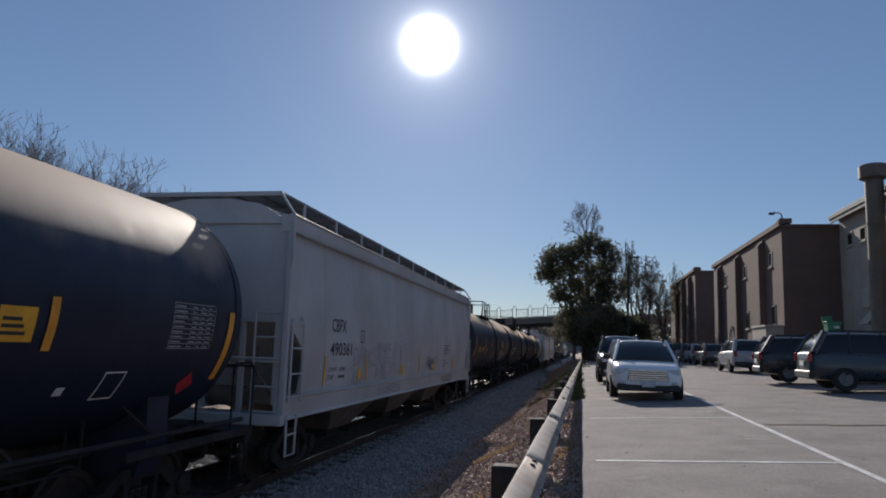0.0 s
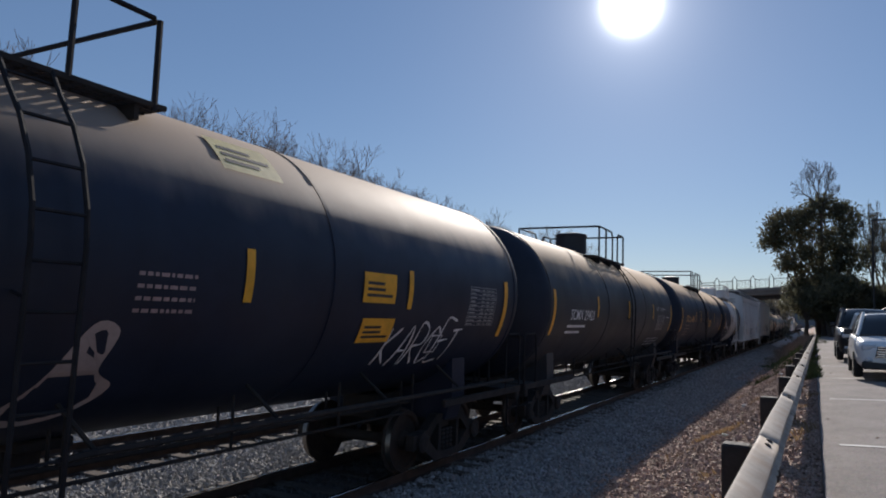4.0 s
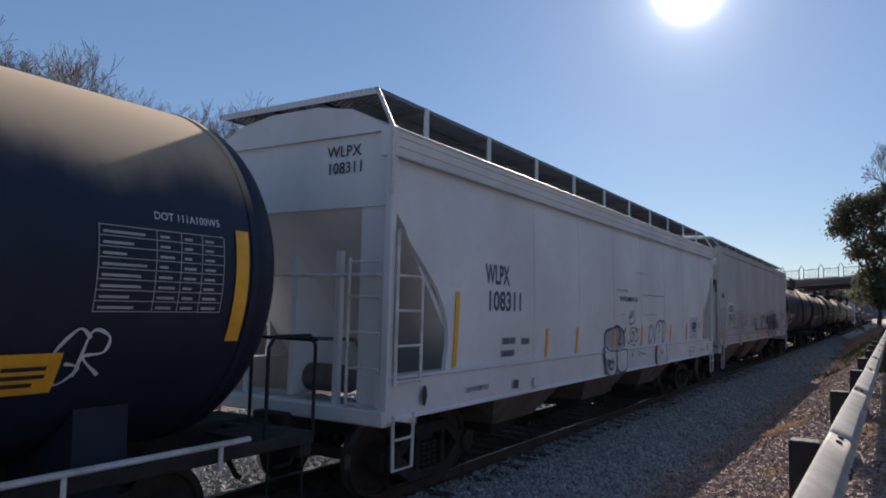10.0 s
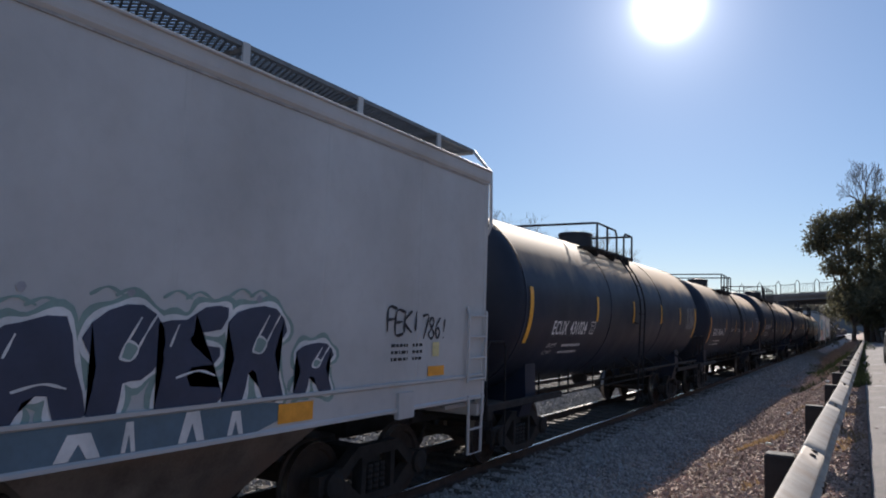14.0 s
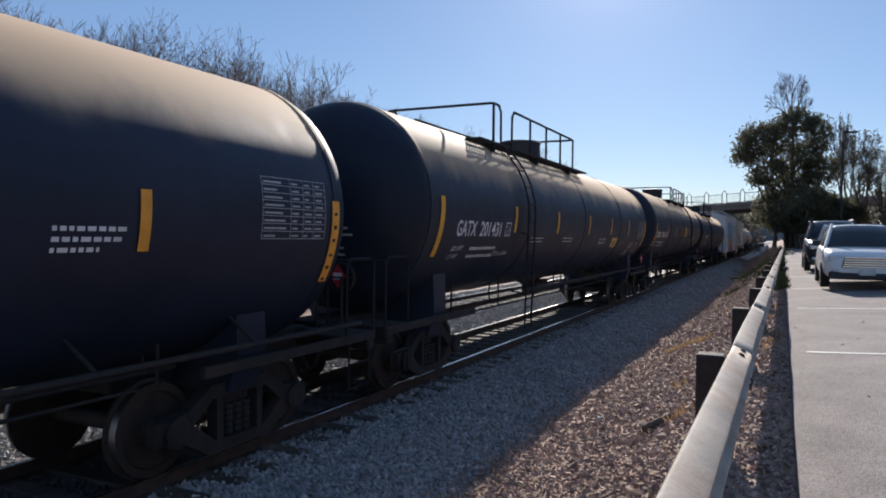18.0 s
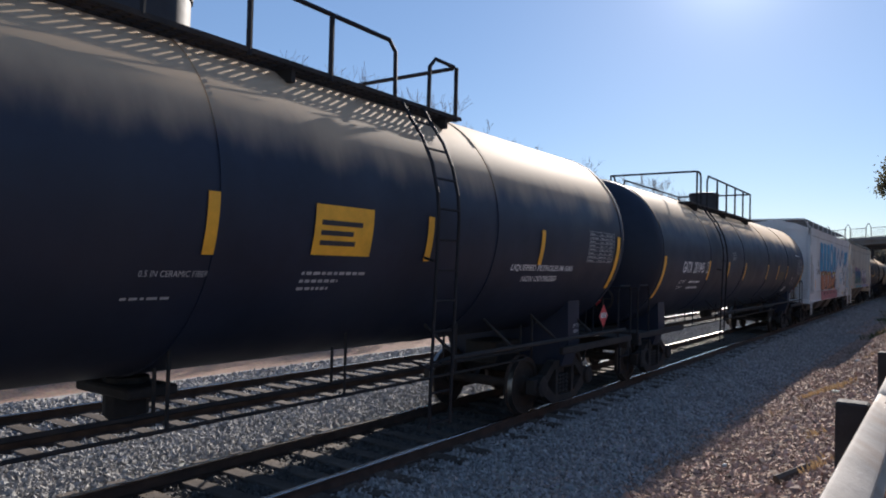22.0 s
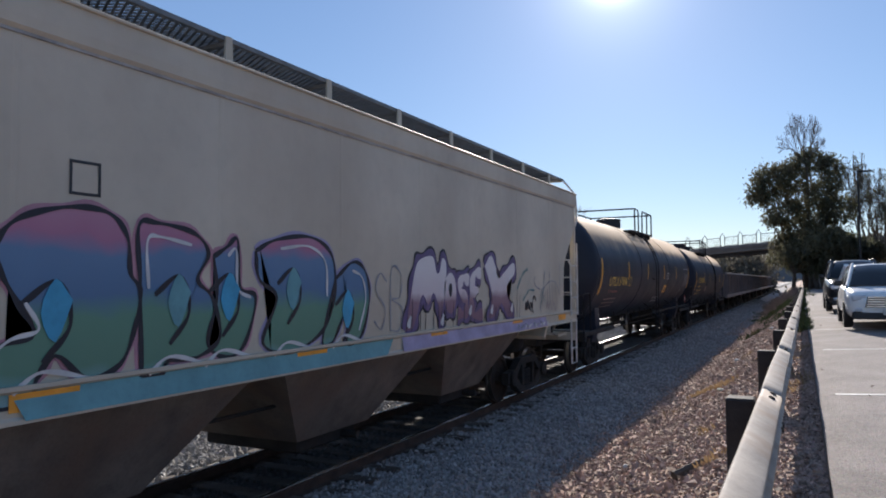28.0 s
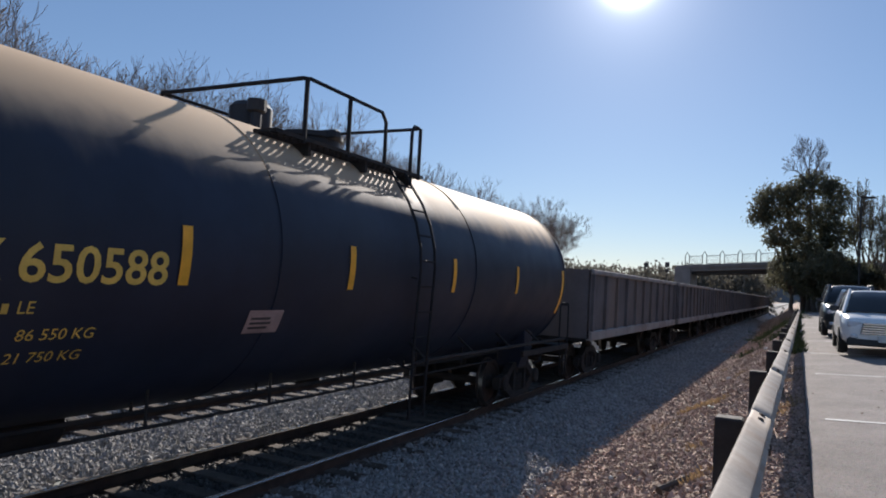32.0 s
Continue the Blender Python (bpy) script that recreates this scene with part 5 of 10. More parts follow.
yellow_plate(car, -96.1 - c, 3.75, 0.85, 0.5, material("faded_yellow_plate", (0.66, 0.55, 0.25), 0.5, 0, 0.2, 5))
tag(car, "KARCET", -93.35 - c, 1.62, 2.1, 0.62, 0.045, PALE_SPRAY, wrap, 0.35, 9)
data_table(car, -91.2 - c, 2.2, 1.0, 0.6, 10)
square_sign(car, -92.1 - c, 1.75, 0.3, "")
for i in range(4):
    wordbars(car, -97.2 - c, 2.6 - i * 0.1, 0.6, FADED, wrap, 0.04, i + 9)
square_sign(car, -100.7 - c, 2.1, 0.3, "C")
# third
car, c, half = t3
R_TANK, Z_TANK = SIZES[car.name]
lettering(car, "SCMX 29421", -86.05 - c, 2.34, 0.33, WHITE_PAINT, wrap, 0.003, 1.85)
rowbars(car, -86.2 - c, 2.16, 1.5, 2, 0.06, 0.14)
lettering(car, "DOT 111 A 100 W-2", -76.6 - c, 2.72, 0.17, WHITE_PAINT, wrap, 0, 1.5)
data_table(car, -76.4 - c, 2.05, 1.25, 0.52, 9)
wordbars(car, -74.9 - c, 2.5, 0.5, WHITE_PAINT, wrap, 0.05, 3)
for i in range(3):
    wordbars(car, -76.9 - c, 1.7 - i * 0.12, 1.9, WHITE_PAINT, wrap, 0.05, i + 30)
# fourth
car, c, half = t4
R_TANK, Z_TANK = SIZES[car.name]
lettering(car, "UTLX", -70.2 - c, 2.38, 0.38, paint("orange_lettering", (0.62, 0.33, 0.12)), wrap, 0.006, 1.15)
lettering(car, "668641", -68.85 - c, 2.38, 0.38, paint("orange_lettering", (0.62, 0.33, 0.12)), wrap, 0.004, 0.95)
for i in range(4):
    wordbars(car, -70.2 - c, 2.2 - i * 0.14, 1.2, FADED, wrap, 0.05, i + 40)
yellow_plate(car, -63.0 - c, 2.18, 0.62, 0.32)
data_table(car, -59.9 - c, 2.1, 1.1, 0.55, 8, wrap, FADED)
bars(car, [(-70.4 - c, 1.45, 0.16, 0.22)], FADED)
# fifth, with the white band
car, c, half = t5
R_TANK, Z_TANK = SIZES[car.name]
lettering(car, "IPBX", -54.16 - c, 1.97, 0.30, WHITE_PAINT, wrap, 0.005, 0.88)
lettering(car, "17707", -53.16 - c, 1.97, 0.30, WHITE_PAINT, wrap, 0.005, 0.8)
lettering(car, "LD LMT", -54.16 - c, 1.78, 0.105, WHITE_PAINT, wrap, 0, 0.5)
lettering(car, "210000 LB", -53.5 - c, 1.79, 0.105, WHITE_PAINT, wrap, 0, 0.55)
lettering(car, "98950 KG", -52.9 - c, 1.8, 0.105, WHITE_PAINT, wrap, 0, 0.45)
lettering(car, "LT WT", -54.2 - c, 1.6, 0.105, WHITE_PAINT, wrap, 0, 0.42)
lettering(car, "68000 LB", -53.5 - c, 1.61, 0.105, WHITE_PAINT, wrap, 0, 0.5)
lettering(car, "30950 KG", -52.9 - c, 1.62, 0.105, WHITE_PAINT, wrap, 0, 0.45)
square_sign(car, -52.2 - c, 1.96, 0.22, "C", wrap, BLACK_PAINT)
tag(car, "SPARKS", -55.35 - c, 2.1, 0.95, 0.32, 0.045, PALE_SPRAY, wrap, 0.2, 11)
lettering(car, "COMP SHOES", -55.2 - c, 1.02, 0.11, WHITE_PAINT, flank, 0, 0.7)
tag(car, "BET7", -51.68 - c, 2.42, 0.85, 0.32, 0.05, DARK_SPRAY, wrap, 0.1, 12)
tag(car, "R", -50.62 - c, 1.9, 0.4, 0.5, 0.03, DARK_SPRAY, wrap, 0.2, 13)
tag(car, "ARDO", -49.5 - c, 1.75, 1.5, 0.5, 0.05, DARK_SPRAY, wrap, 0.15, 14)
rowbars(car, -51.4 - c, 1.78, 0.32, 3, 0.025, 0.07, BLACK_PAINT)
spray(car, [[(0, 0.3), (0.4, 0.5), (0.9, 0.35), (0.6, 0.1), (0.2, 0.0)], [(0.3, 0.5), (0.5, 0.0)]], 0.04, GHOST, wrap, (-51.9 - c, 1.75), (0.7, 0.5))
for yy in (-55.5, -54.5):
    patch(car, yy - c, 1.5, 1.66, 0.34, FADED, wrap, "dull_plate")
data_table(car, -47.35 - c, 2.27, 1.1, 0.62, 8)
lettering(car, "DOT 111A100W5", -46.9 - c, 2.98, 0.09, WHITE_PAINT, wrap, 0, 0.62)
yellow_plate(car, -47.9 - c, 1.66, 0.42, 0.32)
tag(car, "GR", -47.6 - c, 1.75, 0.5, 0.4, 0.03, PALE_SPRAY, wrap, 0.2, 15)
bm = bmesh.new()
for zz in (1.2,):
    tube(bm, [(1.62, -52.4 - c, zz), (1.62, -49.9 - c, zz)], 0.025, 6)
    tube(bm, [(1.62, -49.4 - c, zz), (1.62, -45.9 - c, zz)], 0.025, 6)
for yy in (-52.3, -51.2, -50.2, -49.2, -47.5, -46.2):
    tube(bm, [(1.62, yy - c, 1.0), (1.62, yy - c, 1.5 if yy == -51.2 else 1.22)], 0.02, 6)
part("sill_rail", bm, PIPE_WHITE, car)
# white hopper
car, c, h = h6
SIDE.update(BOWS[car.name])
DARK_BLUE = paint("dark_blue_lettering", (0.05, 0.07, 0.12))
bm = bmesh.new()
for words, z in (("WLPX", 4.12), ("108311", 3.92)):
    vs, fs = text_mesh(words, 0.19, 0.002)
    q = [bm.verts.new((0.55 + v.x, -h + 0.085, z + v.y)) for v in vs]
    for f in fs:
        bm.faces.new([q[i] for i in f])
part("lettering", bm, BLACK_PAINT, car)
lettering(car, "WLPX", -41.73 - c, 2.70, 0.38, DARK_BLUE, flank, 0.010, 0.72)
lettering(car, "108311", -41.70 - c, 2.33, 0.38, DARK_BLUE, flank, 0.010, 1.07)
blob(car, [(-41.22 - c, 1.84), (-40.78 - c, 1.84), (-40.78 - c, 1.94), (-41.22 - c, 1.94)], GREY_SPRAY, flank, 0.004, 1, "stencil_panel")
blob(car, [(-41.24 - c, 1.66), (-40.8 - c, 1.66), (-40.8 - c, 1.76), (-41.24 - c, 1.76)], GREY_SPRAY, flank, 0.004, 1, "stencil_panel")
blob(car, [(-40.6 - c, 1.82), (-40.3 - c, 1.82), (-40.3 - c, 1.92), (-40.6 - c, 1.92)], GREY_SPRAY, flank, 0.004, 1, "stencil_panel")
lettering(car, "203100", -41.18 - c, 1.855, 0.1, DARK_BLUE, flank, 0.002, 0.36, out=0.008)
lettering(car, "64500", -41.18 - c, 1.675, 0.1, DARK_BLUE, flank, 0.002, 0.34, out=0.008)
lettering(car, "92000", -40.57 - c, 1.835, 0.1, DARK_BLUE, flank, 0.002, 0.24, out=0.008)
lettering(car, "DO NOT HAMMER ON CAR", -35.98 - c, 2.56, 0.14, DARK_BLUE, flank, 0.003, 1.2)
HAIR = paint("thin_black_stencil_line", (0.10, 0.10, 0.12))
bars(car, [(-36.2 - c, 2.78, 0.75, 0.015), (-34.5 - c, 2.72, 1.9, 0.015), (-34.9 - c, 3.2, 0.9, 0.012), (-36.0 - c, 2.28, 0.4, 0.008), (-34.35 - c, 2.28, 1.1, 0.008)], HAIR, flank, "guide_line")
bars(car, [(-35.46 - c, 2.7, 0.012, 0.12)], HAIR, flank, "guide_line")
for yy in (-42.57, -39.72, -38.42, -36.38, -34.53, -32.05):
    patch(car, yy - c, 1.6, 2.05 if yy > -42 else 2.56, 0.1, YELLOW, flank, lean=0.04)
patch(car, -30.36 - c, 1.6, 2.06, 0.1, YELLOW, flank, lean=0.05)
patch(car, -28.25 - c, 1.62, 2.54, 0.1, YELLOW, flank)
SILL = lambda a, b, o=0.004: flank(a, b, o + (0.04 if b < 1.59 else 0.0))
GREY_FILL = paint("grey_wash_spray", (0.34, 0.34, 0.36))
upper = [(-36.86, 1.62), (-36.88, 1.92), (-36.49, 2.0), (-36.09, 2.04), (-35.78, 1.92), (-35.68, 1.75), (-35.7, 1.62)]
feet = [[(-37.06, 1.55), (-36.86, 1.64), (-36.62, 1.56), (-36.38, 1.56), (-36.3, 1.35), (-36.38, 1.14), (-36.67, 1.08), (-36.9, 1.16), (-36.96, 1.35), (-37.06, 1.55)],
        [(-36.38, 1.56), (-35.72, 1.56), (-35.65, 1.4), (-35.66, 1.2), (-35.9, 1.11), (-36.2, 1.15), (-36.32, 1.3)]]
blob(car, [(a - c, b) for a, b in upper], GREY_FILL, flank, label="grey sprayed bubble letter with dark outline")
for shape in feet:
    blob(car, [(a - c, b) for a, b in shape[:9]], PALE_SPRAY, SILL, 0.004, 1, label="pale sprayed letter foot on the sill")
OUTLINE = paint("dark_blue_outline_spray", (0.05, 0.07, 0.15))
spray(car, [upper, [(-36.1, 2.02), (-35.95, 1.86), (-36.12, 1.72), (-35.9, 1.66)], [(-35.75, 1.9), (-35.58, 2.02)], [(-36.32, 2.0), (-36.22, 2.06), (-36.1, 1.98)]], 0.055, OUTLINE, flank, (-c, 0), out=0.014)
spray(car, feet + [[(-36.85, 1.4), (-36.5, 1.32)], [(-36.8, 1.28), (-36.55, 1.42)], [(-36.85, 1.42), (-36.8, 1.26), (-36.55, 1.22), (-36.52, 1.42)]], 0.05, OUTLINE, SILL, (-c, 0), out=0.016)
spray(car, [[(-35.4, 2.28), (-35.34, 2.08), (-35.0, 2.12)], [(-35.38, 2.26), (-35.28, 2.22), (-35.24, 2.36), (-35.16, 2.22), (-35.06, 2.38), (-34.98, 2.12)],
            [(-35.4, 1.85), (-35.25, 1.98), (-35.03, 2.0), (-34.8, 1.96), (-34.64, 1.95)], [(-35.28, 1.8), (-35.2, 1.92), (-35.08, 1.84), (-35.14, 1.7), (-35.28, 1.74), (-35.28, 1.8)], [(-34.98, 1.86), (-34.86, 1.94), (-34.74, 1.84), (-34.8, 1.7), (-34.96, 1.74), (-34.98, 1.86)],
            [(-35.08, 1.95), (-35.04, 1.78)], [(-35.46, 1.7), (-35.3, 1.66)], [(-35.2, 1.64), (-35.05, 1.62), (-34.9, 1.64)]], 0.026, DARK_SPRAY, flank, (-c, 0))
spray(car, [[(-35.35, 1.5), (-35.26, 1.38), (-35.22, 1.52)], [(-34.86, 1.5), (-34.78, 1.36), (-34.74, 1.5)], [(-34.7, 1.45), (-34.26, 1.4)]], 0.024, DARK_SPRAY, SILL, (-c, 0))
spray(car, [[(-33.9, 1.64), (-33.88, 1.92), (-33.69, 2.04), (-33.56, 1.92), (-33.62, 1.75), (-33.86, 1.62)], [(-33.41, 1.62), (-33.36, 1.95), (-33.15, 2.12), (-32.95, 2.14), (-32.72, 2.06), (-32.7, 1.85), (-32.78, 1.62)],
            [(-33.1, 2.1), (-33.0, 1.95), (-33.06, 1.8)], [(-32.95, 2.12), (-32.6, 2.12), (-32.46, 1.95), (-32.5, 1.75), (-32.66, 1.63)]], 0.04, OUTLINE, flank, (-c, 0))
blob(car, [(a - c, b) for a, b in ((-33.38, 1.56), (-32.6, 1.56), (-32.5, 1.3), (-32.52, 1.1), (-33.3, 1.08), (-33.4, 1.3))], PALE_SPRAY, SILL, 0.004, 1, label="pale sprayed letter foot on the sill")
spray(car, [[(-33.36, 1.56), (-33.42, 1.3), (-33.3, 1.08)], [(-32.6, 1.56), (-32.5, 1.3), (-32.52, 1.1)], [(-33.05, 1.42), (-32.95, 1.34), (-32.88, 1.46)]], 0.045, OUTLINE, SILL, (-c, 0), out=0.012)
blob(car, [(-29.86 - c, 1.62), (-28.98 - c, 1.62), (-28.98 - c, 2.24), (-29.84 - c, 2.2)], paint("blue_grey_touch_up", (0.46, 0.50, 0.57), 0.1), flank, 0.003, 1, "paint_patch", "blue-grey repainted patch round the data plate")
blob(car, [(-29.67 - c, 1.79), (-29.17 - c, 1.79), (-29.17 - c, 2.1), (-29.67 - c, 2.1)], WHITE_PAINT, flank, 0.007, 1, "data_plate")
bars(car, [(-29.65 - c, 1.81, 0.46, 0.055), (-29.65 - c, 1.88, 0.25, 0.2), (-29.385 - c, 1.88, 0.2, 0.2)], DARK_BLUE, lambda a, b, o=0.004: flank(a, b, 0.011), "plate_field")
bars(car, [(-29.57 - c, 2.02, 0.08, 0.02), (-29.57 - c, 1.96, 0.08, 0.02), (-29.6 - c, 1.83, 0.16, 0.015)], WHITE_PAINT, lambda a, b, o=0.004: flank(a, b, 0.014))
for k, (left, right) in enumerate((("EXW 10-8", "H 3-10"), ("EW 8-0", "H 15-1"), ("CU FT 5800", ""))):
    lettering(car, left, -30.19 - c, 1.36 - 0.1 * k, 0.085, DARK_BLUE, SILL, 0.002, 0.28)
    if right:
        lettering(car, right, -29.74 - c, 1.36 - 0.1 * k, 0.085, DARK_BLUE, SILL, 0.002, 0.2)
wordbars(car, -28.86 - c, 1.27, 0.56, DARK_BLUE, SILL, 0.04, 171)
lettering(car, "2 INCH HI COMP SHOE", -42.3 - c, 1.27, 0.085, DARK_BLUE, SILL, 0.002, 0.62)
blob(car, [(-40.9 - c, 1.2), (-40.76 - c, 1.2), (-40.76 - c, 1.32), (-40.9 - c, 1.32)], DARK_BLUE, SILL, 0.006, 1, "stencil_panel")
bm = bmesh.new()
box(bm, (1.645, -40.1 - c, 1.24), (0.03, 0.24, 0.14), 0.01)
part("card_holder", bm, HOP_WHITE, car)
for k in range(3):
    wordbars(car, -28.86 - c, 2.04 - 0.06 * k, 0.42 - 0.1 * k, HAIR, flank, 0.03, 130 + k)
blob(car, [(-27.85 - c + 0.06 * math.cos(a), 1.33 + 0.1 * math.sin(a)) for a in (0, 1, 2, 3, 4, 5)], BLACK_PAINT, name="jacking_hole", out=0.044)
blob(car, [(-43.25 - c + 0.06 * math.cos(a), 1.32 + 0.12 * math.sin(a)) for a in (0, 1, 2, 3, 4, 5)], BLACK_PAINT, name="jacking_hole", out=0.044)
# grey hopper
car, c, h = h7
SIDE.update(BOWS[car.name])
blob(car, [(-24.3 - c, 2.33), (-23.2 - c, 2.33), (-23.2 - c, 2.72), (-24.3 - c, 2.72)], WHITE_PAINT, flank, 0.004, 1, "lettering_panel")
lettering(car, "AEQX", -24.22 - c, 2.41, 0.33, BLACK_PAINT, flank, 0.006, 0.92, out=0.009)
lettering(car, "74167", -24.24 - c, 2.08, 0.36, BLACK_PAINT, flank, 0.008, 0.95)
blob(car, [(-25.36 - c, 2.86), (-24.98 - c, 2.86), (-24.98 - c, 3.02), (-25.36 - c, 3.02)], BLACK_PAINT, flank, 0.004, 1, "hand_hole")
patch(car, -25.2 - c, 1.66, 1.9, 0.34, ORANGE, flank)
square_sign(car, -23.2 - c, 2.08, 0.28, "", flank, BLACK_PAINT)
lettering(car, "LD LMT", -24.3 - c, 1.96, 0.12, BLACK_PAINT, flank, 0, 0.42)
lettering(car, "197600 LBS", -23.7 - c, 1.96, 0.12, BLACK_PAINT, flank, 0, 0.65)
lettering(car, "LT WT", -24.33 - c, 1.8, 0.12, BLACK_PAINT, flank, 0, 0.38)
lettering(car, "65400 LBS", -23.7 - c, 1.8, 0.12, BLACK_PAINT, flank, 0, 0.6)
lettering(car, "RESS 04-90", -23.0 - c, 1.8, 0.12, BLACK_PAINT, flank, 0, 0.6)
tag(car, "TEMPOT", -22.78 - c, 1.98, 1.6, 0.42, 0.055, GHOST, flank, 0.1, 21)
tag(car, "STMK", -22.55 - c, 1.62, 1.5, 0.34, 0.055, GHOST, flank, 0.1, 22)
lettering(car, "CONSULT OWNER BEFORE", -21.15 - c, 2.02, 0.09, BLACK_PAINT, flank, 0.002, 0.92)
lettering(car, "REPAIRING HOPPER BODY", -21.15 - c, 1.91, 0.09, BLACK_PAINT, flank, 0.002, 0.92)
spray(car, [[(0, 0), (0.2, 0.6), (0.3, 0.2), (0.5, 0.5)], [(0.6, 0.1), (0.8, 0.5), (1, 0.2), (0.7, 0.05)]], 0.02, GREY_SPRAY, flank, (-21.1 - c, 2.12), (0.8, 0.4))
tag(car, "NH", -19.6 - c, 1.8, 0.7, 0.42, 0.04, GREY_SPRAY, flank, 0.1, 23)
for i in range(4):
    wordbars(car, -18.4 - c, 2.1 - i * 0.12, 0.7, GREY_SPRAY, flank, 0.05, 60 + i)
lettering(car, "DO NOT HAMMER ON SIDES OF CAR", -18.54 - c, 1.645, 0.15, RED_SPRAY, flank, 0.004, 2.46)
rowbars(car, -17.0 - c, 1.95, 0.7, 4, 0.035, 0.07, BLACK_PAINT, flank)
tag(car, "SAKEZAD", -17.05 - c, 2.08, 1.25, 0.21, 0.035, DARK_SPRAY, flank, 0.1, 24)
tag(car, "TOO", -15.85 - c, 2.08, 0.35, 0.14, 0.03, DARK_SPRAY, flank, 0.1, 29)
tag(car, "D", -15.4 - c, 2.08, 0.2, 0.26, 0.035, DARK_SPRAY, flank, 0.1, 30)
tag(car, "TSTM", -17.05 - c, 1.82, 0.9, 0.2, 0.035, TEAL, flank, 0.1, 25)
for i, words in enumerate(("FINE TRE", "PASSION", "AND FTEN", "WE HONE")):
    tag(car, words, -18.75 - c, 2.06 - i * 0.125, 0.6, 0.09, 0.018, DARK_SPRAY, flank, 0.1, 33 + i)
ribs = [(-15.9, 1.66), (-15.6, 1.85), (-15.72, 2.05), (-15.5, 1.95), (-15.3, 2.05), (-15.38, 1.85), (-15.15, 1.7), (-15.5, 1.72), (-15.9, 1.66)]
spray(car, [ribs], 0.05, DARK_SPRAY, flank, (-c, 0))
PIECE = {
    "S": [(0.0, 0.05), (0.42, 0.12), (0.6, 0.3), (0.25, 0.42), (0.02, 0.66), (0.2, 0.95), (0.6, 1.06), (1.0, 0.92), (0.93, 0.72), (0.6, 0.8), (0.48, 0.7), (0.85, 0.52), (1.0, 0.28), (0.85, 0.0), (0.4, -0.08)],
    "A": [(0.0, 0.0), (0.16, 0.5), (0.1, 0.86), (0.36, 0.96), (0.8, 1.02), (0.92, 0.55), (1.08, 0.02), (0.74, -0.02), (0.66, 0.24), (0.42, 0.2), (0.32, -0.02)],
    "P": [(0.12, 0.0), (0.2, 0.45), (0.02, 0.72), (0.3, 0.98), (0.72, 1.04), (1.0, 0.82), (1.0, 0.5), (0.74, 0.3), (0.52, 0.28), (0.46, -0.03)],
    "E": [(0.05, 0.0), (0.14, 0.5), (0.04, 0.86), (0.4, 0.9), (0.66, 1.04), (1.0, 1.04), (0.9, 0.8), (0.52, 0.76), (0.5, 0.64), (0.9, 0.6), (0.82, 0.42), (0.5, 0.4), (0.5, 0.2), (0.94, 0.16), (0.86, -0.03)],
    "R": [(0.04, 0.0), (0.2, 0.45), (0.08, 0.84), (0.4, 1.0), (0.82, 1.0), (1.02, 0.74), (0.82, 0.48), (1.0, 0.0), (0.68, -0.04), (0.54, 0.28), (0.42, 0.28), (0.34, -0.02)],
}
for ch, y0, y1, low_z, tall in (("S", -15.3, -14.68, 1.64, 0.68), ("A", -14.62, -13.95, 1.62, 0.68), ("P", -13.98, -13.3, 1.62, 0.76), ("E", -13.38, -12.66, 1.62, 0.76), ("R", -12.72, -11.95, 1.62, 0.8), ("R", -11.84, -11.25, 1.63, 0.46)):
    w = y1 - y0
    L = [(y0 + w * a, low_z + tall * b) for a, b in PIECE[ch]]
    spray(car, [L + [L[0]]], 0.21, DULL_GREEN, flank, (-c, 0), out=0.005, label="green-grey edge sprayed round a letter")
    spray(car, [L + [L[0]]], 0.10, PALE_SPRAY, flank, (-c, 0), out=0.010, label="pale sprayed outline")
    blob(car, [(a - c, b) for a, b in L], NAVY, flank, 0.016, 2, label="bold dark sprayed letter")
    if ch in "PR":
        eye = [(y0 + w * a, low_z + tall * b) for a, b in ((0.46, 0.52), (0.6, 0.5), (0.68, 0.62), (0.54, 0.68))]
        blob(car, [(a - c, b) for a, b in eye], DULL_GREEN, flank, 0.018, 3, label="grey-green sprayed eye of a letter")
        spray(car, [eye + [eye[0]], [eye[2], (y0 + 0.78 * w, low_z + 0.78 * tall), (y0 + 0.9 * w, low_z + 0.95 * tall)], [eye[3], (y0 + 0.7 * w, low_z + 0.92 * tall)]], 0.022, PALE_SPRAY, flank, (-c, 0), out=0.020)
    else:
        spray(car, [[(y0 + 0.3 * w, low_z + 0.3 * tall), (y0 + 0.6 * w, low_z + 0.36 * tall), (y0 + 0.85 * w, low_z + 0.3 * tall)], [(y0 + 0.2 * w, low_z + 0.62 * tall), (y0 + 0.3 * w, low_z + 0.85 * tall)]], 0.022, PALE_SPRAY, flank, (-c, 0), out=0.020)
    if tall > 0.6:
        for k in (0.25, 0.55):                              # pointed drips above the letter
            spray(car, [[(y0 + k * w - 0.12, low_z + tall * 1.12), (y0 + k * w + 0.02, low_z + tall * 1.2), (y0 + k * w + 0.16, low_z + tall * 1.12)]], 0.03, DULL_GREEN, flank, (-c, 0), out=0.006)
for yy in (-13.6, -12.3, -14.4):
    blob(car, [(yy + 0.035 * math.cos(a) - c, 2.5 + 0.035 * math.sin(a)) for a in (0, 1, 2, 3, 4, 5)], GREY_SPRAY, flank, 0.006)
ON_SILL = lambda a, b, o=0.004: flank(a, b, o + 0.008)
blob(car, [(-15.3 - c, 1.31), (-15.25 - c, 1.58), (-12.2 - c, 1.58), (-11.6 - c, 1.5), (-12.3 - c, 1.31)], TEAL_DARK, ON_SILL, 0.004, 1, label="blue-grey sprayed band on the sill")
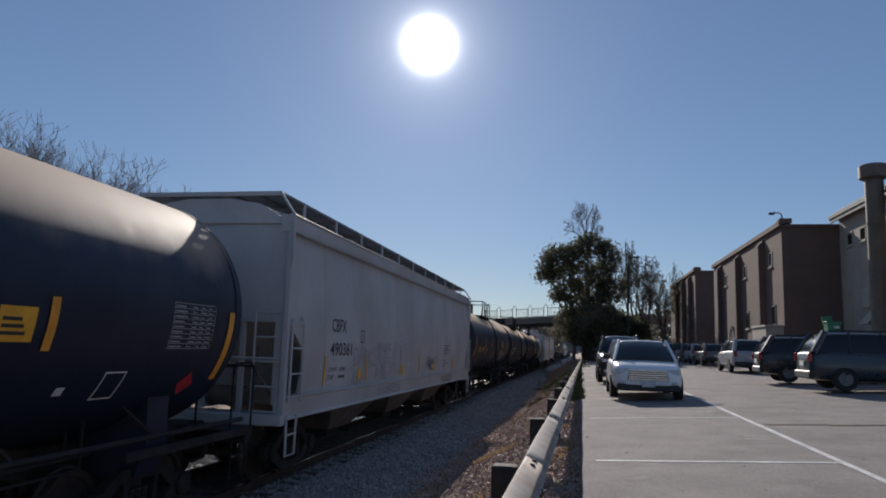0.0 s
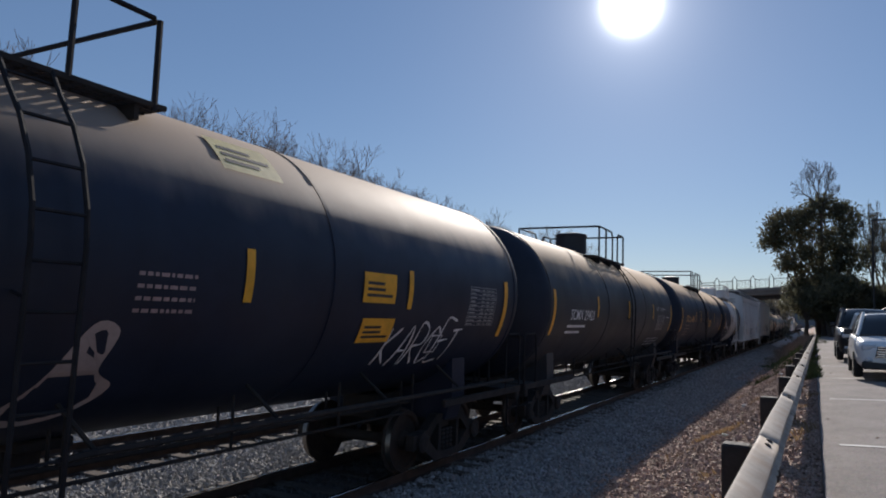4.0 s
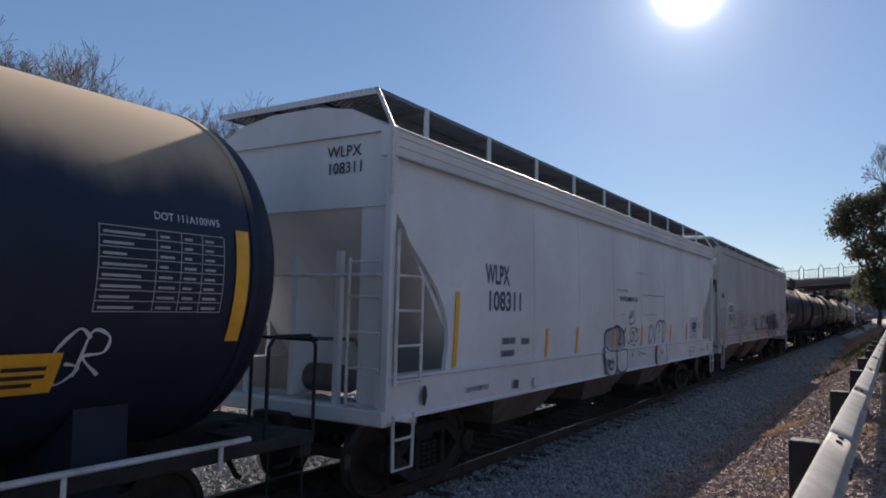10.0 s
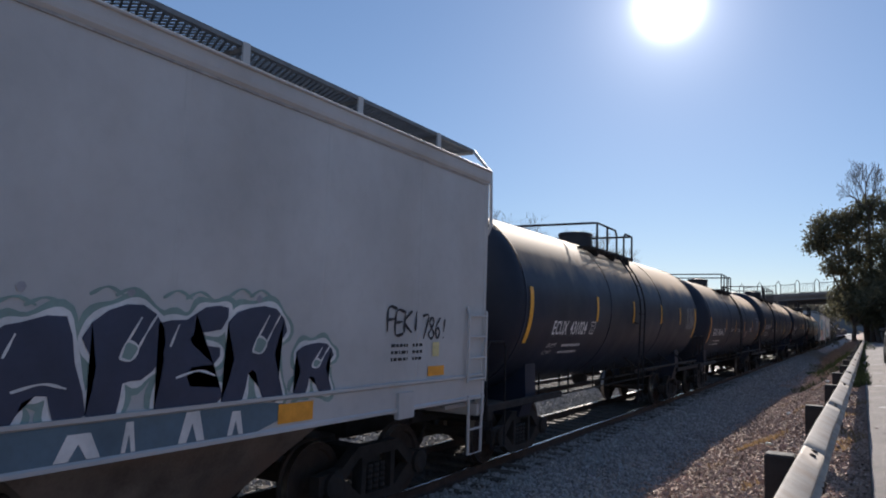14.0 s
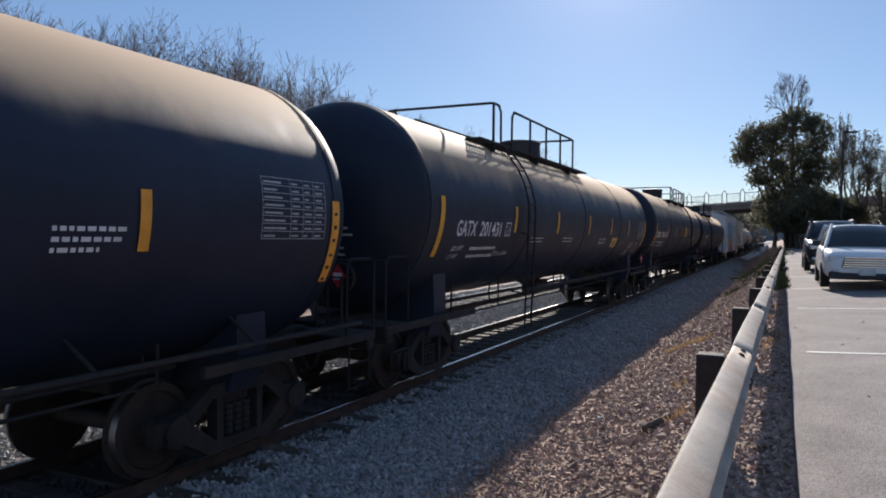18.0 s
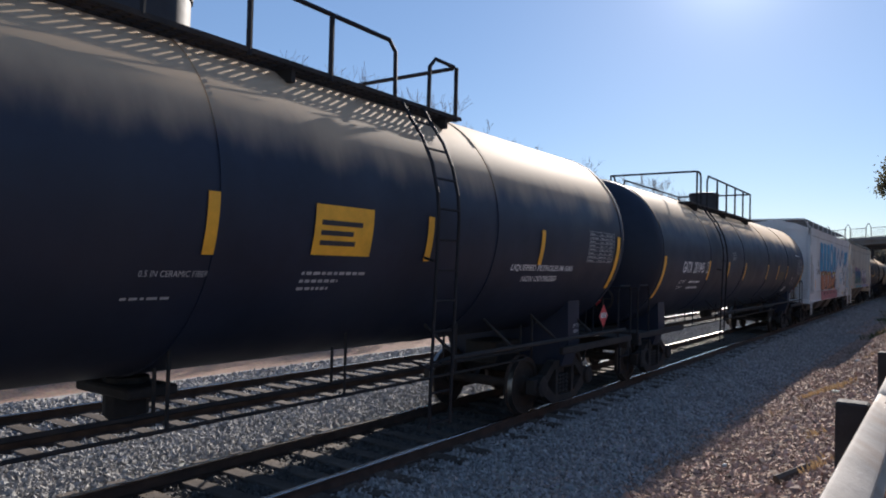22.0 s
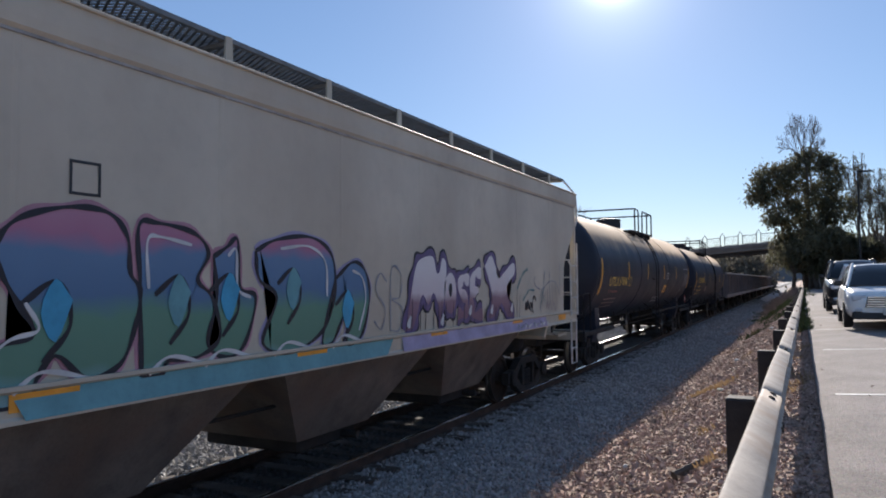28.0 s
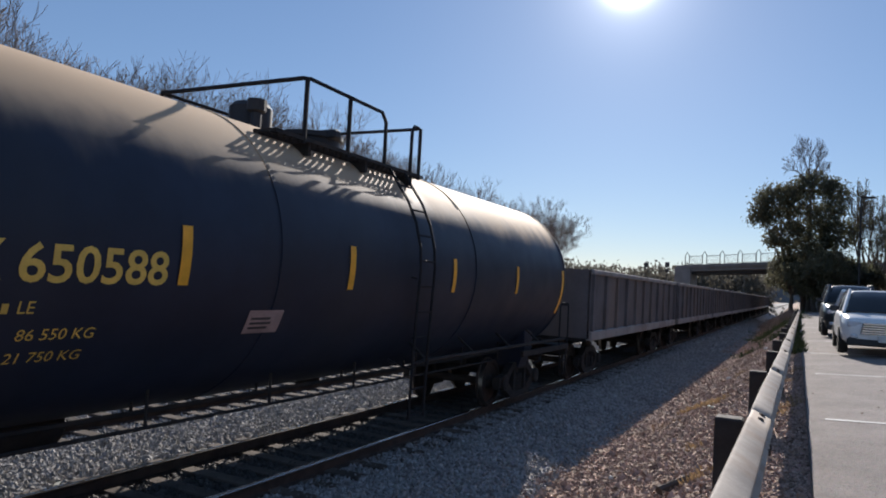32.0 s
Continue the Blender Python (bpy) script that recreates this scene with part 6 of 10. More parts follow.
for k, (w, tall) in enumerate(((0.3, 0.2), (0.16, 0.24), (0.34, 0.18), (0.12, 0.22), (0.26, 0.24), (0.18, 0.2))):
    y0 = -15.1 + k * 0.5 - c
    blob(car, [(y0, 1.33), (y0 + 0.25 * w, 1.33 + tall), (y0 + 0.75 * w, 1.33 + tall), (y0 + w, 1.33), (y0 + 0.7 * w, 1.33), (y0 + 0.5 * w, 1.33 + 0.6 * tall), (y0 + 0.3 * w, 1.33)], PALE_SPRAY, ON_SILL, 0.009, 1, label="pale sprayed letter foot on the sill")
for yy in (-25.2, -22.3, -20.4, -17.6, -15.7, -12.0):
    patch(car, yy - c, 1.36, 1.54, 0.48, ORANGE, lambda a, b, o=0.004: flank(a, b, o + 0.007))
patch(car, -9.4 - c, 1.66, 1.78, 0.4, ORANGE, flank)
tag(car, "FEKI", -10.3 - c, 2.2, 0.7, 0.24, 0.04, DARK_SPRAY, flank, 0.1, 27)
tag(car, "786!", -9.55 - c, 2.14, 0.6, 0.27, 0.035, DARK_SPRAY, flank, 0.1, 28)
for i in range(3):
    wordbars(car, -10.2 - c, 2.03 - i * 0.08, 0.35, BLACK_PAINT, flank, 0.045, 70 + i)
    wordbars(car, -9.75 - c, 2.03 - i * 0.08, 0.22, BLACK_PAINT, flank, 0.045, 80 + i)
patch(car, -9.3 - c, 1.9, 2.08, 0.16, paint("pale_card", (0.7, 0.6, 0.3)), flank, "card")
for yy, w in ((-25.0, 0.9), (-22.0, 0.6), (-9.9, 1.1)):
    bm = bmesh.new()
    box(bm, (1.62, yy - c, 1.35), (0.06, w * 0.3, 0.3))
    part("sill_gusset", bm, HOP_GREY, car)
bm = bmesh.new()                                            # the car's mark on a white panel of its end wall
box(bm, (0.9, -h7[2] + 0.09, 4.08), (1.2, 0.006, 0.22))
part("number_panel", bm, WHITE_PAINT, car)
bm = bmesh.new()
vs, fs = text_mesh("AEQX  74167", 0.17, 0.002)
q = [bm.verts.new((0.33 + v.x, -h7[2] + 0.083, 4.01 + v.y)) for v in vs]
for f in fs:
    bm.faces.new([q[i] for i in f])
part("lettering", bm, BLACK_PAINT, car)
# eighth to twelfth: tank cars with white lettering
for (car, c, half), mark, number, y, w, z in ((t8, "ECUX", "431024", -5.1, 1.78, 2.15), (t9, "ECUX", "431046", 10.75, 2.0, 2.06), (t10, "GATX", "201431", 27.22, 1.95, 2.35),
                                              (t11, "GBRX", "704916", 47.3, 2.6, 2.36), (t12, "GATX", "201945", 67.75, 1.72, 2.32)):
    R_TANK, Z_TANK = SIZES[car.name]
    lettering(car, mark, y - c, z, 0.36, WHITE_PAINT, wrap, 0.006, w * 0.41)
    lettering(car, number, y + w * 0.49 - c, z, 0.36, WHITE_PAINT, wrap, 0.006, w * 0.51)
    lettering(car, "LD LMT", y - c, z - 0.26, 0.12, WHITE_PAINT, wrap, 0, 0.45)
    lettering(car, "LT WT", y - 0.02 - c, z - 0.41, 0.12, WHITE_PAINT, wrap, 0, 0.38)
    for k in (0, 1):
        wordbars(car, y + 0.75 - c, z - 0.26 - 0.15 * k, w - 0.8, WHITE_PAINT, wrap, 0.07, int(y) + k)
    head_lettering(car, mark + " " + number, half, -1.0 if mark != "GBRX" else -0.6, 3.34, 0.2, WHITE_PAINT, 1.1)
    bm = bmesh.new()
    for k in range(4):
        z2 = 3.16 - k * 0.1
        ends = []
        for px, pz in ((-0.9, z2), (-0.4 - 0.06 * k, z2), (-0.4 - 0.06 * k, z2 + 0.025), (-0.9, z2 + 0.025)):
            rho = math.hypot(px, pz - Z_TANK) / R_TANK
            ends.append((px, -(half + LIPS[car.name] + HEAD * math.sqrt(1 - rho * rho)) - 0.03, pz))
        quad(bm, ends)
    part("lettering", bm, WHITE_PAINT, car)
    data_table(car, half - 1.3, 2.46 if mark == "GBRX" else 2.3, 1.05, 0.5 if mark == "GBRX" else 0.62, 8)
    square_sign(car, y + w + 0.22 - c, z + 0.0, 0.26, "C")
car, c, half = t9
R_TANK, Z_TANK = SIZES[car.name]
for yy in (14.5, 16.6):
    for k in range(2):
        wordbars(car, yy - c, 2.3 - 0.08 * k, 0.9, WHITE_PAINT, wrap, 0.03, int(yy) + k)
for k in range(3):
    wordbars(car, 20.35 - c, 2.36 - 0.08 * k, (0.64, 0.6, 0.4)[k], WHITE_PAINT, wrap, 0.045, 160 + k)
yellow_plate(car, 18.9 - c, 1.95, 0.5, 0.28, FADED)
car, c, half = t10
R_TANK, Z_TANK = SIZES[car.name]
for yy in (31.0, 33.4):
    for k in range(2):
        wordbars(car, yy - c, 2.3 - 0.08 * k, 0.8, WHITE_PAINT, wrap, 0.03, int(yy) + k)
lettering(car, "TLTX 10-2004", 29.1 - c, 1.96, 0.12, WHITE_PAINT, wrap, 0, 0.75)
yellow_plate(car, 38.76 - c, 2.02, 0.72, 0.31, YELLOW_PAINT)
yellow_plate(car, 40.06 - c, 1.98, 0.6, 0.27, OLIVE)
lettering(car, "1/2 INCH CERAMIC", 37.1 - c, 2.25, 0.085, WHITE_PAINT, wrap, 0.001, 0.75)
lettering(car, "FIBER INSULATION", 37.1 - c, 2.14, 0.085, WHITE_PAINT, wrap, 0.001, 0.75)
patch(car, 41.5 - c, 1.64, 1.86, 0.5, FADED, wrap, "pinkish_plate", 0.12)
for k in range(3):
    wordbars(car, 41.75 - c, 2.12 - 0.09 * k, 0.75, DULL_WHITE, wrap, 0.05, 150 + k)
square_sign(car, 42.87 - c, 1.78, 0.34, "")
placard(car, 43.9 - c, 1.56, "1075", lambda a, b, o=0.004: Vector((1.5 + o, a, b)), 0.2)
car, c, half = t11
R_TANK, Z_TANK = SIZES[car.name]
yellow_plate(car, 56.36 - c, 2.42, 0.8, 0.47)
lettering(car, "0.5 IN CERAMIC FIBER", 54.73 - c, 2.2, 0.075, DULL_WHITE, wrap, 0, 0.6)
wordbars(car, 54.65 - c, 2.0, 0.4, DULL_WHITE, wrap, 0.03, 71)
for k in range(3):
    wordbars(car, 56.33 - c, 2.22 - 0.08 * k, (0.86, 0.5, 0.4)[k], DULL_WHITE, wrap, 0.04, 72 + k)
lettering(car, "LIQUEFIED PETROLEUM GAS", 60.1 - c, 2.3, 0.12, WHITE_PAINT, wrap, 0.002, 1.95)
lettering(car, "NON ODORIZED", 60.5 - c, 2.13, 0.12, WHITE_PAINT, wrap, 0.002, 1.1)
placard(car, 63.35 - c, 1.55, "1075", lambda a, b, o=0.004: Vector((1.5 + o, a, b)), 0.2)
for yy in (47.72, 62.75):
    for words, z in (("JACK", 1.37), ("HERE", 1.27)):
        lettering(car, words, yy - c, z, 0.085, WHITE_PAINT, lambda a, b, o=0.004: Vector((1.222 + o, a, b)), 0, 0.2)
for e in (t10, t11, t12):
    R_TANK, Z_TANK = SIZES[e[0].name]
    bm = bmesh.new()                                        # a diamond in a holder that hangs before the lower head
    hy = -e[2] - LIPS[e[0].name] - 0.62
    quad(bm, [(0.28, hy, 1.75), (0.42, hy, 1.57), (0.56, hy, 1.75), (0.42, hy, 1.93)])
    diamond = part("placard", bm, RED_SIGN, e[0], "red diamond hazard placard with a white number panel")
    bm = bmesh.new()
    box(bm, (0.42, hy - 0.004, 1.75), (0.15, 0.004, 0.1))
    part("number_panel", bm, WHITE_PAINT, diamond)
    for k in range(8):
        w = (0.16, 0.2, 0.34, 0.4, 0.22, 0.26, 0.26, 0.24)[k]
        bm = bmesh.new()
        ends = []
        for px, pz in ((0.3 + 0.02 * (k % 3), 2.62 - 0.095 * k), (0.3 + w, 2.62 - 0.095 * k), (0.3 + w, 2.65 - 0.095 * k), (0.3 + 0.02 * (k % 3), 2.65 - 0.095 * k)):
            rho = math.hypot(px, pz - Z_TANK) / R_TANK
            ends.append((px, -(e[2] + LIPS[e[0].name] + HEAD * math.sqrt(1 - rho * rho)) - 0.012, pz))
        quad(bm, ends)
        part("lettering", bm, DULL_WHITE, e[0])
    lettering(e[0], "JACK", 1.3 - e[2], 1.34, 0.08, WHITE_PAINT, lambda a, b, o: Vector((1.435, a, b)), 0, 0.18)
    lettering(e[0], "HERE", 1.3 - e[2], 1.24, 0.08, WHITE_PAINT, lambda a, b, o: Vector((1.435, a, b)), 0, 0.18)
lettering(t11[0], "JACK", 63.2 - t11[1], 1.2, 0.08, WHITE_PAINT, lambda a, b, o: Vector((1.435, a, b)), 0, 0.18)
car, c, half = t12
R_TANK, Z_TANK = SIZES[car.name]
for i, words in enumerate(("OWNERSHIP SUBJECT TO A", "SECURITY AGREEMENT", "FILED WITH ICC UNDER", "TRANSPORTATION ACT")):
    lettering(car, words, 72.25 - c, 2.86 - i * 0.06, 0.06, DULL_WHITE, wrap, 0, 0.022 * len(words))
wordbars(car, 82.9 - c, 3.05, 0.9, WHITE_PAINT, wrap, 0.05, 5)
patch(car, 81.7 - c, 1.56, 1.8, 0.42, WHITE_PAINT, wrap, "white_plate", 0.1)
yellow_plate(car, 79.6 - c, 2.1, 0.9, 0.3, OLIVE)
tag(car, "OFE", 83.1 - c, 1.85, 0.7, 0.35, 0.03, GREY_SPRAY, wrap, 0.3, 31)
square_sign(car, 82.6 - c, 1.9, 0.28, "")
placard(car, 84.6 - c, 1.55, "1075", size=0.2)
# white hopper with the big sprayed letters
car, c, h = h13
SIDE.update(BOWS[car.name])
lettering(car, "OX", 89.1 - c, 2.75, 0.34, BLACK_PAINT, flank, 0.005)
lettering(car, "520021", 88.9 - c, 2.36, 0.34, BLACK_PAINT, flank, 0.005, 1.0)
for y0, kind in ((89.9, "block"), (91.2, "block"), (92.5, "block")):
    blob(car, [(y0 + a - c, b) for a, b in ((0.0, 2.5), (0.0, 3.0), (0.15, 3.6), (0.05, 3.85), (0.6, 3.9), (1.1, 3.8), (1.1, 3.3), (1.0, 2.9), (1.15, 2.5), (0.7, 2.45), (0.4, 2.5))], TURQ, flank, label="turquoise sprayed block letter")
    spray(car, [[(y0 - 0.02, 2.48), (y0, 3.0), (y0 + 0.13, 3.6), (y0 + 0.05, 3.87)], [(y0 + 0.4, 2.5), (y0 + 0.75, 2.44), (y0 + 1.15, 2.48)], [(y0 + 0.5, 3.4), (y0 + 0.55, 3.0)]], 0.12, MAROON, flank, (-c, 0))
ring = [(94.45 + 0.72 * math.cos(a), 3.2 + 0.82 * math.sin(a)) for a in [i * 0.63 for i in range(10)]]
blob(car, [(a - c, b) for a, b in ring], TURQ, flank, label="turquoise sprayed round letter")
blob(car, [(94.42 + 0.3 * math.cos(a) - c, 3.25 + 0.42 * math.sin(a)) for a in [i * 0.7 for i in range(9)]], HOP_WHITE, flank, 0.008, name="bare_centre")
spray(car, [[(93.75, 2.75), (94.0, 2.48), (94.4, 2.36), (94.9, 2.45), (95.15, 2.7)], [(94.4, 3.62), (94.65, 3.55), (94.75, 3.2), (94.62, 2.88), (94.4, 2.8)]], 0.13, MAROON, flank, (-c, 0), out=0.011)
blob(car, [(a - c, b) for a, b in ((95.25, 2.5), (95.2, 3.2), (95.3, 3.85), (95.55, 3.9), (95.75, 3.5), (95.8, 3.9), (96.38, 3.85), (96.42, 3.2), (96.45, 2.5), (96.05, 2.45), (95.95, 2.9), (95.75, 2.5))], TURQ, flank, n=1, label="turquoise sprayed pointed letter")
spray(car, [[(95.2, 2.52), (95.5, 2.48), (95.75, 2.5)], [(95.55, 3.9), (95.7, 3.5), (95.75, 3.0), (95.72, 2.6)], [(96.0, 2.5), (96.3, 2.45)], [(96.1, 3.85), (96.12, 3.4)]], 0.1, MAROON, flank, (-c, 0), out=0.011)
wave = [(96.75, 2.85), (97.0, 3.1), (97.4, 3.6), (97.75, 3.6), (98.1, 3.15), (98.45, 2.92), (98.8, 3.05), (99.15, 3.5), (99.5, 3.68), (99.8, 3.5), (100.15, 3.1), (100.48, 2.92), (100.95, 3.2)]
spray(car, [wave], 0.36, TURQ, flank, (-c, 0), out=0.008, label="turquoise sprayed wave")
spray(car, [[(96.65, 2.72), (96.9, 2.72)], [(97.0, 3.2), (97.4, 3.72)], [(97.75, 3.65), (98.15, 3.15), (98.5, 2.78)], [(98.55, 2.95), (98.8, 3.4), (99.2, 3.78)], [(99.6, 3.58), (99.95, 3.15), (100.4, 2.82)]], 0.13, MAROON, flank, (-c, 0), out=0.012)
blob(car, [(a - c, b) for a, b in ((100.64, 3.68), (101.6, 3.73), (102.55, 3.76), (101.9, 3.28), (101.25, 2.86), (100.85, 3.22))], TURQ, flank, 0.0045, 1, label="turquoise sprayed arrow end")
spray(car, [[(100.6, 3.7), (100.75, 3.32)], [(101.02, 3.05), (101.12, 2.85), (101.3, 2.8), (101.9, 3.22), (102.5, 3.7)]], 0.1, MAROON, flank, (-c, 0), out=0.012)
LOW = lambda a, b, o=0.004: flank(a, b, o + (0.036 if b < 1.58 else 0.0))
spray(car, [[(90.3, 2.35), (91.0, 2.5), (91.8, 2.38), (92.6, 2.5), (93.4, 2.36), (94.2, 2.44), (95.0, 2.42), (95.9, 2.44), (96.12, 2.2), (96.15, 1.95)]], 0.2, YELLOW_SPRAY, LOW, (-c, 0), out=0.004, label="yellow sprayed glow above the orange letters")
blob(car, [(a - c, b) for a, b in ((96.0, 1.5), (96.0, 2.0), (96.2, 1.98), (96.45, 1.92), (96.55, 1.7), (96.8, 1.5), (96.9, 1.25), (97.02, 1.1), (96.6, 1.1))], GREY_SPRAY, LOW, 0.006, 1, label="grey sprayed shadow beside the letters")
wide_letters = (
    [(90.3, 1.6), (90.28, 2.25), (90.7, 2.42), (91.0, 2.2), (91.3, 2.38), (91.62, 2.3), (91.55, 1.95), (91.7, 1.6)],
    [(91.75, 1.6), (91.72, 2.0), (91.9, 2.36), (92.4, 2.4), (92.95, 2.28), (92.9, 1.9), (93.05, 1.6)],
    [(93.1, 1.6), (93.15, 2.1), (93.4, 2.35), (93.9, 2.28), (94.15, 2.3), (94.1, 1.9), (94.2, 1.6)],
    [(94.25, 1.6), (94.2, 2.22), (94.4, 2.16), (95.2, 2.2), (95.6, 2.32), (96.0, 2.3), (95.95, 1.95), (95.86, 1.66), (95.8, 1.6)])
wide_feet = (
    [(90.3, 1.6), (91.7, 1.6), (91.8, 1.35), (91.75, 1.1), (90.9, 1.08), (90.2, 1.12)], [(91.75, 1.6), (93.05, 1.6), (93.2, 1.3), (93.15, 1.1), (91.9, 1.1)],
    [(93.1, 1.6), (94.2, 1.6), (94.35, 1.35), (94.3, 1.1), (93.3, 1.1)], [(94.25, 1.6), (95.86, 1.62), (96.5, 1.6), (96.62, 1.45), (96.7, 1.1), (95.4, 1.1), (94.4, 1.1)])
for i, (L, F) in enumerate(zip(wide_letters, wide_feet)):
    blob(car, [(a - c, b) for a, b in L], SALMON, LOW, 0.009, 2, label="orange sprayed letter with black edges")
    blob(car, [(a - c, b) for a, b in F], ROSE, LOW, 0.011, 1, label="rose sprayed letter foot")
    y0, y1 = L[0][0], L[-1][0]
    w = y1 - y0
    spray(car, [L], 0.075, DARK_SPRAY, LOW, (-c, 0), out=0.018)
    spray(car, [[F[0], F[-1]]], 0.05, DARK_SPRAY, LOW, (-c, 0), out=0.018)
    spray(car, [[(y0 + 0.1 * w, 2.0), (y0 + 0.14 * w, 1.75)], [(y0 + 0.62 * w, 2.16), (y0 + 0.66 * w, 1.95)], [(y1 - 0.05, 1.5), (y1 - 0.12, 1.28)]], 0.035, PALE_SPRAY, LOW, (-c, 0), out=0.026)
    bar_z = 1.62 + 0.1 * (i % 2)
    blob(car, [(a - c, b) for a, b in ((y0 + 0.02, bar_z), (y0 + 0.35 * w, bar_z + 0.04), (y0 + 0.62 * w, bar_z + 0.1), (y0 + 0.5 * w, bar_z - 0.04), (y0 + 0.25 * w, bar_z - 0.1), (y0 + 0.02, bar_z - 0.1))], DARK_SPRAY, LOW, 0.022, 1, label="black sprayed wedge")
    blob(car, [(a - c, b) for a, b in ((y0 + 0.42 * w, 1.32), (y0 + 0.55 * w, 1.5), (y0 + 0.8 * w, 1.42), (y0 + 0.7 * w, 1.36))], DARK_SPRAY, LOW, 0.022, 1, label="black sprayed wedge")
    if i == 3:
        blob(car, [(a - c, b) for a, b in ((95.52, 1.88), (95.72, 1.98), (95.72, 1.86), (95.85, 1.72), (95.7, 1.62), (95.62, 1.7), (95.7, 1.8))], DARK_SPRAY, LOW, 0.022, 1, label="black sprayed arrow")
blob(car, [(a - c, b) for a, b in ((94.5, 2.22), (94.55, 2.36), (94.75, 2.32), (94.95, 2.37), (95.05, 2.26), (94.8, 2.2))], PURPLE, LOW, 0.013, 3, label="purple sprayed bulge")
tag(car, "BIDORAN", 96.07 - c, 1.99, 0.75, 0.13, 0.025, DARK_SPRAY, flank, 0.1, 41)
patch(car, 94.69 - c, 1.55, 2.02, 0.1, YELLOW, LOW, out=0.03, lean=0.07)
tag(car, "RIESO", 96.95 - c, 1.5, 0.6, 0.17, 0.025, DARK_SPRAY, LOW, 0.1, 42, 0.02)
tag(car, "LOONY", 97.0 - c, 1.3, 0.5, 0.15, 0.025, DARK_SPRAY, LOW, 0.1, 43, 0.02)
tag(car, "SPAZ", 97.05 - c, 1.12, 0.5, 0.15, 0.025, DARK_SPRAY, LOW, 0.1, 44, 0.02)
tag(car, "BOES", 98.1 - c, 2.1, 1.15, 0.36, 0.045, TURQ, flank, 0.1, 45)
tag(car, "BEES", 98.3 - c, 1.85, 1.0, 0.26, 0.045, TURQ, flank, 0.1, 46)
for i, words in enumerate(("CA 992 LINING", "APPLIED GSW 02-22", "CAUTION DO NOT USE STEAM", "BOILING WATER OR SHARP OBJECTS", "TO CLEAN WATER AND MILD", "CLEAN SOFT SOLED SHOES", "", "EXTERIOR             374US 1115H", "APPLIED GSW 02-22")):
    if words.startswith("EXTERIOR"):
        lettering(car, "EXTERIOR", 99.6 - c, 2.70 - i * 0.085, 0.09, BLACK_PAINT, flank, 0.002, 0.4)
        wordbars(car, 100.05 - c, 2.71 - i * 0.085, 0.28, BLACK_PAINT, flank, 0.05, 91)
        lettering(car, "374US 1115H", 100.4 - c, 2.70 - i * 0.085, 0.09, BLACK_PAINT, flank, 0.002, 0.54)
    elif words:
        lettering(car, words, 99.6 - c, 2.70 - i * 0.085, 0.09, BLACK_PAINT, flank, 0.002, 0.049 * len(words))
blob(car, [(100.4 - c, 1.72), (100.86 - c, 1.72), (100.86 - c, 2.0), (100.4 - c, 2.0)], BLACK_PAINT, flank, 0.006, 1, "data_plate")
bars(car, [(100.4 - c, 1.81, 0.46, 0.012), (100.4 - c, 1.99, 0.46, 0.014), (100.4 - c, 1.715, 0.46, 0.014)], WHITE_PAINT, lambda a, b, o=0.004: flank(a, b, 0.012), "plate_line")
bars(car, [(100.39 - c, 1.715, 0.014, 0.29), (100.66 - c, 1.82, 0.012, 0.18), (100.855 - c, 1.715, 0.014, 0.29)], WHITE_PAINT, lambda a, b, o=0.004: flank(a, b, 0.012), "plate_line")
bars(car, [(100.46 - c, 1.95 - 0.05 * k, (0.06, 0.06, 0.14)[k], 0.02) for k in range(3)] + [(100.72 - c, 1.95, 0.05, 0.02), (100.43 - c, 1.75, 0.05, 0.02)], WHITE_PAINT, lambda a, b, o=0.004: flank(a, b, 0.012))
spray(car, [[(100.94, 1.91), (101.04, 1.79), (101.14, 1.91), (101.04, 2.03), (100.94, 1.91)]], 0.02, BLACK_PAINT, flank, (-c, 0))
lettering(car, "AAR", 100.985 - c, 1.88, 0.08, BLACK_PAINT, flank, 0.001, 0.11)
patch(car, 101.45 - c, 1.62, 2.5, 0.11, YELLOW, flank)
for yy in (88.3, 98.0):
    patch(car, yy - c, 1.6, 2.1, 0.1, YELLOW, flank, lean=0.05)
patch(car, 99.28 - c, 1.2, 1.36, 0.5, YELLOW_SPRAY, LOW, "caution_plate", out=0.006)
blob(car, [(99.37 - c + 0.06 * math.cos(a), 1.27 + 0.06 * math.sin(a)) for a in (0, 0.8, 1.6, 2.4, 3.2, 4, 4.8, 5.6)], ORANGE, LOW, 0.012, 1, "round_mark")
bars(car, [(99.5 - c, 1.27, 0.22, 0.012), (99.5 - c, 1.24, 0.24, 0.012)], BLACK_PAINT, lambda a, b, o=0.004: flank(a, b, 0.05))
lettering(car, "CAUTION", 99.46 - c, 1.29, 0.06, BLACK_PAINT, LOW, 0, 0.28, out=0.012)
spray(car, [[(99.93, 1.27), (100.1, 1.27), (100.3, 1.28)]], 0.11, GREY_SPRAY, LOW, (-c, 0), out=0.034, label="grey sprayed stub beside a tag")
tag(car, "SHREZ", 100.12 - c, 1.17, 0.95, 0.27, 0.028, DARK_SPRAY, LOW, 0.25, 47, 0.036)
tag(car, "SEAC", 100.16 - c, 1.14, 0.9, 0.3, 0.02, DARK_SPRAY, LOW, 0.35, 48, 0.038)
spray(car, [[(100.06, 1.2), (100.3, 1.22), (100.5, 1.3), (100.9, 1.42), (101.05, 1.4)], [(100.95, 1.2), (101.1, 1.36), (101.16, 1.26), (101.0, 1.2), (101.2, 1.12)], [(100.3, 1.44), (100.3, 1.12), (100.42, 1.16)]], 0.024, DARK_SPRAY, LOW, (-c, 0), out=0.036)
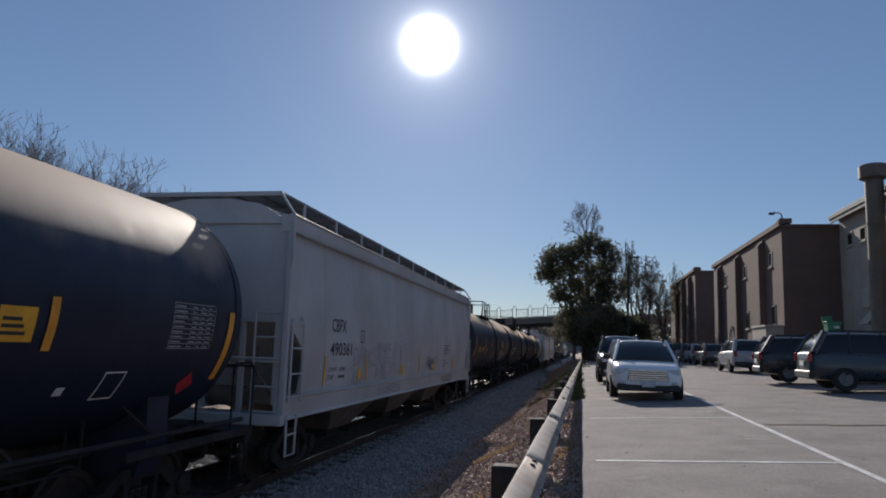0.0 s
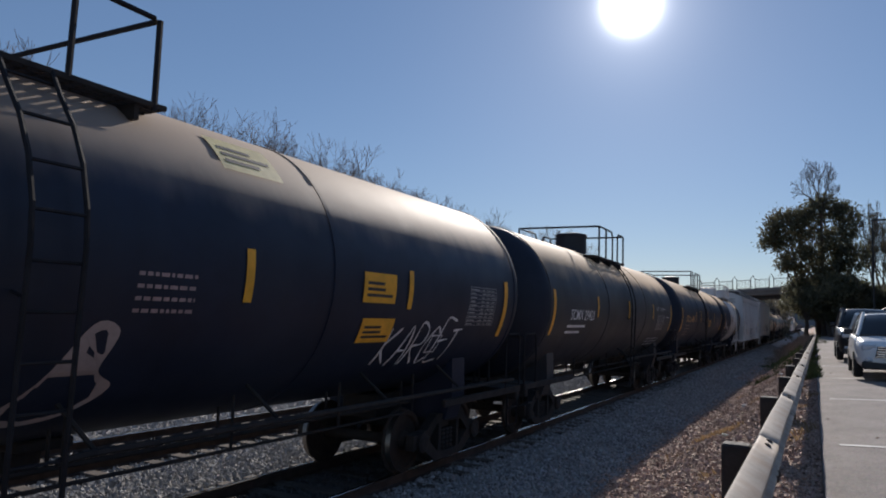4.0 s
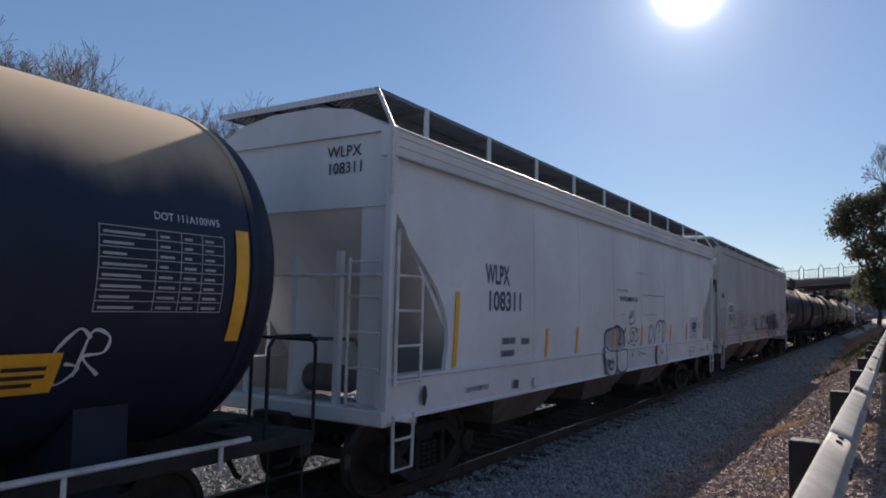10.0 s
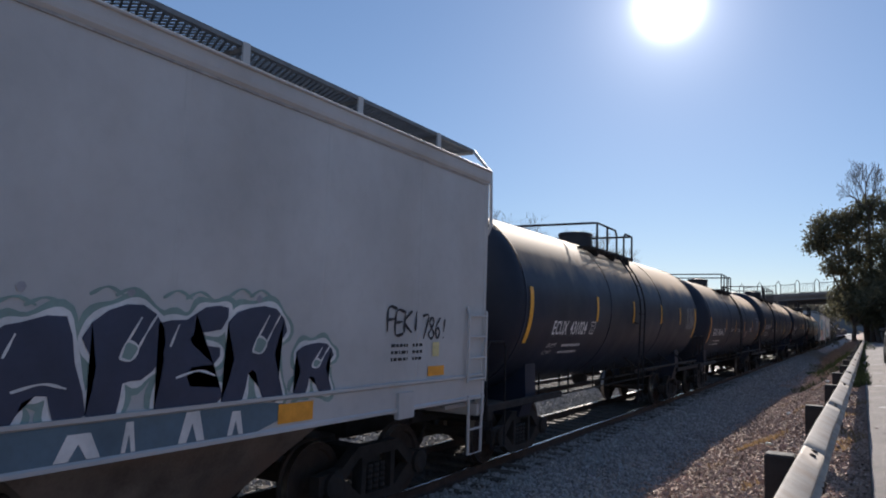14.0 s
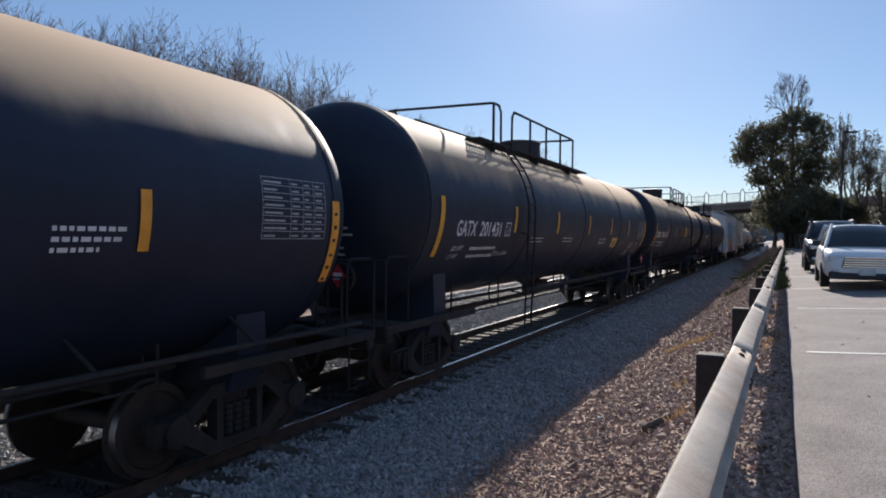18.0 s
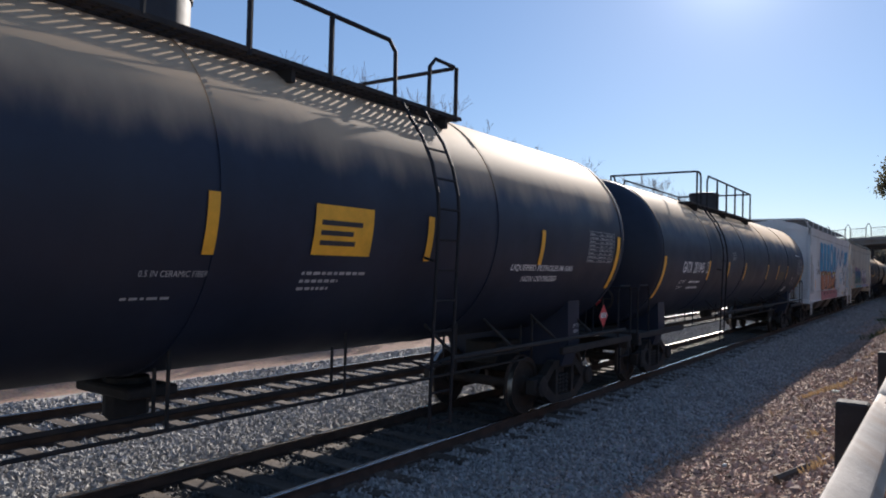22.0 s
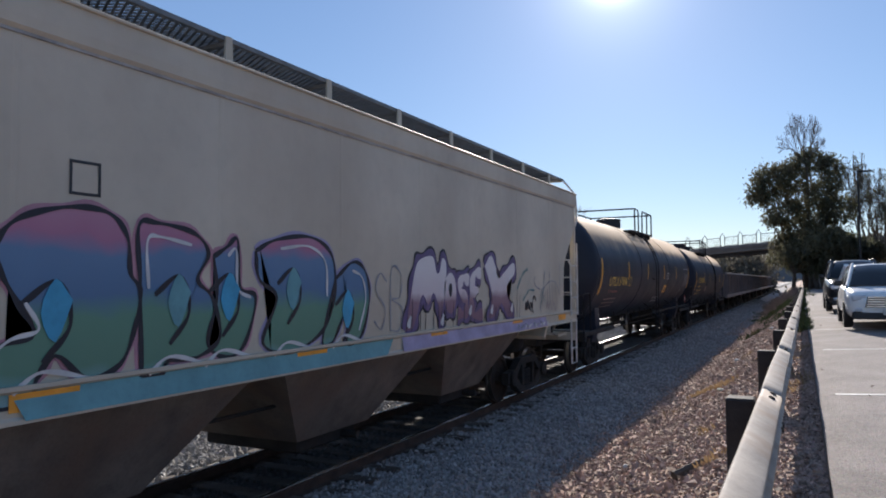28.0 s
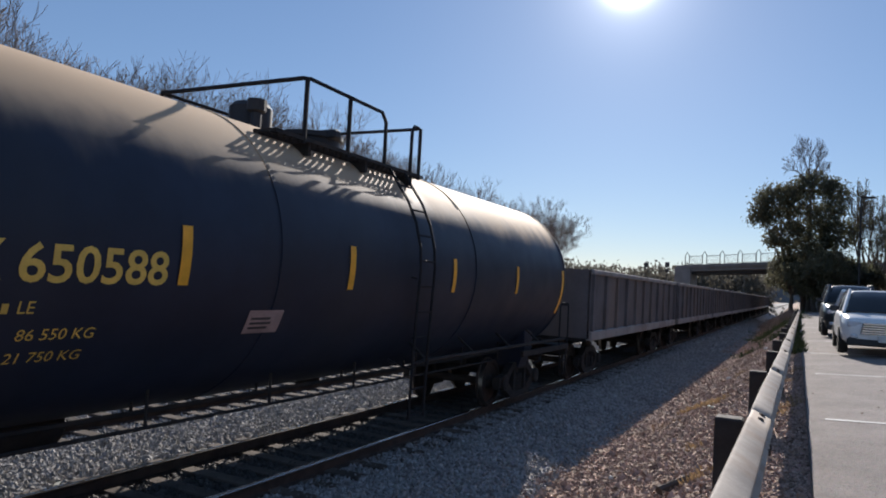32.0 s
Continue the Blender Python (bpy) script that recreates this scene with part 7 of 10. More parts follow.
wordbars(car, 100.3 - c, 1.12, 0.7, GREY_SPRAY, lambda a, b, o=0.004: flank(a, b, 0.042), 0.04, 172)
lettering(car, "EMPTY LOAD", 101.28 - c, 1.36, 0.07, BLACK_PAINT, LOW, 0, 0.36, out=0.008)
lettering(car, "1/4 ADJ", 101.28 - c, 1.28, 0.07, BLACK_PAINT, LOW, 0, 0.22, out=0.008)
lettering(car, "BLOCK", 101.28 - c, 1.20, 0.07, BLACK_PAINT, LOW, 0, 0.2, out=0.008)
blob(car, [(101.85 - c + 0.05 * math.cos(a), 1.33 + 0.09 * math.sin(a)) for a in (0, 1, 2, 3, 4, 5)], BLACK_PAINT, LOW, name="jacking_hole", out=0.01)
# cream hopper with the mural
car, c, h = h14
SIDE.update(BOWS[car.name])
lettering(car, "SOXX", 105.95 - c, 3.05, 0.42, BLACK_PAINT, flank, 0.006, 1.05)
lettering(car, "475066", 105.9 - c, 2.45, 0.42, BLACK_PAINT, flank, 0.006, 1.45)
bm = bmesh.new()
for words, z in (("SOXX", 3.95), ("475066", 3.72)):
    vs, fs = text_mesh(words, 0.2, 0.002)
    q = [bm.verts.new((0.6 + v.x, -h + 0.085, z + v.y)) for v in vs]
    for f in fs:
        bm.faces.new([q[i] for i in f])
part("lettering", bm, BLACK_PAINT, car)
lettering(car, "LD LMT", 105.9 - c, 2.1, 0.13, BLACK_PAINT, flank, 0, 0.5)
lettering(car, "223100", 106.55 - c, 2.1, 0.13, BLACK_PAINT, flank, 0, 0.42)
lettering(car, "LT WT", 105.88 - c, 1.9, 0.13, BLACK_PAINT, flank, 0, 0.4)
lettering(car, "52900", 106.6 - c, 1.9, 0.13, BLACK_PAINT, flank, 0, 0.36)
square_sign(car, 108.3 - c, 3.0, 0.25, "", flank, BLACK_PAINT)
letters = [
    [(107.46, 1.6), (107.57, 1.79), (107.82, 1.97), (108.06, 2.04), (107.94, 2.26), (107.82, 2.48), (107.81, 2.65), (107.96, 2.81), (108.31, 2.91), (108.62, 2.89), (108.78, 2.72), (108.81, 2.45), (108.9, 2.32), (108.86, 2.05), (108.73, 1.77), (108.45, 1.7), (108.22, 1.88), (108.08, 1.73), (108.01, 1.58)],
    [(108.92, 1.65), (108.9, 2.35), (108.88, 2.81), (109.06, 2.85), (109.44, 2.79), (109.6, 2.62), (109.48, 2.4), (109.65, 2.24), (109.74, 1.9), (109.49, 1.75), (109.18, 1.75), (109.11, 1.65)],
    [(109.66, 2.6), (109.82, 2.69), (109.95, 2.76), (109.98, 2.34), (110.19, 2.23), (110.05, 1.82), (109.83, 1.71), (109.6, 1.85), (109.7, 2.23)],
    [(110.19, 2.67), (110.49, 2.79), (111.04, 2.84), (111.4, 2.65), (111.44, 2.2), (111.2, 1.84), (110.7, 1.68), (110.29, 1.8), (110.49, 2.22), (110.24, 2.4)],
    [(111.46, 2.41), (111.8, 2.6), (112.05, 2.5), (112.14, 2.19), (111.97, 1.76), (111.67, 1.7), (111.73, 2.13), (111.56, 1.93), (111.4, 1.72), (111.22, 1.75)],
]
for L in letters:
    spray(car, [L + [L[0]]], 0.12, BLUSH if L[0][0] < 110 else LILAC, flank, (-c, 0), out=0.004, label="pale pink sprayed edge round a mural letter")
for i, L in enumerate(letters):
    blob(car, [(a - c, b) for a, b in L], MURAL, flank, 0.008, label="mural letter sprayed pink, blue and green")
    spray(car, [L + [L[0]]], 0.05, DARK_SPRAY, flank, (-c, 0), out=0.012)
    mx, mz = sum(a for a, b in L) / len(L), sum(b for a, b in L) / len(L)
    spray(car, [[(mx + (a - mx) * 0.8, mz + (b - mz) * 0.82) for a, b in L[1:5]]], 0.035, PALE_SPRAY, flank, (-c, 0), out=0.014)
    spray(car, [[(mx - 0.25, mz + 0.05), (mx, mz + 0.2), (mx + 0.1, mz - 0.1), (mx - 0.1, mz - 0.35)]], 0.05, DARK_SPRAY, flank, (-c, 0), out=0.014)
    blob(car, [(mx + 0.12 * math.cos(a) - c, mz + 0.22 * math.sin(a)) for a in (0.3, 1.7, 3.2, 4.6)], TEAL if i % 2 else TURQ, flank, 0.016, 3, label="pale turquoise sprayed fleck")
    spray(car, [[(mx - 0.3, 1.66), (mx - 0.1, 1.78), (mx + 0.25, 1.7)]], 0.04, PALE_SPRAY, flank, (-c, 0), out=0.016)
blob(car, [(107.9 - c, 1.69), (112.6 - c, 1.69), (112.7 - c, 1.66), (112.5 - c, 1.48), (108 - c, 1.48)], TEAL, LOW, 0.004, 1, label="teal sprayed band on the sill")
tag(car, "SB", 112.25 - c, 1.8, 0.7, 0.75, 0.03, GREY_SPRAY, flank, 0.1, 51)
big_m = [(112.98, 1.74), (113.12, 2.15), (113.26, 2.55), (113.42, 2.68), (113.76, 2.72), (113.86, 2.5), (113.96, 2.52), (114.04, 2.7), (114.17, 2.62), (114.14, 2.25), (114.05, 2.0), (113.98, 1.76), (113.9, 2.05), (113.76, 2.22), (113.62, 2.05), (113.45, 2.2), (113.3, 1.95), (113.18, 1.76)]
big_x = [(115.56, 2.62), (115.82, 2.8), (116.02, 2.6), (116.14, 2.42), (116.45, 2.55), (116.84, 2.7), (116.88, 2.5), (116.5, 2.28), (116.62, 2.0), (116.8, 1.76), (116.5, 1.78), (116.25, 2.0), (115.95, 1.8), (115.7, 1.78), (115.85, 2.1), (115.75, 2.35)]
round_o = [(114.3 + 0.2 * math.cos(a), 2.2 + 0.3 * math.sin(a)) for a in [i * 0.7 for i in range(9)]]
s_line, e_line = [(114.95, 2.38), (114.72, 2.42), (114.62, 2.25), (114.85, 2.08), (114.8, 1.88), (114.55, 1.9)], [(115.4, 2.5), (115.15, 2.48), (115.02, 2.2), (115.1, 1.86), (115.45, 1.85)]
for wide, mt, o in ((0.28, DARK_SPRAY, 0.006), (0.2, PURPLE, 0.008)):
    spray(car, [big_m + [big_m[0]], big_x + [big_x[0]], round_o + [round_o[0]], s_line, e_line, [(115.05, 2.2), (115.3, 2.24)]], wide, mt, flank, (-c, 0), out=o)
    spray(car, [s_line, e_line], wide + 0.2, mt, flank, (-c, 0), out=o)
for shape in (big_m, big_x, round_o):
    blob(car, [(a - c, b) for a, b in shape], BUBBLE, flank, 0.011, 3, label="sprayed letter, pale pink over dull purple")
spray(car, [s_line, e_line, [(115.05, 2.2), (115.3, 2.24)]], 0.2, BUBBLE, flank, (-c, 0), out=0.011)
blob(car, [(114.3 + 0.06 * math.cos(a) - c, 2.25 + 0.1 * math.sin(a)) for a in (0, 1, 2, 3, 4, 5)], DARK_SPRAY, flank, 0.014, 3)
for k in range(24):
    yy = 113.0 + 4.2 * ((k * 0.618) % 1)
    spray(car, [[(yy, 1.72), (yy + 0.03, 1.9 + 0.3 * ((k * 0.37) % 1))]], 0.02, DARK_SPRAY, flank, (-c, 0), out=0.013)
for yy, zz in ((113.05, 1.78), (114.0, 1.76), (114.95, 1.86), (115.8, 1.84), (116.7, 1.84)):
    spray(car, [[(yy, zz), (yy + 0.07, zz + 0.14)]], 0.1, PALE_SPRAY, flank, (-c, 0), out=0.015)
blob(car, [(112.9 - c, 1.69), (118.6 - c, 1.69), (118.6 - c, 1.48), (112.9 - c, 1.48)], LILAC, LOW, 0.004, 1, label="lilac sprayed band on the sill")
for mt, wide, lines in (
        (DARK_SPRAY, 0.055, [[(117.43, 1.83), (117.45, 1.98), (117.51, 1.84), (117.56, 2.01), (117.61, 1.85)], [(117.64, 1.83), (117.67, 1.95), (117.78, 1.92), (117.70, 1.86), (117.74, 1.79)], [(118.02, 1.99), (117.93, 2.08), (117.83, 2.00), (117.82, 1.84), (117.86, 1.77)]]),
        (DULL_GREEN, 0.07, [[(117.02, 2.23), (117.08, 2.30), (117.24, 2.45), (117.42, 2.55), (117.57, 2.59)]]),
        (DULL_GREEN, 0.05, [[(117.29, 2.01), (117.49, 2.12), (117.66, 2.20), (117.94, 2.19)]]),
        (GREY_SPRAY, 0.03, [[(117.98, 2.45), (117.92, 2.36), (118.02, 2.27), (118.29, 2.20)]]),
        (GREY_SPRAY, 0.028, [[(118.28, 1.78), (118.26, 2.01), (118.33, 2.18), (118.56, 2.26), (118.86, 2.36), (119.23, 2.34), (119.45, 2.17), (119.58, 1.98)], [(118.55, 2.56), (118.44, 2.23), (118.37, 1.95)], [(118.88, 2.56), (118.84, 2.35), (118.87, 1.88)]]),
        (DULL_GREEN, 0.03, [[(118.30, 1.91), (118.45, 2.14), (118.55, 2.25)], [(118.38, 2.14), (118.56, 1.93)]]),
        (GHOST, 0.03, [[(118.58, 2.15), (118.29, 1.75)], [(119.00, 2.30), (119.04, 1.82)], [(119.22, 2.29), (119.32, 1.90)], [(118.71, 2.21), (118.70, 1.87)]]),
        (GHOST, 0.05, [[(118.64, 1.82), (118.71, 1.97), (118.79, 1.80), (118.89, 1.97), (118.98, 1.78), (119.12, 1.93), (119.20, 1.77), (119.35, 1.90)]]),
        (GREY_SPRAY, 0.02, [[(119.55, 2.75), (119.51, 2.50), (119.54, 2.16)]])):
    spray(car, lines, wide, mt, flank, (-c, 0), out=0.01)
for k, (y0, y1) in enumerate(((116.95, 117.5), (117.35, 117.95), (117.8, 118.3), (118.2, 118.65))):      # pale sprayed sweeps along the sill
    w = y1 - y0
    spray(car, [[(y0, 1.51), (y0 + 0.2 * w, 1.62), (y0 + 0.5 * w, 1.66), (y0 + 0.8 * w, 1.6), (y1, 1.5)], [(y0 + 0.25 * w, 1.52), (y0 + 0.6 * w, 1.57)]], 0.05, (GREY_SPRAY, PALE_SPRAY)[k % 2], LOW, (-c, 0), out=0.008)
for yy in (104.9, 107.9, 110.8, 113.68, 116.75, 119.4):
    patch(car, yy - c, 1.54, 1.66, 0.5, ORANGE, flank, out=0.016)
# last tank cars
car, c, half = t15
R_TANK, Z_TANK = SIZES[car.name]
lettering(car, "UTLX", 124.16 - c, 2.22, 0.36, YELLOW_PAINT, wrap, 0.006, 1.1)
lettering(car, "679846", 125.34 - c, 2.22, 0.36, YELLOW_PAINT, wrap, 0.004, 1.0)
lettering(car, "THE TANK", 124.2 - c, 2.02, 0.12, RED_SPRAY, wrap, 0, 0.5)
wordbars(car, 124.75 - c, 2.02, 0.6, RED_SPRAY, wrap, 0.07, 4)
for i in range(3):
    wordbars(car, 124.2 - c, 1.8 - i * 0.13, 1.4, FADED, wrap, 0.05, 90 + i)
head_lettering(car, "UTLX 679846", half, -0.95, 3.35, 0.2, YELLOW_PAINT, 1.2)
square_sign(car, 126.62 - c, 2.2, 0.28, "C", wrap, YELLOW_PAINT)
yellow_plate(car, 132.9 - c, 1.88, 0.55, 0.3)
for i in range(3):
    wordbars(car, 133.2 - c, 2.62 - i * 0.1, 0.6, WHITE_PAINT, wrap, 0.04, 95 + i)
lettering(car, "WARNING NO REPAIRS", 131.7 - c, 1.62, 0.13, WHITE_PAINT, wrap, 0, 1.4)
lettering(car, "ON THIS JACKET OR", 131.7 - c, 1.47, 0.13, WHITE_PAINT, wrap, 0, 1.3)
data_table(car, 137.73 - c, 2.12, 1.1, 0.52, 9)
wordbars(car, 137.42 - c, 2.82, 1.4, DULL_WHITE, wrap, 0.07, 97)
placard(car, 138.3 - c, 1.54, "1219", lambda a, b, o=0.004: Vector((1.5 + o, a, b)), 0.2)
bm = bmesh.new()
tube(bm, [(1.42, 138.3 - c, 1.1), (1.48, 138.3 - c, 1.3)], 0.02, 6)
part("placard_bracket", bm, UNDER, car)
spray(car, [[(137.2, 1.58), (137.3, 1.9), (137.56, 1.88), (137.47, 1.56), (137.2, 1.58)]], 0.025, DULL_WHITE, wrap, (-c, 0))
spray(car, [[(136.75, 1.75), (136.9, 2.05), (137.05, 1.95), (136.95, 1.7), (136.8, 1.6)]], 0.025, GREY_SPRAY, wrap, (-c, 0))
bm = bmesh.new()
quad(bm, [(-0.95, -half - 0.5, 1.75), (-0.77, -half - 0.5, 1.57), (-0.59, -half - 0.5, 1.75), (-0.77, -half - 0.5, 1.93)])
part("placard", bm, RED_SIGN, car, "red diamond hazard placard")
car, c, half = t16
R_TANK, Z_TANK = SIZES[car.name]
lettering(car, "UTLX", 142.85 - c, 2.24, 0.38, YELLOW_PAINT, wrap, 0.006, 0.85)
lettering(car, "650588", 143.79 - c, 2.23, 0.38, YELLOW_PAINT, wrap, 0.006, 1.24)
wordbars(car, 142.9 - c, 2.0, 0.9, YELLOW_PAINT, wrap, 0.09, 4)
lettering(car, "LE", 143.85 - c, 2.0, 0.13, YELLOW_PAINT, wrap)
lettering(car, "86 550 KG", 143.9 - c, 1.79, 0.13, YELLOW_PAINT, wrap, 0, 0.6)
lettering(car, "21 750 KG", 143.88 - c, 1.6, 0.13, YELLOW_PAINT, wrap, 0, 0.58)
wordbars(car, 142.8 - c, 1.79, 0.9, YELLOW_PAINT, wrap, 0.08, 5)
wordbars(car, 142.8 - c, 1.6, 0.9, YELLOW_PAINT, wrap, 0.08, 6)
yellow_plate(car, 146.1 - c, 1.75, 0.5, 0.25, FADED)

# ---- ground, tracks ----
def ground_z(x, y):
    """Height of the ground: lot, verge, ditch, ballast bed, far side."""
    lot = 0.87 + 0.05 * max(0.0, min(x, 14.0)) + 0.008 * (max(-5.0, min(y, 60.0)) - 10)
    far = max(0.0, min(1.0, (y - 8) / 30))
    ditch = -0.32 - 0.3 * far
    keys = [(-400, 14.0), (-60, 3.0), (-30, 1.4), (-16.5, -0.3), (-14.8, -0.45), (-13.2, -0.22), (-8.4, -0.22), (-7.6, -0.18), (-4.75, -0.18), (-3.9, ditch + 0.12),
            (-3.2, ditch), (-2.5, ditch + 0.05), (-1.5, 0.18 - 0.1 * far), (-0.75, 0.66), (-0.3, 0.80), (0.05, lot - 0.04)]
    if x >= 0.05:
        return lot - 0.04
    for (x0, z0), (x1, z1) in zip(keys, keys[1:]):
        if x <= x1:
            return z0 + (z1 - z0) * (x - x0) / (x1 - x0)
    return lot


GRID = {}


def surface_z(x, y):
    """Height of the built ground sheet at a place on the verge or the bed."""
    xs, ys, zs = GRID["x"], GRID["y"], GRID["z"]
    i = min(max(int(np.searchsorted(xs, x)) - 1, 0), len(xs) - 2)
    j = min(max(int(np.searchsorted(ys, y)) - 1, 0), len(ys) - 2)
    u, v = (x - xs[i]) / (xs[i + 1] - xs[i]), (y - ys[j]) / (ys[j + 1] - ys[j])
    return (zs[j][i] * (1 - u) + zs[j][i + 1] * u) * (1 - v) + (zs[j + 1][i] * (1 - u) + zs[j + 1][i + 1] * u) * v


def build_ground():
    xs = [-400, -200, -100, -60, -40, -30, -22, -18, -16.5, -15.6, -14.8, -14, -13.2] + [-12.6 + 0.4 * i for i in range(11)] + \
         [-8.0 + 0.35 * i for i in range(9)] + [-4.75 + 0.25 * i for i in range(20)] + [0.05, 0.12, 1, 2, 4, 6, 8, 10, 12, 14, 20, 40, 100, 400]
    ys = [-400, -100, -40, -20] + [-15 + 0.5 * i for i in range(110)] + [42 + 2 * i for i in range(40)] + [125, 140, 170, 220, 300, 500, 900, 1800]
    bm = bmesh.new()
    grid = []
    for y in ys:
        row = []
        for x in xs:
            z = ground_z(x, y)
            if -5 < x < -0.1 and -15 < y < 120:
                z += 0.05 * noise.noise((x * 1.3, y * 1.3, 0)) + 0.03 * noise.noise((x * 4, y * 4, 3))
            elif x < -14.5:
                z += 0.12 * noise.noise((x * 0.5, y * 0.5, 0))
            row.append(bm.verts.new((x, y, z)))
        grid.append(row)
    GRID["x"], GRID["y"], GRID["z"] = np.array(xs), np.array(ys), [[v.co.z for v in row] for row in grid]
    for a, c in zip(grid, grid[1:]):
        for i in range(len(xs) - 1):
            bm.faces.new((a[i], a[i + 1], c[i + 1], c[i]))
    for f in bm.faces:
        if -13.4 < f.calc_center_median().x < -3.3:
            f.material_index = 1
        # strip between the main rails, coloured dark for the train's shade and for grease
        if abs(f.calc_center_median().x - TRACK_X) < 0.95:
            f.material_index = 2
    g = part("ground", bm, [GROUND, BED, SHADED_OILY_BED], None, "gravelly brown earth and ballast ground")
    tagged(g, "", "ground", "", "structure")
    smooth(g, 60)


def ground_material(name, base, patchy, cells=22, share=0.6, value=1.7):
    m = material(name, base, 0.92, 0, 0.2, 1.3, patchy, 0.5, 0.45, 0.4, 45)
    n, l = m.node_tree.nodes, m.node_tree.links
    b = n["Principled BSDF"]
    vor = n.new("ShaderNodeTexVoronoi")
    vor.inputs["Scale"].default_value = cells
    co = n.new("ShaderNodeTexCoord")
    l.new(co.outputs["Object"], vor.inputs["Vector"])
    old = b.inputs["Base Color"].links[0].from_socket
    mx = n.new("ShaderNodeMix")
    mx.data_type, mx.blend_type = "RGBA", "MULTIPLY"
    mx.inputs[0].default_value = share
    l.new(old, mx.inputs[6])
    hs = n.new("ShaderNodeHueSaturation")
    hs.inputs["Saturation"].default_value, hs.inputs["Value"].default_value = 0.25, value
    l.new(vor.outputs["Color"], hs.inputs["Color"])
    l.new(hs.outputs["Color"], mx.inputs[7])
    l.new(mx.outputs[2], b.inputs["Base Color"])
    bp = n.new("ShaderNodeBump")
    bp.inputs["Strength"].default_value, bp.inputs["Distance"].default_value = 0.35, 0.02
    l.new(vor.outputs["Distance"], bp.inputs["Height"])
    bp.invert = True
    l.new(bp.outputs["Normal"], b.inputs["Normal"])
    return m


ASPHALT = ground_material("worn_asphalt", (0.225, 0.195, 0.178), (0.27, 0.235, 0.21), 70, 0.5, 1.5)
GROUND = ground_material("gravel_earth", (0.29, 0.185, 0.135), (0.38, 0.245, 0.165))
BED = ground_material("ballast_bed", (0.31, 0.29, 0.27), (0.25, 0.225, 0.20))
# shade under the train is put into this dark colour, along with oil
SHADED_OILY_BED = ground_material("shaded_oily_ballast_bed", (0.06, 0.055, 0.052), (0.04, 0.036, 0.034))
build_ground()


def rail_track(name, x, z, y0, y1, label):
    t = thing(name, (x, 0, z), label, "railway track", "", "structure")
    for s in (-0.75, 0.75):
        bm = bmesh.new()
        prism(bm, [(s - 0.07, -0.17), (s + 0.07, -0.17), (s + 0.07, -0.155), (s + 0.012, -0.135), (s + 0.012, -0.045), (s + 0.036, -0.03), (s + 0.036, -0.006),
                   (s - 0.036, -0.006), (s - 0.036, -0.03), (s - 0.012, -0.045), (s - 0.012, -0.135), (s - 0.07, -0.155)], y0, y1, "y")
        r = part("rail", bm, RAIL_SIDE, t)
        bm = bmesh.new()
        prism(bm, [(s - 0.036, -0.006), (s + 0.036, -0.006), (s + 0.03, 0.0), (s - 0.03, 0.0)], y0, y1, "y")
        part("rail_head", bm, RAIL_TOP, r, "polished rail head")
    return t


main_track = rail_track("railway_track", TRACK_X, 0.0, -60, 420, "main railway track with polished rails on wooden ties")
second_track = rail_track("railway_track", TRACK_X - 4.3, -0.02, -60, 420, "second railway track beyond the passing train")


def ties(track, x, z):
    bm = bmesh.new()
    box(bm, (0, 0, 0), (2.6, 0.23, 0.18), 0.015)
    first = part("tie", bm, TIE, track)
    first.location = (0, -8, z)
    rnd = random.Random(int(abs(x) * 10))
    n = 110
    for k in range(1, n):
        again("tie", first, track, pose(rnd.uniform(-0.04, 0.04), -8 + k * 0.54, z + rnd.uniform(-0.012, 0.012), 0, 0, rnd.uniform(-1.2, 1.2)))
    bm = bmesh.new()
    for k in range(200):
        box(bm, (0, -8 + (n + k) * 0.54, z), (2.6, 0.23, 0.18))
    tagged(part("far_ties", bm, TIE, track), "", "", "", "stuff")


ties(main_track, TRACK_X, -0.235)
ties(second_track, TRACK_X - 4.3, -0.235)


def scatter_stones(name, label, areas, mat, seed):
    """Loose stones: many small uneven lumps in one mesh."""
    rnd = random.Random(seed)
    shape = [(1, 0, 0), (-1, 0, 0), (0, 1, 0), (0, -1, 0), (0, 0, 1), (0, 0, -1)]
    tri = [(0, 2, 4), (2, 1, 4), (1, 3, 4), (3, 0, 4), (2, 0, 5), (1, 2, 5), (3, 1, 5), (0, 3, 5)]
    vs, fs = [], []
    for x0, x1, y0, y1, count, r0, r1, lift in areas:
        for _ in range(count):
            x, y = rnd.uniform(x0, x1), y0 + (y1 - y0) * rnd.random() ** 1.7
            if abs(abs(x - TRACK_X) - 0.75) < 0.09 or abs(abs(x - TRACK_X + 4.3) - 0.75) < 0.09:
                continue
            r = rnd.uniform(r0, r1)
            z = surface_z(x, y) + r * 0.3 + lift
            q = Euler((rnd.uniform(0, 6), rnd.uniform(0, 6), rnd.uniform(0, 6))).to_matrix()
            k = len(vs)
            sx, sy, sz = r * rnd.uniform(0.7, 1.3), r * rnd.uniform(0.6, 1.1), r * rnd.uniform(0.45, 0.8)
            for a in shape:
                v = q @ Vector((a[0] * sx * rnd.uniform(0.8, 1.2), a[1] * sy * rnd.uniform(0.8, 1.2), a[2] * sz * rnd.uniform(0.8, 1.2)))
                vs.append((x + v.x, y + v.y, z + v.z))
            fs += [(a + k, b + k, c + k) for a, b, c in tri]
    me = bpy.data.meshes.new(name)
    me.from_pydata(vs, [], fs)
    me.materials.append(mat)
    tagged(new(name, me), label, "stones", "", "stuff")


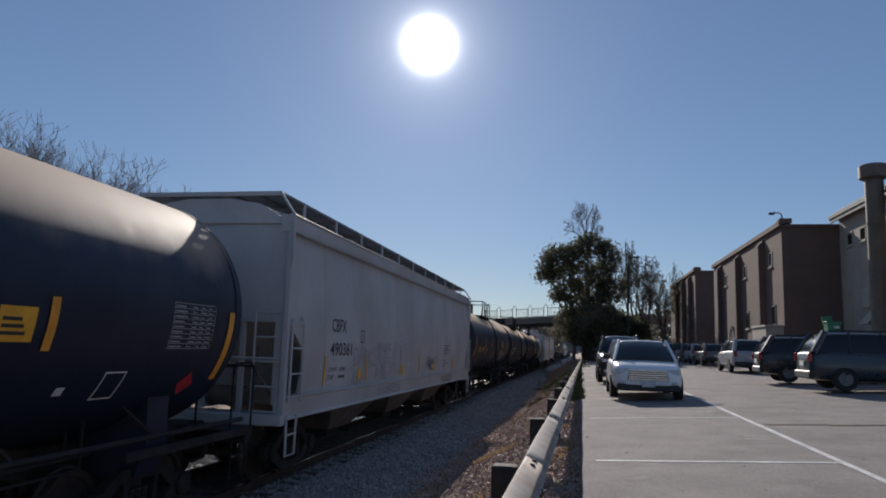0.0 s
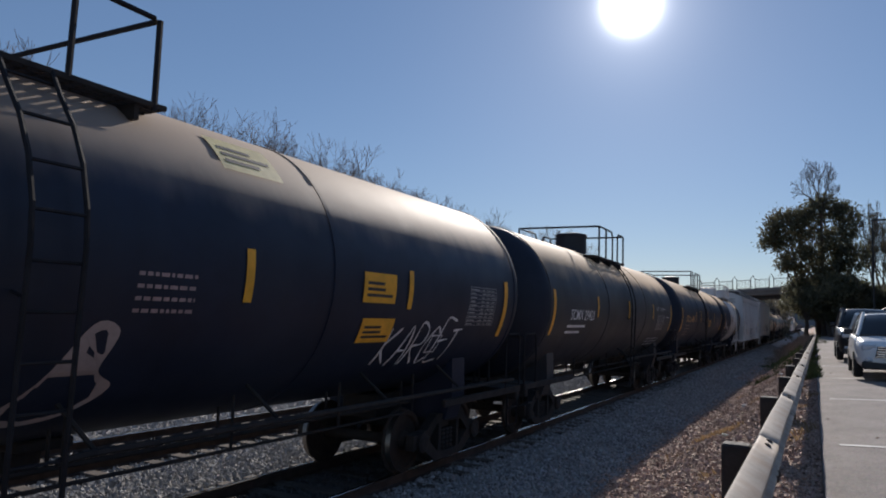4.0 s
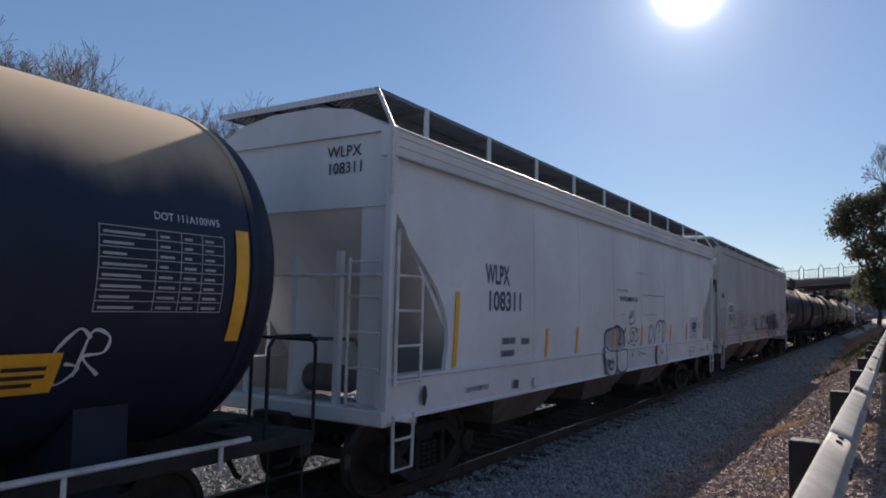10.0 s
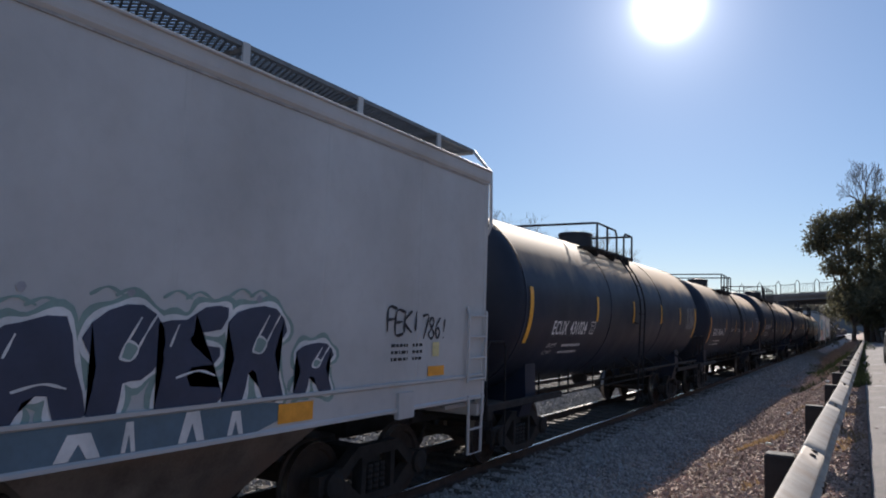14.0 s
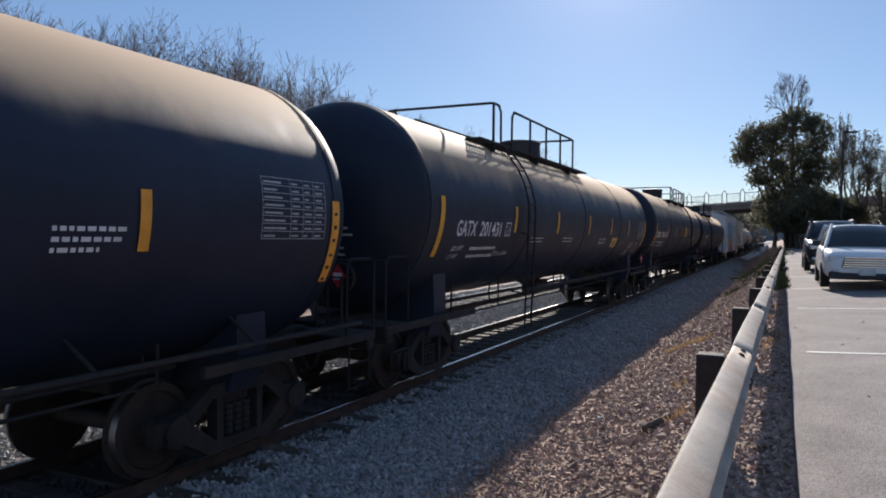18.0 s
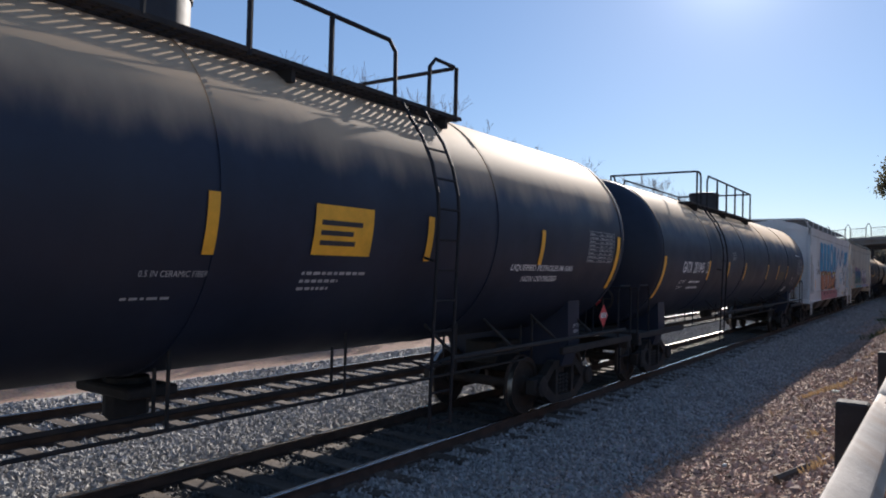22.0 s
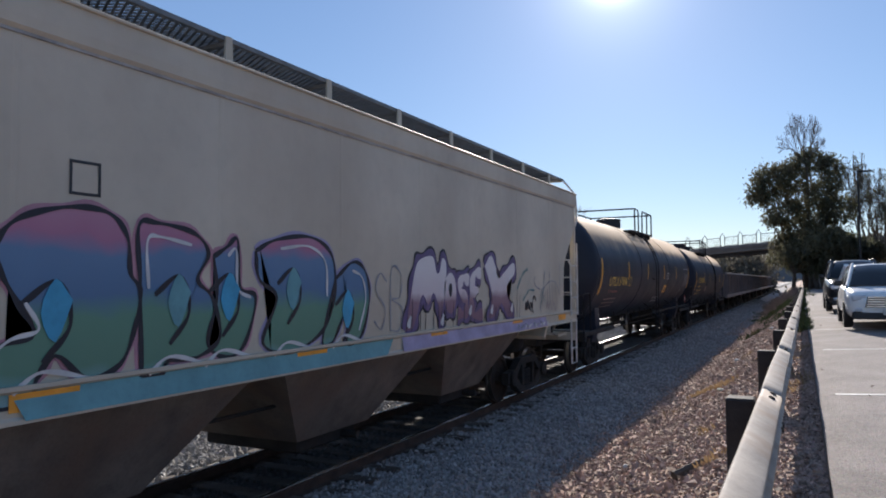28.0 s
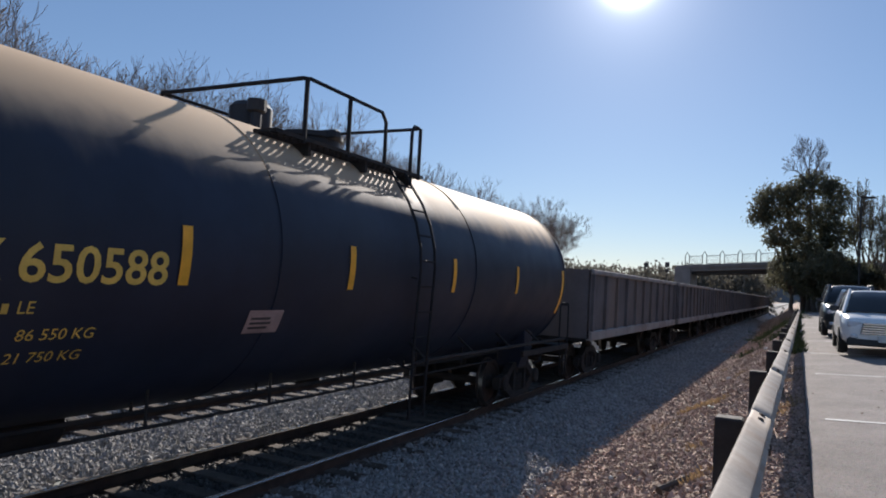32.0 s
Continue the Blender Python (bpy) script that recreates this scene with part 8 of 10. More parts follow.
scatter_stones("ballast_stones", "crushed grey ballast stones round the tracks",
               [(-5.42, -4.6, 0, 40, 15000, 0.02, 0.05, 0.0), (-5.42, -4.6, 0, -5, 4000, 0.02, 0.05, 0.0), (-7.6, -7.0, 0, 40, 7000, 0.02, 0.05, 0.0), (-9.6, -7.6, 0, 40, 36000, 0.024, 0.052, 0.0), (-13, -7.6, 0, -5, 12000, 0.024, 0.052, 0.0), (-13, -9.6, 2, 46, 24000, 0.024, 0.055, 0.0), (-5.42, -3.0, 36, 100, 16000, 0.035, 0.07, 0.0), (-4.7, -3.0, 0, 36, 24000, 0.018, 0.045, 0.0), (-4.7, -3.0, 0, -5, 6000, 0.018, 0.045, 0.0)], BALLAST, 3)
# stones below the train: its shade is painted into their oily colour
scatter_stones("stained_stones", "oily ballast stones between the rails, darkened for the train's shade", [(-6.95, -5.49, 0, 40, 15000, 0.02, 0.045, 0.0), (-6.95, -5.49, 0, -5, 4000, 0.02, 0.045, 0.0)],
               material("shaded_oily_stone", (0.085, 0.078, 0.073), 0.75, 0, 0.3, 6, bump=0.3, bump_scale=40, per_island=0.45), 5)
scatter_stones("verge_stones", "brown and grey stones on the sloping verge",
               [(-3.3, 0.08, 2, 42, 85000, 0.010, 0.026, -0.002), (-3.3, 0.08, 2, -5, 22000, 0.010, 0.026, -0.002), (-3.2, -0.1, 2, 34, 5000, 0.024, 0.045, -0.006), (-3.2, -0.3, 2, 34, 900, 0.045, 0.075, -0.012), (-3.6, 0.05, 40, 100, 26000, 0.03, 0.07, -0.01)], material("verge_stone", (0.47, 0.335, 0.27), 0.9, 0, 0.2, 6, per_island=0.55), 4)

# ---- parking lot ----
def lot_z(x, y):
    return 0.87 + 0.05 * max(0.0, min(x, 14.0)) + 0.008 * (max(-5.0, min(y, 60.0)) - 10)


def lot_strip(bm, x0, x1, y0, y1, lift, nx=1, ny=1):
    g = [[bm.verts.new((x0 + (x1 - x0) * i / nx, y0 + (y1 - y0) * j / ny, lot_z(x0 + (x1 - x0) * i / nx, y0 + (y1 - y0) * j / ny) + lift)) for i in range(nx + 1)] for j in range(ny + 1)]
    for j in range(ny):
        for i in range(nx):
            bm.faces.new((g[j][i], g[j][i + 1], g[j + 1][i + 1], g[j + 1][i]))
    return g


bm = bmesh.new()
gr = lot_strip(bm, 0.1, 14.0, -14, 96, 0.0, 12, 55)
low = [bm.verts.new(v.co - Vector((0.04 + 0.05 * noise.noise((0, v.co.y, 0)), 0, 0.12))) for v in [r[0] for r in gr]]
for j in range(len(low) - 1):
    bm.faces.new((low[j], gr[j][0], gr[j + 1][0], low[j + 1]))
lot = tagged(part("parking_lot", bm, ASPHALT, None, "worn grey asphalt parking lot with painted stalls"), "", "parking lot", "", "structure")
for i, y in enumerate((4.5, 10.29, 16.12, 21.7, 27.4, 33.2, 39.0, 44.8, 50.6)):
    bm = bmesh.new()
    lot_strip(bm, 0.3, 3.36, y - 0.05, y + 0.05, 0.006, 3, 1)
    part("stall_line", bm, LINE_PAINT, lot)
bm = bmesh.new()
lot_strip(bm, 3.38, 3.48, -8, 62, 0.006, 1, 40)
part("lane_line", bm, LINE_PAINT, lot)
SEAL = material("dirt_filled_crack", (0.16, 0.12, 0.09), 0.9, 0, 0.3, 5)
bm = bmesh.new()
for k in range(16):
    y = 14.75 - 0.04 * k + 0.1 * noise.noise((k * 0.7, 1, 0))
    lot_strip(bm, 3.55 + k * 0.55, 4.12 + k * 0.55, y, y + 0.16, 0.012)
part("sealed_crack", bm, SEAL, lot)
bm = bmesh.new()
for x, y, w, d in ((2.75, 12.6, 0.4, 0.16), (2.8, 12.95, 0.4, 0.12), (2.85, 12.3, 0.35, 0.1), (2.75, 17.5, 0.4, 0.3)):
    lot_strip(bm, x, x + w, y, y + d, 0.004)
part("pale_patch", bm, material("worn_stencil_paint", (0.32, 0.30, 0.28), 0.85, 0, 0.3, 9, (0.17, 0.15, 0.135), 0.8, 8), lot)

LEAF_BROWN = material("fallen_leaf", (0.13, 0.07, 0.035), 0.8, 0, 0.3, 5, per_island=0.4)
rnd = random.Random(12)
vs, fs = [], []
for _ in range(160):
    x, y = rnd.uniform(0.2, 6.5), rnd.uniform(6, 34)
    z, a, s = lot_z(x, y) + 0.012, rnd.uniform(0, 6.3), rnd.uniform(0.012, 0.03)
    k = len(vs)
    for b in (0, 1.6, 3.1, 4.7):
        vs.append((x + s * math.cos(a + b), y + s * math.sin(a + b), z + rnd.uniform(0, 0.02)))
    fs.append((k, k + 1, k + 2, k + 3))
me = bpy.data.meshes.new("fallen_leaves")
me.from_pydata(vs, [], fs)
me.materials.append(LEAF_BROWN)
tagged(new("fallen_leaves", me), "scattered brown fallen leaves on the asphalt", "leaves", "", "stuff")


rnd = random.Random(19)
vs, fs = [], []
for _ in range(5200):
    x, y = rnd.uniform(-3.0, 0.05), 3 + 32 * rnd.random() ** 1.5
    z, a, s = surface_z(x, y) + rnd.uniform(0.012, 0.04), rnd.uniform(0, 6.3), rnd.uniform(0.015, 0.04)
    k = len(vs)
    for b in (0, 1.3, 3.1, 4.9):
        vs.append((x + s * math.cos(a + b), y + s * math.sin(a + b), z + rnd.uniform(-0.012, 0.016)))
    fs.append((k, k + 1, k + 2, k + 3))
me = bpy.data.meshes.new("leaf_litter")
me.from_pydata(vs, [], fs)
me.materials.append(material("dry_leaf_litter", (0.24, 0.14, 0.085), 0.85, 0, 0.3, 5, per_island=0.6))
tagged(new("leaf_litter", me), "dry brown leaf litter scattered over the verge", "leaves", "", "stuff")


# ---- guardrail ----
def rail_x(y):
    return -0.33 + 0.0072 * y


guard = thing("guardrail", (0, 0, 0), "weathered steel guardrail on dark wooden posts beside the lot", "guardrail")
W_PROFILE = [(-0.055, 0.15), (-0.05, 0.16), (-0.04, 0.158), (0.042, 0.108), (0.05, 0.098), (0.05, 0.078), (0.04, 0.066), (-0.025, 0.022), (-0.03, 0.01), (-0.03, -0.01), (-0.025, -0.022), (0.04, -0.066), (0.05, -0.078), (0.05, -0.098), (0.042, -0.108), (-0.04, -0.158), (-0.05, -0.16)]
PANEL, RAIL_Z = 3.84, 1.36


def w_panel(y0, y1, out):
    bm = bmesh.new()
    rows = []
    for i in range(7):
        y = y0 + (y1 - y0) * i / 6
        sag = 0.012 * noise.noise((0, y * 0.6, 5))
        rows.append([bm.verts.new((rail_x(y) + px * 1.25 + out + sag, y, RAIL_Z + pz + 0.0008 * y + sag)) for px, pz in W_PROFILE])
    for a, b in zip(rows, rows[1:]):
        for k in range(len(W_PROFILE) - 1):
            bm.faces.new((a[k], b[k], b[k + 1], a[k + 1]))
    ob = part("rail_panel", bm, GALV, guard)
    sol = ob.modifiers.new("thick", "SOLIDIFY")
    sol.thickness = 0.006
    smooth(ob, 22)


for k in range(-2, 19):
    y = 5.72 + k * PANEL
    w_panel(y - 0.16, y + PANEL + 0.16, 0.006 * (k % 2))
bm = bmesh.new()
lathe(bm, [(0.0, 0.024), (0.014, 0.024), (0.022, 0.015), (0.024, 0.0)], 8, "x", close=False)
bolt = part("splice_bolt", bm, RAIL_SIDE, guard)
bolt.matrix_basis = pose(rail_x(-5.8) + 0.068, -5.8, RAIL_Z - 0.09)
for k in range(-2, 12):
    y = 5.72 + k * PANEL
    for dy, dz in ((-0.1, 0.13), (0.1, 0.13), (-0.1, -0.09), (0.1, -0.09), (0.0, 0.0)):
        again("splice_bolt", bolt, guard, pose(rail_x(y) + (0.012 if dz > 0.1 else 0.068 if dz else -0.025), y + dy, RAIL_Z + dz + 0.0008 * y, 0, -58 if dz > 0.1 else 0))
bm = bmesh.new()
box(bm, (0, 0, 0.55), (0.2, 0.17, 1.9), 0.012)
post = part("post", bm, POST_WOOD, guard)
post.location = (rail_x(5.72) - 0.2, 5.72, RAIL_Z - 1.38)
for k in range(-2, 20):
    y = 5.72 + k * PANEL
    if k:
        again("post", post, guard, pose(rail_x(y) - 0.2, y, RAIL_Z - 1.38 + 0.0008 * y, 0, (k * 37 % 5 - 2) * 0.6, (k * 53 % 7 - 3) * 1.0))


# ---- weeds, litter on the verge ----
def tufts(name, label, spots, seed, mat, h0=0.1, h1=0.35):
    rnd = random.Random(seed)
    vs, fs = [], []
    for x, y, r, n in spots:
        for _ in range(n):
            a, d = rnd.uniform(0, 6.28), r * math.sqrt(rnd.random())
            px, py = x + d * math.cos(a), y + d * math.sin(a)
            pz, h, b = surface_z(px, py) - 0.02, rnd.uniform(h0, h1), rnd.uniform(0, 6.28)
            lx, ly = math.cos(b) * h * rnd.uniform(0.2, 0.9), math.sin(b) * h * rnd.uniform(0.2, 0.9)
            w = 0.006
            k = len(vs)
            vs += [(px - w, py, pz), (px + w, py, pz), (px + lx * 0.5 + w, py + ly * 0.5, pz + h * 0.7), (px + lx, py + ly, pz + h)]
            fs.append((k, k + 1, k + 2, k + 3))
    me = bpy.data.meshes.new(name)
    me.from_pydata(vs, [], fs)
    me.materials.append(mat)
    tagged(new(name, me), label, "weeds", "", "stuff")


rnd = random.Random(8)
tufts("dry_grass", "dry tan grass tufts on the gravel verge",
      [(-1.9, 16.3, 0.45, 500), (-1.5, 15.8, 0.25, 200)] + [(rnd.uniform(-2.6, -0.2), rnd.uniform(4, 45), rnd.uniform(0.1, 0.35), 60) for _ in range(12)]
      + [(rnd.uniform(-0.25, 0.02), rnd.uniform(4, 50), 0.15, 45) for _ in range(20)], 5, DRY, 0.03, 0.12)
tufts("green_weeds", "low green weeds along the guardrail", [(rnd.uniform(-0.2, 0.05), rnd.uniform(22, 70), 0.2, 60) for _ in range(50)] + [(rnd.uniform(-2.6, -0.2), rnd.uniform(34, 95), 0.5, 70) for _ in range(60)]
      + [(rnd.uniform(-3.0, 0.2), rnd.uniform(52, 105), 0.8, 110) for _ in range(70)], 6,
      material("green_weed", (0.07, 0.10, 0.03), 0.7, 0, 0.3, 3, per_island=0.4), 0.08, 0.3)
bm = bmesh.new()
box(bm, (0, 0, 0.03), (0.16, 0.1, 0.06), 0.02)
cup = part("paper_cup", bm, material("pale_litter", (0.66, 0.68, 0.56), 0.6, 0, 0.15, 8), None, "crumpled pale paper litter on the verge")
tagged(cup, "", "litter")
cup.matrix_basis = pose(-1.52, 15.0, surface_z(-1.52, 15.0) + 0.02, 0, 10, 35)
for x, y, s in ((-1.78, 22.5, 0.09), (-2.2, 9.5, 0.05), (-1.1, 31, 0.1)):
    bm = bmesh.new()
    bmesh.ops.create_icosphere(bm, subdivisions=2, radius=s)
    for v in bm.verts:
        v.co *= 1 + 0.25 * noise.noise(v.co * 14)
        v.co.z *= 0.6
    o = part("pale_stone", bm, material("white_stone", (0.62, 0.6, 0.56), 0.8, 0, 0.15, 6), None, "pale stone lying on the gravel verge")
    tagged(o, "", "stone")
    o.location = (x, y, surface_z(x, y) + s * 0.25)
bm = bmesh.new()
tube(bm, [(0, 0, 0), (0.35, 0.1, 0.05), (0.7, 0.12, 0.04), (1.05, 0.25, 0.09)], 0.05, 7, r2=0.02)
o = tagged(part("fallen_branch", bm, BARK, None, "short dead branch lying on the verge"), "", "branch")
o.matrix_basis = pose(-1.25, 7.4, surface_z(-1.25, 7.4) + 0.05, 0, -8, 35)


# ---- parked vehicles ----
def loft(bm, stations):
    """Body rings from back to front: each station (y, half width low, half width high, z low, z shoulder, z top)."""
    rings = []
    for y, w0, w1, z0, zs, z1 in stations:
        pts = [(w0 * 0.82, z0), (w0, z0 + 0.12), (w0 * 1.02, (z0 + zs) / 2), (w1, zs), (w1 * 0.9, z1 - (z1 - zs) * 0.25), (w1 * 0.55, z1)]
        ring = [bm.verts.new((x, y, z)) for x, z in pts] + [bm.verts.new((-x, y, z)) for x, z in pts[::-1]]
        rings.append(ring)
    for a, b in zip(rings, rings[1:]):
        for k in range(12):
            bm.faces.new((a[k], a[(k + 1) % 12], b[(k + 1) % 12], b[k]))
    bm.faces.new(rings[0])
    bm.faces.new(rings[-1][::-1])
    bmesh.ops.recalc_face_normals(bm, faces=bm.faces)


def vehicle(name, label, category, at, yaw, paint_mat, L=4.7, W=1.9, H=1.7, kind="suv", grille=CHROME, group="parked cars"):
    """A parked car that faces -y in its own space."""
    v = thing(name, pose(at[0], at[1], lot_z(at[0], at[1]), 0, 0, yaw), label, category, group)
    w, f, r = W / 2, -L / 2, L / 2
    hood = H * 0.62
    bm = bmesh.new()
    loft(bm, [(f, w * 0.72, w * 0.70, 0.32, hood * 0.66, hood * 0.74), (f + 0.12, w * 0.88, w * 0.86, 0.26, hood * 0.82, hood * 0.90), (f + 0.45, w * 0.96, w * 0.93, 0.24, hood * 0.92, hood * 0.98),
              (f + 1.15, w, w * 0.97, 0.24, hood * 0.98, hood * 1.06), (f + L * 0.5, w, w * 0.97, 0.24, hood * 1.02, hood * 1.07), (r - 0.5, w * 0.99, w * 0.96, 0.24, hood * 1.05, hood * 1.1),
              (r - 0.1, w * 0.94, w * 0.92, 0.30, hood * 1.02, hood * 1.08), (r, w * 0.85, w * 0.84, 0.36, hood * 0.95, hood * 1.0)])
    body = smooth(part("body", bm, paint_mat, v), 50)
    sub = body.modifiers.new("round", "SUBSURF")
    sub.levels = sub.render_levels = 1
    c0, c1 = f + 1.1, r - 0.12
    t0_, t1_ = f + 1.95, r - 0.5 if kind == "suv" else r - 1.1
    zb, zt = hood * 1.04, H - 0.02
    bm = bmesh.new()                                        # glasshouse: rounded rings from the foot of the windscreen to the tailgate
    rings = []
    for y, k in ((c0, 0.03), (c0 + (t0_ - c0) * 0.5, 0.55), (t0_, 0.93), (t0_ + 0.35, 0.985), ((t0_ + t1_) / 2, 1.0), (t1_ - 0.2, 0.97), (t1_, 0.9), (t1_ + (c1 - t1_) * 0.6, 0.5), (c1, 0.05)):
        z1, wt = zb + (zt - zb) * k, w * (0.9 - 0.17 * k)
        side = [(w * 0.9, zb), (w * 0.9 - (w * 0.9 - wt) * 0.55, zb + (z1 - zb) * 0.62), (wt, z1 - 0.05 * k), (wt * 0.8, z1 + 0.015 * k), (wt * 0.35, z1 + 0.04 * k)]
        rings.append([bm.verts.new((x, y, z)) for x, z in side] + [bm.verts.new((-x, y, z)) for x, z in side[::-1]])
    for i, (ra, rb) in enumerate(zip(rings, rings[1:])):
        for k in range(9):
            fc = bm.faces.new((ra[k], ra[k + 1], rb[k + 1], rb[k]))
            if 2 <= i <= 5 and 2 <= k <= 6:
                fc.material_index = 1
    bm.faces.new(rings[0])
    bm.faces.new(rings[-1][::-1])
    bmesh.ops.recalc_face_normals(bm, faces=bm.faces)
    smooth(part("glasshouse", bm, [GLASS_DARK, paint_mat], v, "dark tinted window glass under a painted roof"), 50)
    for s in (-1, 1):
        for (y0, y1) in ((c0 - 0.02, t0_), (c1, t1_)):
            bm = bmesh.new()
            tube(bm, [(s * w * 0.885, y0, zb - 0.02), (s * w * 0.69, y1, zt + 0.01)], 0.05 if y0 < 0 else 0.11, 8)
            part("pillar", bm, paint_mat, v)
        for q in (0.36, 0.72):
            bm = bmesh.new()
            yb, yt = c0 + (c1 - c0) * q, t0_ + (t1_ - t0_) * q
            tube(bm, [(s * w * 0.905, yb, zb), (s * w * 0.7, yt, zt)], 0.035, 6)
            part("pillar", bm, PLASTIC, v)
        if paint_mat is not WHITE_CAR:
            bm = bmesh.new()
            tube(bm, [(s * w * 0.72, t0_ + 0.3, zt + 0.07), (s * w * 0.72, t1_ - 0.1, zt + 0.07)], 0.022, 6)
            part("roof_rail", bm, PLASTIC, v)
        bm = bmesh.new()
        box(bm, (s * (w + 0.09), c0 + 0.35, zb + 0.08), (0.2, 0.1, 0.15), 0.03)
        part("mirror", bm, PLASTIC, v)
        bm = bmesh.new()
        box(bm, (s * w * 0.68, f + 0.13, hood * 0.76), (w * 0.34, 0.16, 0.15), 0.03)
        part("headlamp", bm, LAMP_GLASS, v, "clear headlamp")
        bm = bmesh.new()
        box(bm, (s * w * 0.82, r - 0.04, hood * 0.9), (w * 0.16, 0.1, 0.28), 0.03)
        part("tail_lamp", bm, LAMP_RED, v, "red tail lamp")
        bm = bmesh.new()
        box(bm, (s * w * 0.7, f + 0.03, 0.5), (0.16, 0.08, 0.1), 0.03)
        part("fog_lamp", bm, LAMP_GLASS, v)
        for y in (f + 0.92, r - 0.95):
            bm = bmesh.new()
            lathe(bm, [(-0.11, 0.2), (-0.11, 0.33), (-0.07, 0.355), (0.07, 0.355), (0.11, 0.33), (0.11, 0.2)], 24, "x", centre=(s * (w - 0.1), y, 0.355), close=False)
            wh = smooth(part("wheel", bm, TYRE, v), 35)
            bm = bmesh.new()
            lathe(bm, [(0.05 * s, 0.23), (0.09 * s, 0.22), (0.07 * s, 0.06), (0.09 * s, 0.0)], 20, "x", centre=(s * (w - 0.1), y, 0.355), close=False)
            for k in range(5):
                an = k * 1.2566
                box(bm, (s * (w - 0.005), y + 0.12 * math.cos(an), 0.355 + 0.12 * math.sin(an)), (0.03, 0.2, 0.045), 0.0, Matrix.Rotation(an, 4, "X"))
            part("rim", bm, CHROME if paint_mat is WHITE_CAR else GRATE, wh)
    bm = bmesh.new()
    prism(bm, [(-w * 0.56, hood * 0.54), (w * 0.56, hood * 0.54), (w * 0.5, hood * 0.80), (-w * 0.5, hood * 0.80)], f - 0.01, f + 0.1, "y")
    mouth = part("grille", bm, PLASTIC, v)
    for k in range(5):
        bm = bmesh.new()
        box(bm, (0, f - 0.02, hood * 0.56 + k * hood * 0.056), (w * (1.08 - 0.02 * k), 0.05, hood * 0.03), 0.006)
        part("grille_bar", bm, grille, mouth)
    bm = bmesh.new()
    box(bm, (0, f - 0.05, 0.46), (0.36, 0.03, 0.16), 0.01)
    part("front_plate", bm, LINE_PAINT, v)
    bm = bmesh.new()
    box(bm, (0, f + 0.08, 0.36), (w * 1.7, 0.14, 0.2), 0.04)
    part("bumper", bm, PLASTIC, v)
    bm = bmesh.new()
    box(bm, (0, r - 0.06, 0.45), (w * 1.75, 0.16, 0.24), 0.04)
    part("bumper", bm, PLASTIC, v)
    bm = bmesh.new()
    box(bm, (0, r + 0.005, hood * 0.72), (0.5, 0.03, 0.16), 0.01)
    part("rear_plate", bm, LINE_PAINT, v)
    return v


WHITE_CAR, BLACK_CAR, BLUE_CAR, GREY_CAR, SILVER_CAR = (car_paint("white_car_paint", (0.82, 0.82, 0.80)), car_paint("black_car_paint", (0.015, 0.016, 0.018)),
                                                      car_paint("navy_car_paint", (0.02, 0.03, 0.04)), car_paint("grey_car_paint", (0.12, 0.12, 0.13)), car_paint("silver_car_paint", (0.36, 0.36, 0.37)))
vehicle("suv", "white crossover car with a chrome bar grille, parked in a stall", "car", (1.95, 23.0), 0, WHITE_CAR, 4.7, 2.0, 1.70)
vehicle("suv", "tall black car parked in the stall behind", "car", (1.8, 31.9), 0, BLACK_CAR, 4.9, 2.0, 1.95)
vehicle("suv", "dark green-black car with its nose to the building", "car", (9.3, 24.0), 88, BLUE_CAR, 4.8, 1.95, 1.74)
vehicle("suv", "black car with its nose to the brick building", "car", (9.05, 28.95), 86, BLACK_CAR, 4.7, 1.9, 1.68)
vehicle("suv", "silver-grey car with dark rear glass parked facing away", "car", (8.65, 40.8), 180, SILVER_CAR, 4.6, 1.85, 1.70)
for i, (x, y, pm, hh) in enumerate(((9.4, 54.0, GREY_CAR, 1.5), (9.5, 60.5, SILVER_CAR, 1.5), (5.6, 55.0, BLACK_CAR, 1.8), (9.6, 67.0, GREY_CAR, 1.6), (8.6, 75.0, WHITE_CAR, 1.75), (9.8, 73.5, BLACK_CAR, 1.7), (6.0, 84.0, GREY_CAR, 1.6))):
    vehicle("suv" if hh > 1.55 else "sedan", "distant parked car in the far part of the lot", "car", (x, y), 180, pm, 4.6, 1.85, hh)


